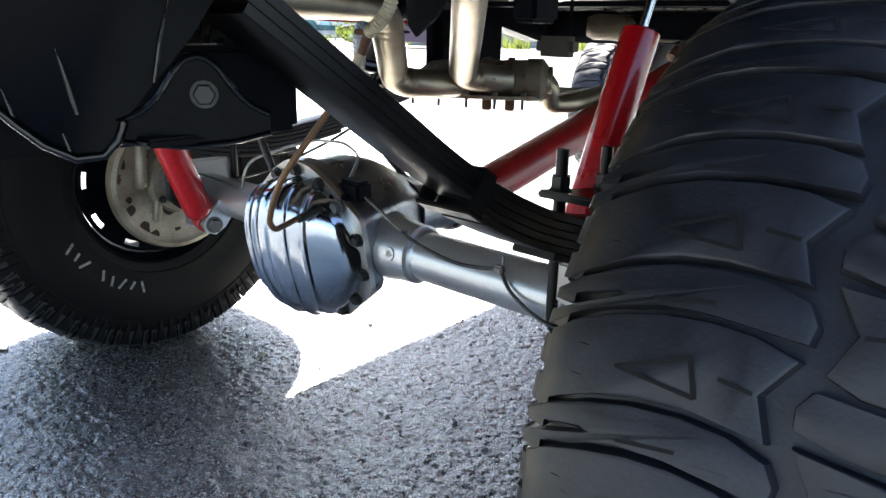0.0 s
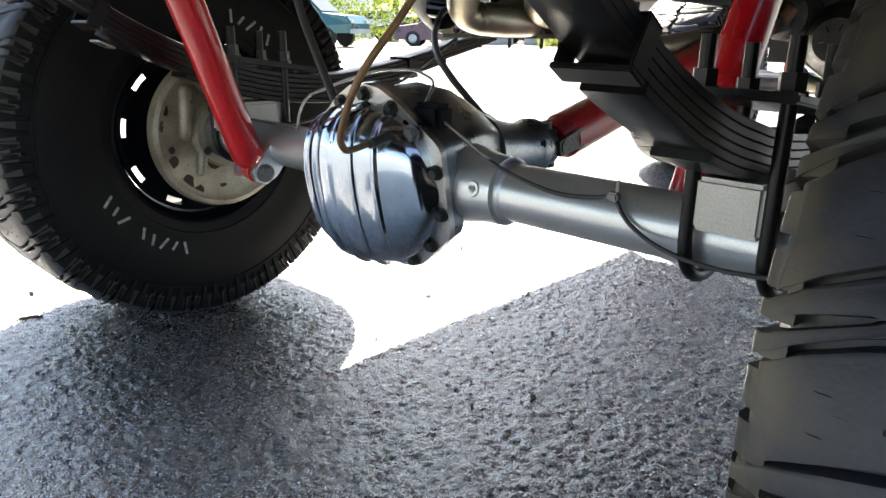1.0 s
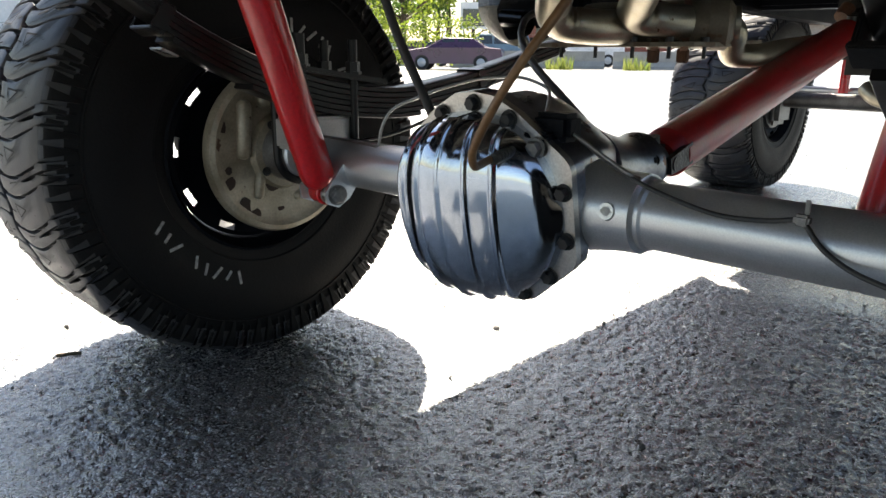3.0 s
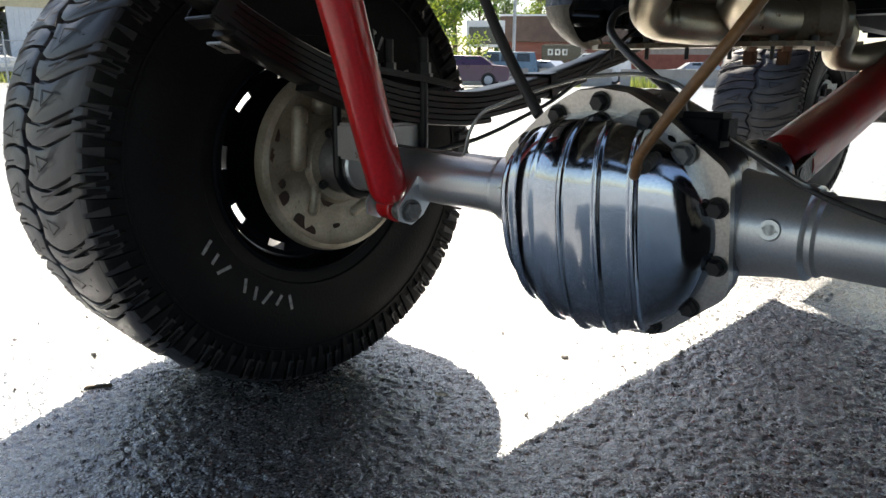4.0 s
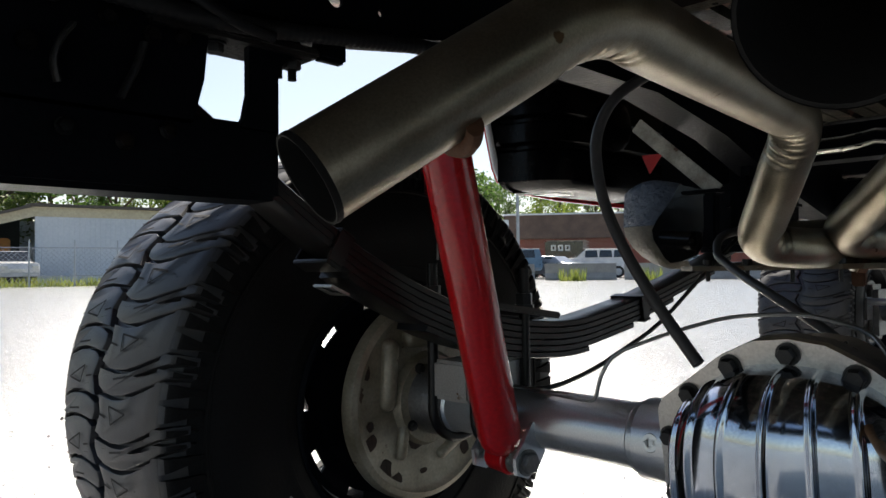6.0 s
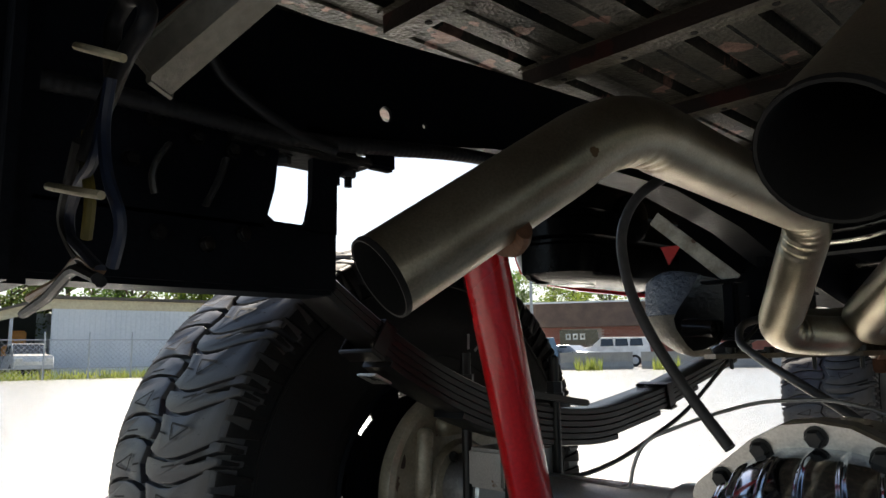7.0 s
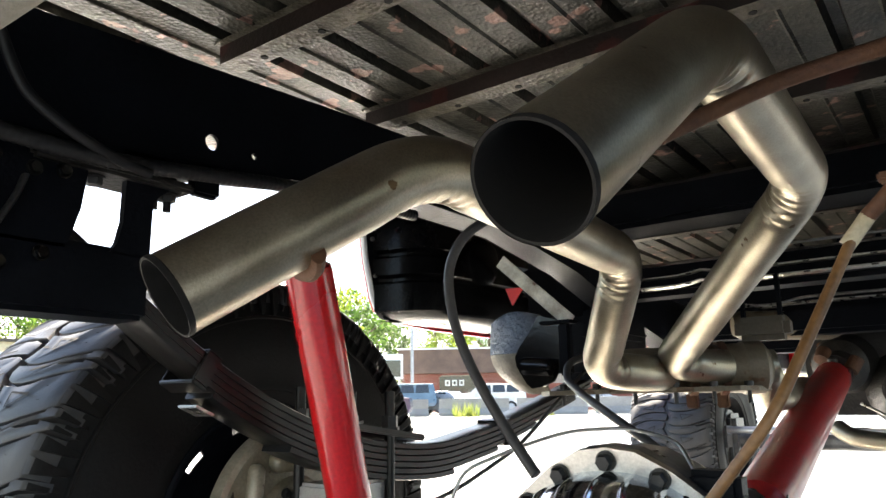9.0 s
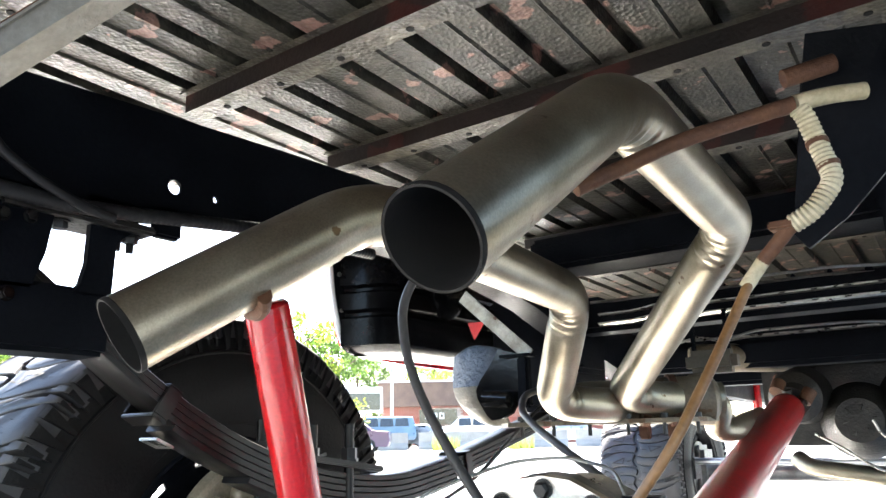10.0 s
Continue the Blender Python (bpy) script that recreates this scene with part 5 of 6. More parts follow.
part("front_spring_hanger", bm, BLACK, truck, "black front spring hanger")


def shield(rows, mat, name, label, parent):
    """A bulging sheet from rows of (height, left edge, right edge, distance)."""
    bm = bmesh.new()
    n = 10
    grid = [[bm.verts.new((x0 + (x1 - x0) * k / n, y - 0.022 * math.sin(math.pi * k / n), z + 0.012 * math.sin(math.pi * k / n) * (z > 0.91))) for k in range(n + 1)] for z, x0, x1, y in rows]
    for a, b in zip(grid, grid[1:]):
        for k in range(n):
            bm.faces.new((a[k], a[k + 1], b[k + 1], b[k]))
    r = bmesh.ops.extrude_face_region(bm, geom=bm.faces[:])["geom"]
    for v in r:
        if isinstance(v, bmesh.types.BMVert):
            v.co += Vector((0, 0.006, 0.003))
    return part(name, bm, mat, parent, label)


hs = shield([(0.930, -0.606, -0.474, 0.634), (0.920, -0.613, -0.468, 0.625), (0.88, -0.614, -0.466, 0.620), (0.839, -0.615, -0.466, 0.620)], UNDERCOAT, "heat_shield", "rubbery blue-black undercoated shield", truck)
shield([(0.838, -0.615, -0.466, 0.620), (0.815, -0.609, -0.466, 0.621), (0.79, -0.594, -0.466, 0.625), (0.768, -0.573, -0.466, 0.633), (0.750, -0.550, -0.466, 0.645), (0.739, -0.52, -0.468, 0.662)], FOOT, "shield_foot", "speckled tan lower edge", hs)
bm = bmesh.new()
flat_plate(bm, [(x, 0.590, z) for x, z in ((-0.456, 0.926), (-0.478, 0.890), (-0.512, 0.850), (-0.524, 0.828), (-0.520, 0.805), (-0.508, 0.786), (-0.494, 0.764), (-0.480, 0.752), (-0.452, 0.756), (-0.425, 0.768), (-0.405, 0.80), (-0.397, 0.868), (-0.398, 0.910), (-0.43, 0.918))], (0, 0.016, 0))
ear = part("hanger_plate", bm, GLOSS_BLACK, truck, "glossy black spring hanger plate", smooth=False)
bm = bmesh.new()
sweep(bm, [(-0.492, 0.575, 0.806), (-0.488, 0.575, 0.806), (-0.418, 0.575, 0.800), (-0.412, 0.575, 0.800)], [0.012, 0.021, 0.021, 0.012], 24)
part("bolt_sleeve", bm, GLOSS_BLACK, ear)
bm = bmesh.new()
box(bm, -0.446, -0.364, 0.575, 0.62, 0.902, 0.909, 0.002)
box(bm, -0.405, -0.372, 0.585, 0.61, 0.78, 0.903, 0.006)
part("top_cap", bm, BLACK, ear)
bm = bmesh.new()
m = look((-0.570, 0.61, 1.078), (-0.378, 0.61, 0.906))
box(bm, -0.017, 0.017, -0.003, 0.003, -0.258, 0.0, 0.0015, m=m @ Matrix.Rotation(radians(90), 4, 'Z'))
part("steel_strap", bm, STRAP, truck, "bare zinc strap")
bm = bmesh.new()
flat_plate(bm, [(-0.563, 0.62, 1.006), (-0.510, 0.62, 1.005), (-0.544, 0.62, 0.961)], (0, 0.004, 0))
part("red_tab", bm, RED_LENS, truck)


# hoses and lines ------------------------------------------------------------------
def line(name, pts, r, mat, label="", bend=0.05, parent=None, seg=12):
    bm = bmesh.new()
    sweep(bm, smooth_path(pts, bend, 6), r, seg)
    return part(name, bm, mat, parent or truck, label)


line("brake_line", [(0.10, -0.03, 0.628), (0.05, 0.05, 0.668), (-0.03, 0.075, 0.684), (-0.12, 0.065, 0.678), (-0.19, 0.035, 0.655), (-0.262, -0.005, 0.622), (-0.278, -0.015, 0.585), (-0.286, -0.012, 0.551), (-0.36, 0.0, 0.552), (-0.50, 0.01, 0.553), (-0.60, 0.01, 0.54)], 0.0028, STEEL_LINE, "bent steel brake line", 0.03)
rl = line("brake_line", [(0.13, -0.015, 0.618), (0.20, -0.02, 0.578), (0.25, -0.022, 0.556), (0.30, -0.018, 0.540), (0.36, -0.008, 0.525), (0.42, 0.0, 0.529), (0.452, -0.001, 0.538), (0.475, -0.010, 0.510), (0.51, -0.013, 0.490), (0.56, -0.030, 0.482), (0.62, -0.034, 0.478), (0.70, -0.036, 0.485), (0.78, -0.01, 0.52)], 0.0032, HOSE, "dark brake line clipped to the axle", 0.03)
line("brake_line", [(0.128, -0.030, 0.622), (0.165, -0.028, 0.604), (0.205, -0.026, 0.583), (0.238, -0.026, 0.566), (0.246, -0.012, 0.560)], 0.0026, STEEL_LINE, "short steel brake line", 0.02)
bm = bmesh.new()
box(bm, 0.443, 0.461, -0.010, 0.004, 0.530, 0.543, 0.003)
box(bm, 0.452, 0.458, 0.0, 0.003, 0.54, 0.560, 0.001)
part("line_clip", bm, CAST, rl)
bm = bmesh.new()
box(bm, 0.085, 0.150, -0.045, -0.005, 0.600, 0.640, 0.008)
sweep(bm, [(0.10, -0.03, 0.62), (0.085, -0.085, 0.592)], 0.009, 12)
box(bm, 0.098, 0.128, -0.062, -0.03, 0.59, 0.615, 0.004)
tee = part("brake_tee", bm, BLACK, carrier, "black brake tee block")
bm = bmesh.new()
bolt(bm, (0.112, -0.064, 0.592), (0.1, -1, -0.1), 0.012, 0.014)
part("bracket_bolt", bm, CAST, tee)
h = line("brake_hose", [(0.080, -0.092, 0.588), (0.120, -0.190, 0.582), (0.145, -0.230, 0.586), (0.156, -0.248, 0.605), (0.200, -0.268, 0.655), (0.243, -0.276, 0.705), (0.275, -0.224, 0.784), (0.315, -0.187, 0.875)], 0.0052, AMBER, "amber brake hose from the axle up to the frame", 0.05)
line("hose_end", [(0.088, -0.080, 0.590), (0.112, -0.155, 0.585)], 0.0078, GREASY, "", 0.01, h)
line("hose_sleeve", [(0.305, -0.191, 0.858), (0.325, -0.19, 0.883)], 0.0072, IVORY, "yellowed sleeve", 0.01, h)
line("hose_fitting", [(0.325, -0.19, 0.883), (0.359, -0.209, 0.911)], 0.0072, RUST, "rusty fitting", 0.01, h)
bm = bmesh.new()
base = smooth_path([(0.359, -0.209, 0.911), (0.38, -0.21, 0.921), (0.401, -0.205, 0.949), (0.396, -0.202, 0.97), (0.391, -0.204, 0.991), (0.385, -0.21, 1.018), (0.38, -0.214, 1.027)], 0.02, 8)
fine_pts = evenly(base, 0.0012)
sweep(bm, fine_pts, [0.0086 + (0.0, 0.0012, 0.0014, 0.0004)[i % 4] for i in range(len(fine_pts))], 20)
part("corrugated_sleeve", bm, IVORY, h, "ivory corrugated sleeve")
bm = bmesh.new()
box(bm, 0.338, 0.362, -0.219, -0.199, 0.907, 0.915, 0.002)
part("hose_bracket", bm, RUST, h)
bm = bmesh.new()
sweep(bm, [(0.373, -0.227, 1.055), (0.417, -0.207, 1.067)], 0.0095, 12)
part("sleeve_collar", bm, RUST, h)
for p, q in (((0.392, -0.205, 0.986), (0.391, -0.204, 0.991)), ((0.398, -0.202, 0.963), (0.397, -0.202, 0.968))):
    bm = bmesh.new()
    sweep(bm, [p, q], 0.0108, 14)
    part("sleeve_band", bm, RUST, h)
bm = bmesh.new()
sweep(bm, smooth_path([(0.185, -0.32, 0.955), (0.270, -0.245, 1.010), (0.378, -0.216, 1.031)], 0.03), 0.0082, 14)
part("rusty_rod", bm, RUST, truck, "rust-brown hanger rod")
bm = bmesh.new()
sweep(bm, smooth_path([(0.378, -0.216, 1.031), (0.407, -0.196, 1.04), (0.437, -0.174, 1.044)], 0.03), 0.0088, 14)
part("ivory_tube", bm, IVORY, truck, "yellowed plastic tube end")
bm = bmesh.new()
box(bm, 0.425, 0.47, 0.03, 0.10, 0.93, 1.16, 0.006)
part("frame_bracket", bm, BLACK, truck)
# thick black vent pipe at the left of the differential, and the grey breather hose
line("vent_pipe", [(-0.115, -0.045, 0.625), (-0.175, -0.035, 0.695), (-0.229, -0.031, 0.775), (-0.262, -0.03, 0.85), (-0.270, -0.03, 0.93), (-0.245, -0.02, 0.985), (-0.20, 0.02, 1.02)], 0.0080, HOSE, "thick black vent pipe", 0.07)
line("breather_hose", [(0.050, 0.23, 0.556), (0.0, 0.21, 0.612), (-0.043, 0.198, 0.654), (-0.12, 0.23, 0.695), (-0.215, 0.31, 0.735), (-0.285, 0.39, 0.765), (-0.295, 0.42, 0.80), (-0.26, 0.46, 0.815), (-0.22, 0.55, 0.80)], 0.0075, HOSE, "grey-black breather hose", 0.05)
line("parking_brake_cable", [(-0.62, 0.03, 0.53), (-0.44, 0.06, 0.539), (-0.43, 0.19, 0.558), (-0.41, 0.40, 0.628), (-0.385, 0.60, 0.752), (-0.36, 0.72, 0.83)], 0.0042, HOSE, "black parking brake cable", 0.06)
bm = bmesh.new()
box(bm, -0.577, -0.530, -0.298, -0.262, 0.7145, 0.7185, 0.0015, m=Matrix.Translation((0, -0.28, 0.716)) @ Matrix.Rotation(radians(-24), 4, 'X') @ Matrix.Translation((0, 0.28, -0.716)))
part("spring_tip_plate", bm, ZINC, truck, "bare metal plate at the leaf's tip")
bm = bmesh.new()
flat_plate(bm, [(0.347, -0.12, 0.923), (0.359, -0.115, 0.906), (0.4, -0.117, 0.933), (0.445, -0.127, 0.975), (0.469, -0.18, 1.106), (0.395, -0.188, 1.117), (0.381, -0.168, 1.071)], (0, 0.006, 0))
part("frame_gusset", bm, BLACK, truck, "dark blue-black frame gusset", smooth=False)
# tow-wiring, brace and plates at the rear
p0, p1 = Vector((-0.042, -0.828, 0.893)), Vector((0.203, -0.620, 1.161))
m = look(p0, p1)
bm = bmesh.new()
box(bm, -0.0095, 0.0095, -0.0095, 0.0095, -(p1 - p0).length, 0.0, 0.002, m=m)
brace = part("square_brace", bm, BRACE, truck, "grey square steel brace")
bm = bmesh.new()
box(bm, -0.006, 0.0095, 0.0085, 0.0115, -(p1 - p0).length, -0.004, 0.001, m=m)
part("weld_lip", bm, RUST, brace)
bm = bmesh.new()
ribs = smooth_path([(-0.352, -1.0, 0.985), (-0.352, -0.739, 0.994), (-0.352, -0.572, 0.990), (-0.352, -0.50, 0.995), (-0.352, -0.288, 1.023), (-0.36, 0.0, 1.04)], 0.05)
dense_ribs = []
for a, b in zip(ribs, ribs[1:]):
    k = max(1, int((b - a).length / 0.002))
    dense_ribs += [a + (b - a) * i / k for i in range(k)]
sweep(bm, dense_ribs, [0.0095 + (0.0005, 0.0, -0.0005, 0.0)[i % 4] for i in range(len(dense_ribs))], 12)
part("wiring_loom", bm, CABLE, truck, "black corrugated wiring loom along the rail")
line("drain_hose", [(-0.352, -0.670, 1.10), (-0.350, -0.653, 1.06), (-0.345, -0.639, 1.034), (-0.343, -0.601, 1.011), (-0.343, -0.543, 0.990), (-0.345, -0.50, 0.985)], 0.0062, CABLE, "", 0.03)
for pts in (((-0.368, -0.684, 0.962), (-0.366, -0.696, 0.944), (-0.366, -0.701, 0.926), (-0.368, -0.696, 0.909)), ((-0.368, -0.623, 0.958), (-0.366, -0.630, 0.935), (-0.368, -0.644, 0.904))):
    bm = bmesh.new()
    sweep(bm, smooth_path(pts, 0.015), 0.0055, 10, flat=0.5)
    part("bent_clip", bm, GREASY, truck)
for y, z in ((-0.70, 0.985), (-0.655, 0.975), (-0.615, 0.968), (-0.585, 0.972), (-0.72, 0.94), (-0.60, 0.88), (-0.64, 0.865), (-0.69, 0.872)):
    bm = bmesh.new()
    bolt(bm, (-0.371, y, z), (1, 0, 0), 0.007, 0.009)
    part("rail_bolt", bm, GLOSS_BLACK, truck)
bm = bmesh.new()
box(bm, -0.075, 0.045, -0.915, -0.895, 0.762, 0.98, 0.012)
part("hitch_plate", bm, BLACK, truck, "black hitch side plate")
# coiled trailer wiring held by two ties
loop = line("trailer_wire", [(0.010, -0.862, 0.862), (0.000, -0.860, 0.880), (-0.003, -0.860, 0.896), (0.009, -0.858, 0.904), (0.028, -0.858, 0.897), (0.042, -0.860, 0.882), (0.022, -0.862, 0.872), (0.006, -0.862, 0.860), (-0.006, -0.864, 0.846), (-0.016, -0.864, 0.836)], 0.0040, CABLE, "looped dark trailer cable", 0.012, None, 10)
for pts, mat, name in ((((0.012, -0.866, 0.846), (0.004, -0.866, 0.830), (-0.022, -0.864, 0.826), (-0.042, -0.862, 0.814), (-0.037, -0.862, 0.803), (0.006, -0.862, 0.784)), BLUE_WIRE, "blue_wire"),
                       (((-0.012, -0.868, 0.842), (-0.030, -0.866, 0.826), (-0.046, -0.864, 0.812), (-0.030, -0.862, 0.796), (0.008, -0.862, 0.779)), CABLE, "black_wire"),
                       (((0.018, -0.866, 0.862), (0.012, -0.866, 0.842), (0.020, -0.866, 0.820), (0.030, -0.862, 0.800), (0.020, -0.862, 0.784)), BLUE_WIRE, "blue_wire"),
                       (((-0.021, -0.862, 0.850), (-0.022, -0.862, 0.836), (-0.004, -0.864, 0.816), (-0.014, -0.862, 0.800)), YELLOW_WIRE, "yellow_wire"),
                       (((0.006, -0.862, 0.784), (-0.019, -0.862, 0.793), (-0.048, -0.862, 0.784), (-0.098, -0.862, 0.780)), AMBER, "brown_wire"),
                       (((0.010, -0.864, 0.780), (-0.022, -0.864, 0.788), (-0.056, -0.864, 0.778), (-0.10, -0.864, 0.772)), CABLE, "black_wire")):
    line(name, pts, 0.0026, mat, "", 0.010, loop, 8)
for a, b in (((-0.022, -0.858, 0.889), (0.044, -0.870, 0.861)), ((-0.058, -0.858, 0.831), (0.034, -0.872, 0.809))):
    line("cable_tie", [a, (a[0] * 0.7 + b[0] * 0.3, -0.8755, a[2] * 0.7 + b[2] * 0.3), (a[0] * 0.2 + b[0] * 0.8, -0.8765, a[2] * 0.2 + b[2] * 0.8), b], 0.0018, IVORY, "ivory cable tie", 0.01, loop, 8)
# right rear: bolted bracket and bumper wing
bm = bmesh.new()
arc = [(-.707, .858), (-.695, .863), (-.685, .872), (-.676, .888), (-.668, .897), (-.660, .899), (-.651, .893), (-.641, .876), (-.632, .866), (-.622, .861), (-.622, .848), (-.640, .843), (-.673, .840), (-.707, .845)]
flat_plate(bm, [(0.690 + (y + 0.66) * 0.5, y, z) for y, z in arc], (-0.008, 0.004, 0))
box(bm, 0.60, 0.69, -0.70, -0.625, 0.842, 0.848, 0.002)
br = part("bolted_bracket", bm, SATIN_BLACK, truck, "black bolted bumper bracket")
bm = bmesh.new()
sweep(bm, smooth_path([(0.691 + (y + 0.66) * 0.5, y - 0.001, z) for y, z in arc[:10]], 0.006, 3), 0.0024, 8)
sweep(bm, smooth_path([(0.691 + (y + 0.66) * 0.5, y - 0.001, z) for y, z in arc[10:]], 0.006, 3), 0.0018, 8)
part("rolled_rim", bm, GLOSS_BLACK, br)
bm = bmesh.new()
bolt(bm, (0.690, -0.659, 0.874), (0.85, -0.5, 0.05), 0.0072, 0.010)
part("bracket_bolt", bm, BOLT, br)
bm = bmesh.new()
edge = [(.612, -.83, .90), (.640, -.772, .874), (.646, -.760, .859), (.653, -.747, .845), (.660, -.732, .836), (.665, -.717, .837), (.669, -.709, .846), (.671, -.705, .858), (.690, -.665, .91), (.705, -.635, .96), (.70, -.64, 1.05), (.61, -.83, 1.05)]
flat_plate(bm, edge, (-0.004, -0.003, 0))
wing = part("bumper_wing", bm, SATIN_BLACK, truck, "black steel bumper wing")
bm = bmesh.new()
sweep(bm, [Vector(p) for p in edge[:8]], 0.0030, 10)
part("rolled_edge", bm, GLOSS_BLACK, wing)
for pts in (((0.657, -0.735, 0.902), (0.659, -0.732, 0.885), (0.660, -0.728, 0.863)), ((0.655, -0.738, 0.859), (0.657, -0.734, 0.840)), ((0.685, -0.676, 0.932), (0.683, -0.682, 0.909), (0.680, -0.687, 0.882)), ((0.644, -0.763, 0.879), (0.645, -0.759, 0.861))):
    bm = bmesh.new()
    sweep(bm, [Vector(p) + Vector((0.0006, -0.0004, 0)) for p in pts], [0.0004] + [0.0016] * (len(pts) - 1), 8)
    part("pressed_crease", bm, GLOSS_BLACK, wing)
chalk_marks(wl, radians(253), 9, 5)
chalk_marks(wl, radians(73), 9, 5)
# tailpipe hanger
bm = bmesh.new()
m = look((-0.150, -0.592, 0.812), (-0.062, -0.348, 0.980))
for k in range(1):
    ring = [Vector((-0.1130, -0.4895, 0.8825)) + (m.to_3x3() @ Vector((0.0405 * math.cos(a), 0.0405 * math.sin(a), 0))) for a in (4.15 + 1.3 * j / 16 for j in range(17))]
    sweep(bm, ring, 0.0075, 10, flat=1.7)
part("pipe_hanger", bm, RUST, truck, "rusty tailpipe hanger")


# ---------------------------------------------------------------- the far side of the lot
def spot(az, d):
    """A place d metres from under the truck's tail, az degrees to the left of straight ahead."""
    return Vector((0.5 - d * math.sin(radians(az)), -0.85 + d * math.cos(radians(az)), 0))


WALLWHITE = material("white_sheet_metal", (0.72, 0.75, 0.78), 0.5, 0, (0.62, 0.66, 0.70), 0.4, 6, 0.05)
TANBAND = material("tan_sheet_metal", (0.62, 0.55, 0.38), 0.5, 0, (0.5, 0.44, 0.3), 0.6, 8, 0.05)
DARKROOF = material("dark_roof_edge", (0.10, 0.085, 0.07), 0.7, 0, None, 1, 20, 0.1)
SHED = material("shaded_shed_wall", (0.10, 0.13, 0.13), 0.8, 0, None, 0.7, 10, 0.1)
GALV = material("galvanised_steel", (0.45, 0.47, 0.5), 0.45, 0.6, (0.35, 0.37, 0.4), 3, 40, 0.05)
BRICKM = material("red_brick", (0.30, 0.10, 0.07), 0.85, 0, (0.22, 0.07, 0.05), 2, 20, 0.2)
MORTAR = material("pale_mortar", (0.42, 0.36, 0.32), 0.9, 0, None, 3, 40, 0.1)
SHINGLE = material("brown_shingle", (0.17, 0.115, 0.085), 0.9, 0, (0.11, 0.075, 0.06), 1.2, 14, 0.3)
CONCRETE = material("grey_concrete", (0.36, 0.35, 0.33), 0.85, 0, (0.26, 0.25, 0.24), 1.5, 30, 0.3)
GLASS = material("dark_car_glass", (0.02, 0.025, 0.03), 0.05, 0, None, 2, 20, 0.0, coat=0.6, rough_var=0.02)
CAR_TYRE = material("car_tyre", (0.02, 0.02, 0.02), 0.8, 0, None, 5, 50, 0.1)
LAMP = material("headlamp_glass", (0.7, 0.7, 0.66), 0.15, 0, None, 5, 50, 0.0)
TEAL = material("teal_car_paint", (0.015, 0.12, 0.14), 0.3, 0.2, None, 2, 60, 0.0, coat=0.8)
PURPLE = material("plum_car_paint", (0.06, 0.015, 0.06), 0.3, 0.2, None, 2, 60, 0.0, coat=0.8)
SILVERCAR = material("silver_car_paint", (0.45, 0.47, 0.50), 0.3, 0.6, None, 2, 60, 0.0, coat=0.8)
BLUECAR = material("blue_grey_car_paint", (0.10, 0.17, 0.24), 0.3, 0.4, None, 2, 60, 0.0, coat=0.8)
WHITECAR = material("white_car_paint", (0.78, 0.78, 0.78), 0.3, 0, None, 2, 60, 0.0, coat=0.8)
ORANGE = material("orange_machine_paint", (0.55, 0.22, 0.03), 0.5, 0, None, 3, 60, 0.1)
BARK = material("bark", (0.10, 0.075, 0.05), 0.9, 0, (0.06, 0.045, 0.03), 6, 60, 0.5)


def leaf_material(name, a, b):
    m = bpy.data.materials.new(name)
    m.use_nodes = True
    nt, ln = m.node_tree, m.node_tree.links
    bs = nt.nodes["Principled BSDF"]
    geo = nt.nodes.new("ShaderNodeNewGeometry")
    ramp = nt.nodes.new("ShaderNodeValToRGB")
    ramp.color_ramp.elements[0].color, ramp.color_ramp.elements[1].color = (*a, 1), (*b, 1)
    ln.new(geo.outputs["Random Per Island"], ramp.inputs[0])
    ln.new(ramp.outputs[0], bs.inputs["Base Color"])
    bs.inputs["Roughness"].default_value = 0.6
    tr = nt.nodes.new("ShaderNodeBsdfTranslucent")
    ln.new(ramp.outputs[0], tr.inputs[0])
    mix = nt.nodes.new("ShaderNodeMixShader")
    mix.inputs[0].default_value = 0.45
    ln.new(bs.outputs[0], mix.inputs[1])
    ln.new(tr.outputs[0], mix.inputs[2])
    ln.new(mix.outputs[0], nt.nodes["Material Output"].inputs[0])
    return m


LEAF = leaf_material("green_leaves", (0.030, 0.075, 0.014), (0.10, 0.17, 0.03))
LEAF_LIGHT = leaf_material("yellow_green_leaves", (0.07, 0.12, 0.015), (0.20, 0.25, 0.03))
WEED = leaf_material("weed_blades", (0.10, 0.15, 0.03), (0.26, 0.28, 0.07))


def leaves(bm, c, r, n, size, rng, flat=0.8):
    for _ in range(n):
        v = Vector((rng.gauss(0, 1), rng.gauss(0, 1), rng.gauss(0, 1))).normalized() * (rng.random() ** 0.4)
        p = Vector(c) + Vector((v.x * r, v.y * r, v.z * r * flat))
        a = Vector((rng.gauss(0, 1), rng.gauss(0, 1), rng.gauss(0, 1))).normalized() * size * rng.uniform(0.6, 1.3)
        b = a.orthogonal().normalized() * size * 0.55
        bm.faces.new([bm.verts.new(q) for q in (p - a * 0.5, p + b * 0.5, p + a * 0.5, p - b * 0.5)])


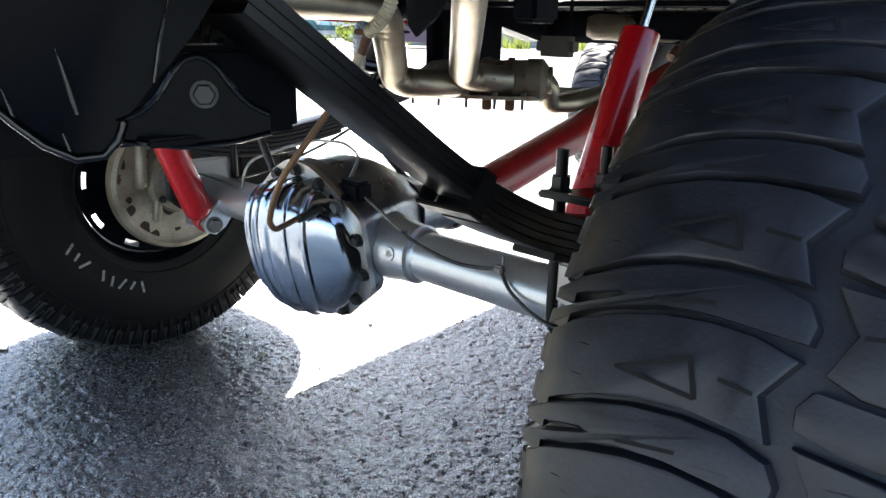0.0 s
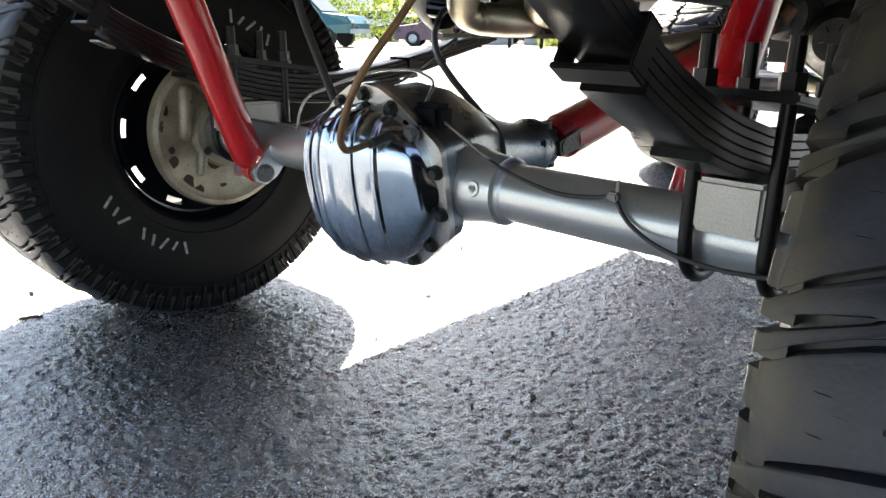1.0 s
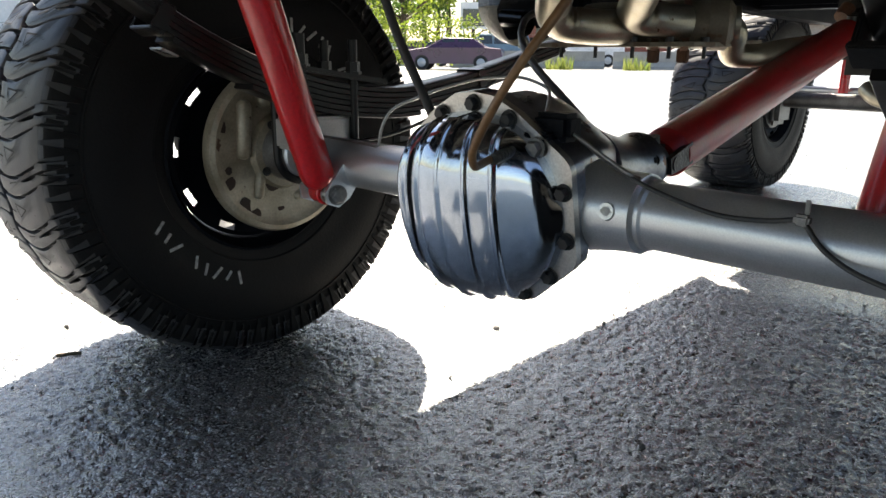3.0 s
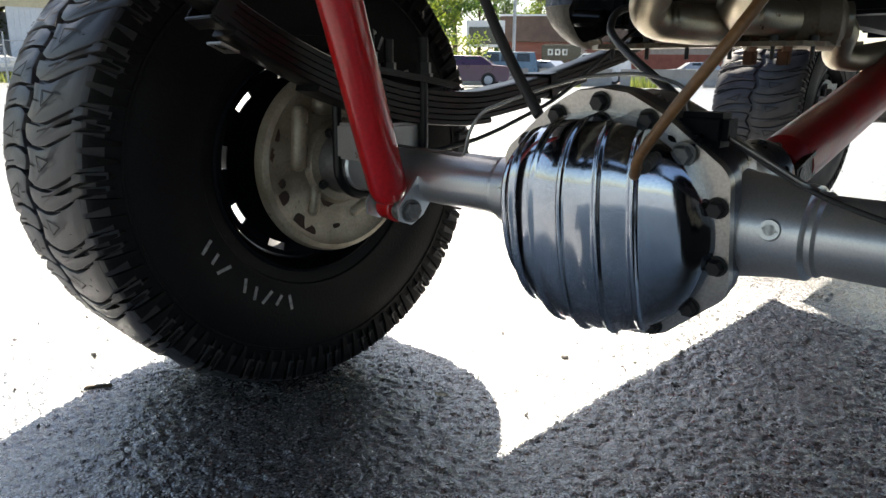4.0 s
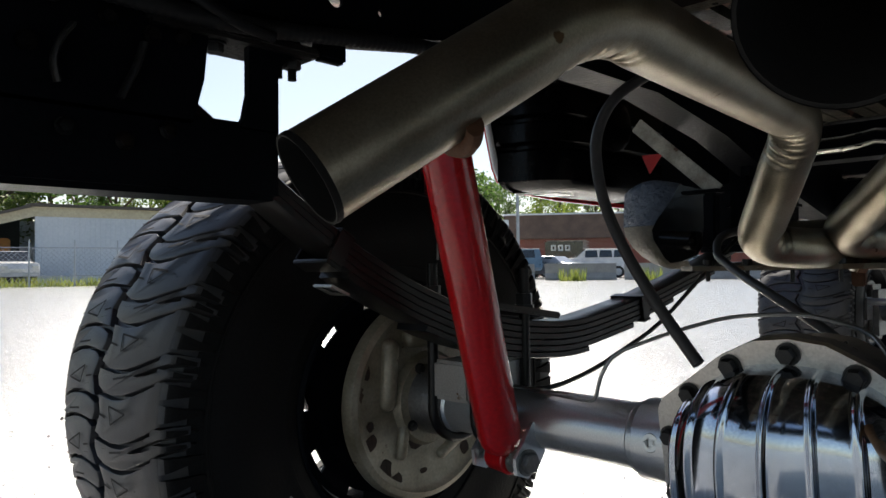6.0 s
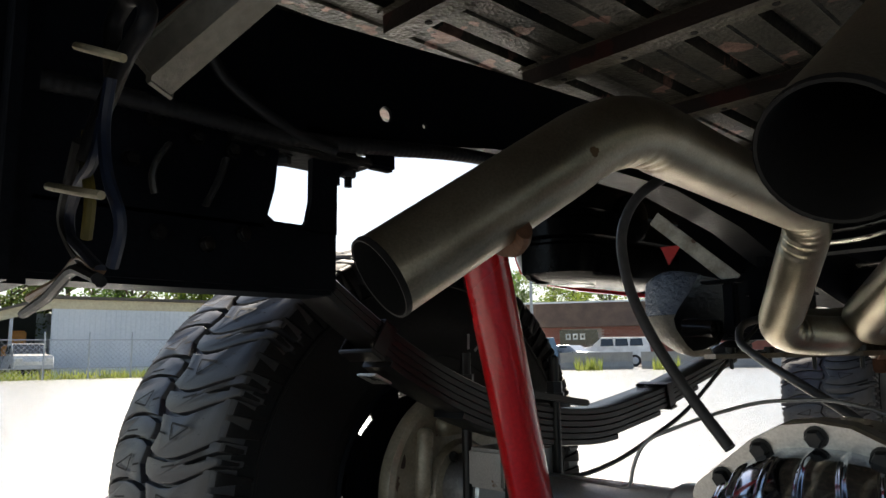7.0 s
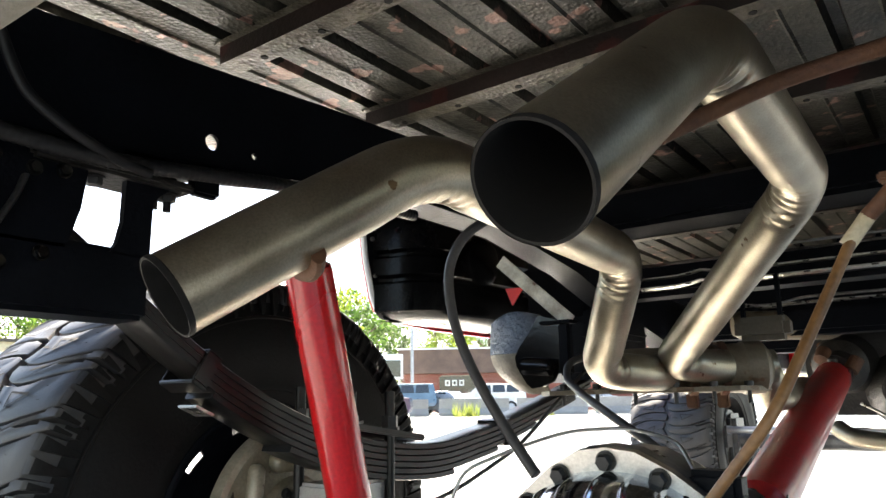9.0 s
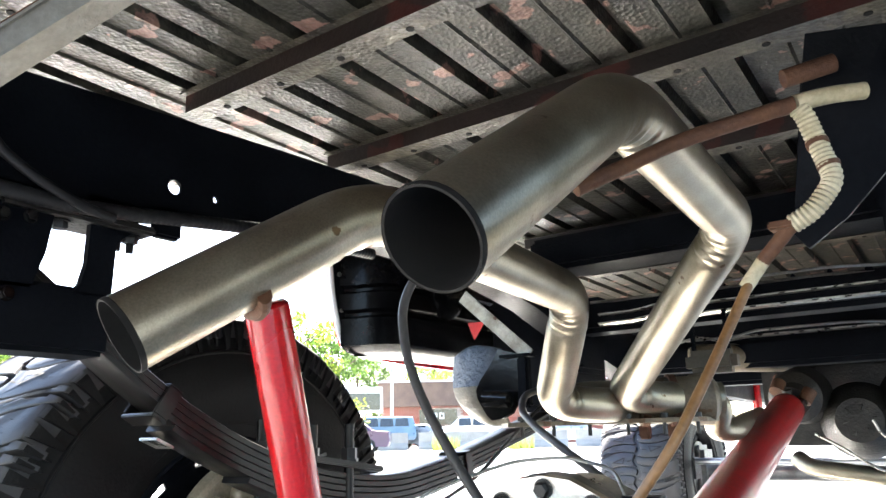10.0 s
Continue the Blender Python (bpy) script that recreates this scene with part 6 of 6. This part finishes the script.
def tree(h, seed, mat, label):
    rng = random.Random(seed)
    t = thing("tree", label, "tree", group="trees behind the lot")
    bm = bmesh.new()
    top = Vector((rng.uniform(-0.5, 0.5), rng.uniform(-0.5, 0.5), h * 0.72))
    sweep(bm, [(0, 0, -0.1), (0.05, 0.03, h * 0.25), top * 0.7, top], [h * 0.026, h * 0.02, h * 0.012, h * 0.004], 10)
    tips = []
    for k in range(9):
        z = h * rng.uniform(0.22, 0.62)
        a = rng.uniform(0, 6.283)
        L = h * rng.uniform(0.16, 0.30)
        e = Vector((L * math.cos(a), L * math.sin(a), z + L * rng.uniform(0.3, 0.9)))
        sweep(bm, [top * (z / top.z), (top * (z / top.z) + e) / 2 + Vector((0, 0, 0.1)), e], [h * 0.010, h * 0.006, h * 0.002], 7)
        tips.append(e)
    part("trunk", bm, BARK, t)
    bm = bmesh.new()
    for e in tips + [top, top * 0.92 + Vector((h * 0.08, 0, 0)), top * 1.12]:
        for _ in range(4):
            c = e + Vector((rng.gauss(0, h * 0.055), rng.gauss(0, h * 0.055), rng.gauss(0, h * 0.05)))
            leaves(bm, c, h * rng.uniform(0.05, 0.10), 60, h * 0.030, rng)
    part("crown", bm, mat, t, smooth=False)
    return t


T1 = tree(13, 3, LEAF, "tall broadleaf tree in full summer leaf")
T2 = tree(11, 8, LEAF_LIGHT, "sunlit yellow-green broadleaf tree")
T1.matrix_basis = Matrix.Translation(spot(44, 70))
T2.matrix_basis = Matrix.Translation(spot(47.5, 52))
rng = random.Random(5)
for k in range(34):
    az = 98 - k * 2.15 + rng.uniform(-0.8, 0.8)
    d = rng.uniform(70, 84) if az < 60 else rng.uniform(60, 72)
    src = T1 if rng.random() < 0.75 else T2
    sc = rng.uniform(0.75, 1.12) * (0.8 if 48 < az < 57 else 1.0)
    c = copy_thing(src, Matrix.Translation(spot(az, d)) @ Matrix.Rotation(rng.uniform(0, 6.28), 4, 'Z'))
    c.scale = (sc, sc, sc)


def hedge(a0, a1, d, h, seed, mat, label):
    rng = random.Random(seed)
    bm = bmesh.new()
    n = int(abs(a1 - a0) * d * 0.0175 / 0.55) + 1
    for k in range(n + 1):
        p = spot(a0 + (a1 - a0) * k / n, d + rng.uniform(-0.3, 0.3))
        hh = h * rng.uniform(0.75, 1.1)
        for z in (0.25, 0.6, 0.9):
            leaves(bm, p + Vector((0, 0, hh * z)), 0.6, 80, 0.16, rng, 0.7)
    return tagged(part("hedge", bm, mat, smooth=False), label, "hedge", kind="stuff")


hedge(52, 42, 36, 2.4, 11, LEAF_LIGHT, "bright yellow-green hedge along the lot's edge")
hedge(66, 52, 40, 2.2, 12, LEAF, "dark green hedge along the lot's edge")


def weeds(a0, a1, d, n, h, seed):
    rng = random.Random(seed)
    bm = bmesh.new()
    for _ in range(n):
        p = spot(rng.uniform(a1, a0), d + rng.uniform(-0.6, 0.6))
        a = rng.uniform(0, 6.283)
        w = Vector((math.cos(a), math.sin(a), 0)) * 0.035
        top = p + Vector((rng.gauss(0, 0.12), rng.gauss(0, 0.12), h * rng.uniform(0.3, 1.1)))
        bm.faces.new([bm.verts.new(q) for q in (p - w, p + w, top)])
    return tagged(part("weeds", bm, WEED, smooth=False), "tall sunlit weeds along the fence", "weeds", kind="stuff")


weeds(95, 62, 41.2, 2600, 0.55, 21)
weeds(36.2, 34.2, 37.4, 160, 0.75, 22)
weeds(30.4, 28.4, 37.4, 160, 0.7, 23)


def oriented(az, d, turn):
    """A pose at a spot whose +x runs to the right as seen from the truck, turned by degrees."""
    return Matrix.Translation(spot(az, d)) @ Matrix.Rotation(radians(az + turn), 4, 'Z')


# warehouse: the wall that faces the lot, a tan eave band, and an open bay at its end
wh = thing("warehouse", "white sheet-metal warehouse with an open bay", "building")
wh.matrix_basis = oriented(75.3, 50, 6)
bm = bmesh.new()
box(bm, 0, 26, 0, 0.2, 0, 4.6)
box(bm, 0, 26, 12, 12.2, 0, 4.6)
box(bm, 25.8, 26, 0.2, 12, 0, 4.6)
part("wall", bm, WALLWHITE, wh, smooth=False)
for k in range(86):
    bm = bmesh.new()
    box(bm, 0.05 + k * 0.30, 0.10 + k * 0.30, -0.03, 0.0, 0.05, 4.15)
    part("wall_rib", bm, WALLWHITE, wh, smooth=False)
bm = bmesh.new()
box(bm, 0, 26.1, -0.06, 0.0, 4.15, 4.75)
part("eave_band", bm, TANBAND, wh, smooth=False)
bm = bmesh.new()
flat_plate(bm, [(-0.3, -0.35, 4.75), (26.3, -0.35, 4.75), (26.3, 6, 4.95), (-0.3, 6, 4.95)], (0, 0, 0.18))
flat_plate(bm, [(-0.3, 12.4, 4.75), (26.3, 12.4, 4.75), (26.3, 6, 4.95), (-0.3, 6, 4.95)], (0, 0, 0.18))
part("roof", bm, DARKROOF, wh, smooth=False)
# lean-to at the end: a roof that slopes away from the wall, with an open front
drop = lambda x: 4.75 + x * 0.30
bm = bmesh.new()
flat_plate(bm, [(-9, -0.06, drop(-9) - 0.55), (0, -0.06, drop(0) - 0.60), (0, -0.06, drop(0)), (-9, -0.06, drop(-9))], (0, 0.06, 0))
part("fascia", bm, TANBAND, wh, smooth=False)
bm = bmesh.new()
flat_plate(bm, [(-9.3, -0.35, drop(-9.3)), (0, -0.35, drop(0)), (0, 9.2, drop(0)), (-9.3, 9.2, drop(-9.3))], (0, 0, 0.16))
part("lean_to_roof", bm, DARKROOF, wh, smooth=False)
bm = bmesh.new()
flat_plate(bm, [(-9, 9, 0), (0, 9, 0), (0, 9, drop(0)), (-9, 9, drop(-9))], (0, 0.2, 0))
box(bm, -9, -8.8, 2, 9, 0, 2.0)
part("bay_wall", bm, SHED, wh, smooth=False)
for x in (-8.8, -6.6, -4.4, -2.2):
    bm = bmesh.new()
    box(bm, x, x + 0.18, 0.05, 0.25, 0, drop(x) - 0.05)
    part("post", bm, GALV, wh, smooth=False)

# chain-link fence along the lot's edge
fence = thing("chain_link_fence", "galvanised chain-link fence with barbed arms", "fence")
f0, f1 = spot(95, 42), spot(62, 42)
fence_len = (f1 - f0).length
for k in range(13):
    p = f0 + (f1 - f0) * k / 12
    bm = bmesh.new()
    sweep(bm, [p, p + Vector((0, 0, 2.0)), p + Vector((0, 0, 2.35))], [0.045, 0.045, 0.03], 8)
    part("post", bm, GALV, fence)
for z in (0.55, 1.95):
    bm = bmesh.new()
    sweep(bm, [f0 + Vector((0, 0, z)), f1 + Vector((0, 0, z))], 0.028, 6)
    part("rail", bm, GALV, fence)
bm = bmesh.new()
u = (f1 - f0).normalized()
for k in range(int(fence_len / 0.24)):
    for sgn in (1, -1):
        a = f0 + u * (k * 0.24 + (0 if sgn > 0 else 1.9))
        b = a + u * sgn * 1.9 + Vector((0, 0, 1.93))
        sweep(bm, [a + Vector((0, 0, 0.02)), b], 0.006, 3, caps=False)
tagged(part("wire_mesh", bm, GALV, fence), kind="stuff")

# brick building with a brown shingled mansard
bb = thing("brick_building", "low red-brick shop with a brown shingled mansard roof", "building")
bb.matrix_basis = oriented(40.2, 62, -4)
bm = bmesh.new()
box(bm, 0, 26, 0, 12, 0, 3.3)
part("wall", bm, MORTAR, bb, smooth=False)
brick_me = None
for row in range(9):
    for k in range(28):
        if 3.2 < k * 0.42 < 6.4 and 0.9 < row * 0.11 + 2.2 < 2.95:
            continue
        bm = bmesh.new()
        if brick_me is None:
            box(bm, 0, 0.40, -0.02, 0.0, 0, 0.095)
            ob = part("brick", bm, BRICKM, bb, smooth=False)
            brick_me = ob.data
        else:
            bm.free()
            ob = new("brick", brick_me)
            ob.parent = bb
        ob.location = (k * 0.42 + (0.21 if row % 2 else 0), 0, 2.22 + row * 0.115)
bm = bmesh.new()
box(bm, 0.0, 26, -0.025, 0.0, 0, 2.2)
part("lower_wall", bm, BRICKM, bb, smooth=False)
bm = bmesh.new()
flat_plate(bm, [(-0.5, -0.6, 3.2), (26.5, -0.6, 3.2), (26.3, -0.1, 5.2), (-0.3, -0.1, 5.2)], (0, 0.15, 0))
flat_plate(bm, [(-0.5, -0.6, 3.2), (-0.5, 12.6, 3.2), (-0.3, 12.1, 5.2), (-0.3, -0.1, 5.2)], (0.15, 0, 0))
box(bm, -0.5, 26.5, -0.6, 12, 3.15, 3.2)
part("mansard", bm, SHINGLE, bb, smooth=False)
bm = bmesh.new()
box(bm, -0.42, 26.4, -0.22, 12.2, 5.2, 5.34)
part("coping", bm, WALLWHITE, bb, smooth=False)
bm = bmesh.new()
box(bm, 3.2, 6.4, -0.05, -0.027, 0.9, 2.9)
part("window", bm, GLASS, bb, smooth=False)
for k in range(3):
    bm = bmesh.new()
    box(bm, 3.7 + k * 0.6, 3.7 + k * 0.6 + 0.42, -0.07, -0.052, 2.1, 2.6)
    box(bm, 3.82 + k * 0.6, 3.82 + k * 0.6 + 0.18, -0.075, -0.07, 2.22, 2.48, mi=1)
    part("sign_bar", bm, [WHITECAR, GLASS], bb, "white bar of window lettering", smooth=False)

# sign board, lamp post
sg = thing("sign_board", "white roadside sign board with a dark panel", "sign")
sg.matrix_basis = oriented(41.6, 58, 0)
bm = bmesh.new()
box(bm, -1.5, 1.5, 0, 0.2, 2.6, 4.6, 0.03)
part("board", bm, WALLWHITE, sg)
bm = bmesh.new()
box(bm, -1.3, 1.3, -0.03, 0.0, 2.8, 4.1)
part("panel", bm, GLASS, sg)
for x in (-1.2, 1.2):
    bm = bmesh.new()
    box(bm, x - 0.08, x + 0.08, 0.02, 0.18, 0, 2.6)
    part("post", bm, GALV, sg)
lp = thing("utility_pole", "grey utility pole beside the sign board", "pole")
lp.matrix_basis = oriented(39.4, 56, 0)
bm = bmesh.new()
sweep(bm, [(0, 0, 0), (0, 0, 13)], [0.14, 0.10], 12)
part("shaft", bm, GALV, lp)

# concrete barriers
BAR = thing("concrete_barrier", "weathered grey concrete barrier", "barrier", group="barriers at the lot's edge")
bm = bmesh.new()
prof = [(-0.30, 0), (0.30, 0), (0.28, 0.15), (0.12, 0.40), (0.10, 0.90), (-0.10, 0.90), (-0.12, 0.40), (-0.28, 0.15)]
a, b = ([bm.verts.new((x, y, z)) for y, z in prof] for x in (-1.9, 1.9))
for k in range(8):
    bm.faces.new((a[k], a[(k + 1) % 8], b[(k + 1) % 8], b[k]))
bm.faces.new(a)
bm.faces.new(b[::-1])
part("block", bm, CONCRETE, BAR, smooth=False)
BAR.matrix_basis = oriented(41.0, 39, 2)
for az, dd, tn in ((34.6, 39.5, -1), (28.5, 40, 2), (22.5, 40.5, 0)):
    copy_thing(BAR, oriented(az, dd, tn))


def car(label, paint, kind, category="car"):
    """A parked vehicle along x; its front is at +x."""
    c = thing("parked_" + category, label, category)
    L, Wd = (4.6, 1.75) if kind == "sedan" else (4.8, 1.85) if kind == "suv" else (5.4, 1.9)
    lift = 0.0 if kind == "sedan" else 0.12
    h = {"sedan": [(-2.3, .55), (-2.25, .95), (-1.5, 1.02), (-0.95, 1.40), (0.35, 1.42), (1.15, 1.0), (2.15, .86), (2.3, .6), (2.25, .3), (-2.2, .3)],
         "suv": [(-2.4, .6), (-2.38, 1.15), (-2.2, 1.75), (0.6, 1.78), (1.25, 1.2), (2.3, 1.08), (2.4, .7), (2.35, .4), (-2.3, .4)],
         "truck": [(-2.7, .7), (-2.7, 1.15), (-0.7, 1.15), (-0.6, 1.78), (0.7, 1.80), (1.35, 1.22), (2.5, 1.10), (2.7, .8), (2.65, .45), (-2.6, .45)]}[kind]
    bm = bmesh.new()
    rows = []
    for f in (-1.0, -0.96, 0.96, 1.0):
        rows.append([bm.verts.new((x * (0.985 if abs(f) == 1 else 1), f * (Wd / 2) * (1.0 if z < 1.12 else 0.84), (z - 0.02 if abs(f) == 1 else z) + lift)) for x, z in h])
    n = len(h)
    for p, q in zip(rows, rows[1:]):
        for k in range(n):
            bm.faces.new((p[k], p[(k + 1) % n], q[(k + 1) % n], q[k]))
    bm.faces.new(rows[0])
    bm.faces.new(rows[-1][::-1])
    part("body", bm, paint, c, smooth=False)
    top = {"sedan": (-0.9, 0.5, 1.05, 1.36), "suv": (-2.0, 0.75, 1.2, 1.66), "truck": (-0.5, 0.8, 1.24, 1.68)}[kind]
    for s in (-1, 1):
        for k in range(3 if kind == "suv" else 2):
            w = (top[1] - top[0]) / (3 if kind == "suv" else 2)
            bm = bmesh.new()
            x0 = top[0] + k * w + 0.05
            y = s * (Wd / 2 * 0.845 + 0.012)
            flat_plate(bm, [(x0, s * (Wd / 2 * 0.93 + 0.012), top[2] + lift), (x0 + w - 0.08, s * (Wd / 2 * 0.93 + 0.012), top[2] + lift), (x0 + w - 0.14, y, top[3] + lift), (x0 + 0.05, y, top[3] + lift)], (0, s * 0.01, 0))
            part("side_window", bm, GLASS, c, smooth=False)
    xs = {"sedan": ((0.42, 1.40), (1.12, 1.03)), "suv": ((0.64, 1.74), (1.22, 1.24)), "truck": ((0.74, 1.76), (1.32, 1.26))}[kind]
    bm = bmesh.new()
    flat_plate(bm, [(xs[0][0] + 0.03, s * Wd * 0.39, xs[0][1] + lift) if i < 2 else (xs[1][0] + 0.03, s * Wd * 0.43, xs[1][1] + lift) for i, s in enumerate((-1, 1, 1, -1))], (0.012, 0, 0.012))
    part("windscreen", bm, GLASS, c, smooth=False)
    r = 0.33 if kind == "sedan" else 0.38
    for x in (-L * 0.29, L * 0.30):
        for s in (-1, 1):
            bm = bmesh.new()
            sweep(bm, [(x, s * (Wd / 2 - 0.2), r), (x, s * (Wd / 2 + 0.015), r)], r, 20)
            w = part("wheel", bm, CAR_TYRE, c)
            bm = bmesh.new()
            sweep(bm, [(x, s * (Wd / 2 + 0.012), r), (x, s * (Wd / 2 + 0.03), r)], [r * 0.62, r * 0.5], 14)
            part("rim", bm, GALV, w)
    for s in (-1, 1):
        bm = bmesh.new()
        box(bm, L / 2 - 0.10, L / 2 + 0.012, *sorted((s * Wd * 0.30, s * Wd * 0.46)), 0.68 + lift * 2, 0.84 + lift * 2, 0.02)
        part("headlamp", bm, LAMP, c)
    bm = bmesh.new()
    box(bm, L / 2 - 0.1, L / 2 + 0.05, -Wd * 0.48, Wd * 0.48, 0.42 + lift, 0.60 + lift, 0.03)
    part("bumper", bm, GALV if kind == "truck" else paint, c)
    return c


car("teal pickup truck parked at the lot's edge", TEAL, "truck", "pickup").matrix_basis = oriented(54.5, 31, -28)
car("plum-coloured sedan parked by the hedge", PURPLE, "sedan").matrix_basis = oriented(43.4, 34, 172)
car("plum-coloured sedan behind the barriers", PURPLE, "sedan").matrix_basis = oriented(46.2, 43, 175)
car("blue-grey car behind the barriers", BLUECAR, "suv").matrix_basis = oriented(40.6, 45, 178)
car("silver sedan behind the barriers", SILVERCAR, "sedan").matrix_basis = oriented(37.2, 46, 150)
car("white sedan behind the barriers", WHITECAR, "sedan").matrix_basis = oriented(38.4, 52, 160)
car("white sport utility car behind the barriers", WHITECAR, "suv").matrix_basis = oriented(33.4, 48, 184)
car("silver sedan parked on the lot's far side", SILVERCAR, "sedan").matrix_basis = oriented(25.3, 50, 10)
car("white pickup truck in front of the open bay", WHITECAR, "truck", "pickup").matrix_basis = oriented(76.8, 47, -80)
car("white van parked at the lot's edge", WHITECAR, "suv", "van").matrix_basis = oriented(50.2, 48, 175)
mc = thing("work_machine", "orange work machine standing in the bay", "machine")
mc.matrix_basis = oriented(77.3, 53, 0)
bm = bmesh.new()
box(bm, -0.8, 0.8, -0.8, 0.8, 0.5, 2.0, 0.1)
box(bm, -0.5, 0.5, -0.5, 0.5, 2.0, 2.9, 0.1)
part("body", bm, ORANGE, mc)
bm = bmesh.new()
box(bm, -1.0, 1.0, -0.9, 0.9, 0.0, 0.5, 0.1)
part("track", bm, CAR_TYRE, mc)

# loose stones on the asphalt ----------------------------------------------------
STONE = material("dark_stone", (0.10, 0.095, 0.09), 0.8, 0, (0.05, 0.048, 0.046), 30, 200, 0.2)
rng = random.Random(9)
bm = bmesh.new()
for _ in range(1500):
    near = rng.random() < 0.35
    x = rng.uniform(-1.8, 0.9) if near else rng.uniform(-6, 0.3)
    y = rng.uniform(-0.6, 1.9) if near else rng.uniform(-0.8, 7)
    r = rng.uniform(0.0012, 0.0042) * (1.8 if rng.random() < 0.06 else 1) * (1 if near else 1.7)
    m = Matrix.Translation((x, y, r * 0.35)) @ Euler((rng.uniform(0, 6), rng.uniform(0, 6), rng.uniform(0, 6))).to_matrix().to_4x4() @ Matrix.Diagonal((r * rng.uniform(0.8, 1.7), r, r * rng.uniform(0.5, 0.9), 1))
    v = [bm.verts.new(m @ Vector(p)) for p in ((1, 0, 0), (-1, 0, 0), (0, 1, 0), (0, -1, 0), (0, 0, 1), (0, 0, -1))]
    for a, b, c in ((0, 2, 4), (2, 1, 4), (1, 3, 4), (3, 0, 4), (2, 0, 5), (1, 2, 5), (3, 1, 5), (0, 3, 5)):
        bm.faces.new((v[a], v[b], v[c]))
tagged(part("grit", bm, STONE, smooth=False), "loose grit and small stones on the asphalt", "grit", kind="stuff")


def pebble(x, y, r, seed, label="small loose stone on the asphalt"):
    rng = random.Random(seed)
    bm = bmesh.new()
    bmesh.ops.create_icosphere(bm, subdivisions=2, radius=r)
    k = [rng.uniform(0.7, 1.25) for _ in range(3)]
    for v in bm.verts:
        v.co = Vector((v.co.x * k[0], v.co.y * k[1], v.co.z * 0.7 * k[2])) * (1 + 0.18 * noise.noise(v.co * 90 + Vector((seed, 0, 0))))
    ob = part("stone", bm, STONE)
    ob.location = (x, y, r * 0.5)
    return tagged(ob, label, "stone", group="loose stones")


for k, (x, y, r) in enumerate(((-0.436, 0.52, 0.009), (0.149, 0.259, 0.007), (-0.456, -0.34, 0.008), (-0.82, 0.674, 0.006), (-0.30, 0.62, 0.005), (-0.70, 0.95, 0.006), (0.25, 0.75, 0.006), (-1.25, -0.30, 0.009), (-1.5, 0.0, 0.008), (-1.4, -0.15, 0.007))):
    pebble(x, y, r, k)
bm = bmesh.new()
box(bm, -0.028, 0.028, -0.005, 0.005, 0, 0.007, 0.002)
st = tagged(part("wood_chip", bm, BARK), "dark wood chip lying on the asphalt", "wood chip")
st.matrix_basis = pose(-1.056, -0.359, 0.0, 0, 0, 62)
bm = bmesh.new()
flat_plate(bm, [(0.013 * math.cos(a) * (1.3 if k % 2 else 0.8), 0.010 * math.sin(a), 0.002 + 0.002 * (k % 2)) for k, a in enumerate(2 * math.pi * j / 10 for j in range(10))], (0, 0, 0.001))
lf = tagged(part("dry_leaf", bm, IVORY, smooth=False), "dry tan leaf lying on the asphalt", "leaf")
lf.matrix_basis = pose(-0.50, 0.155, 0.002, 3, 2, 30)
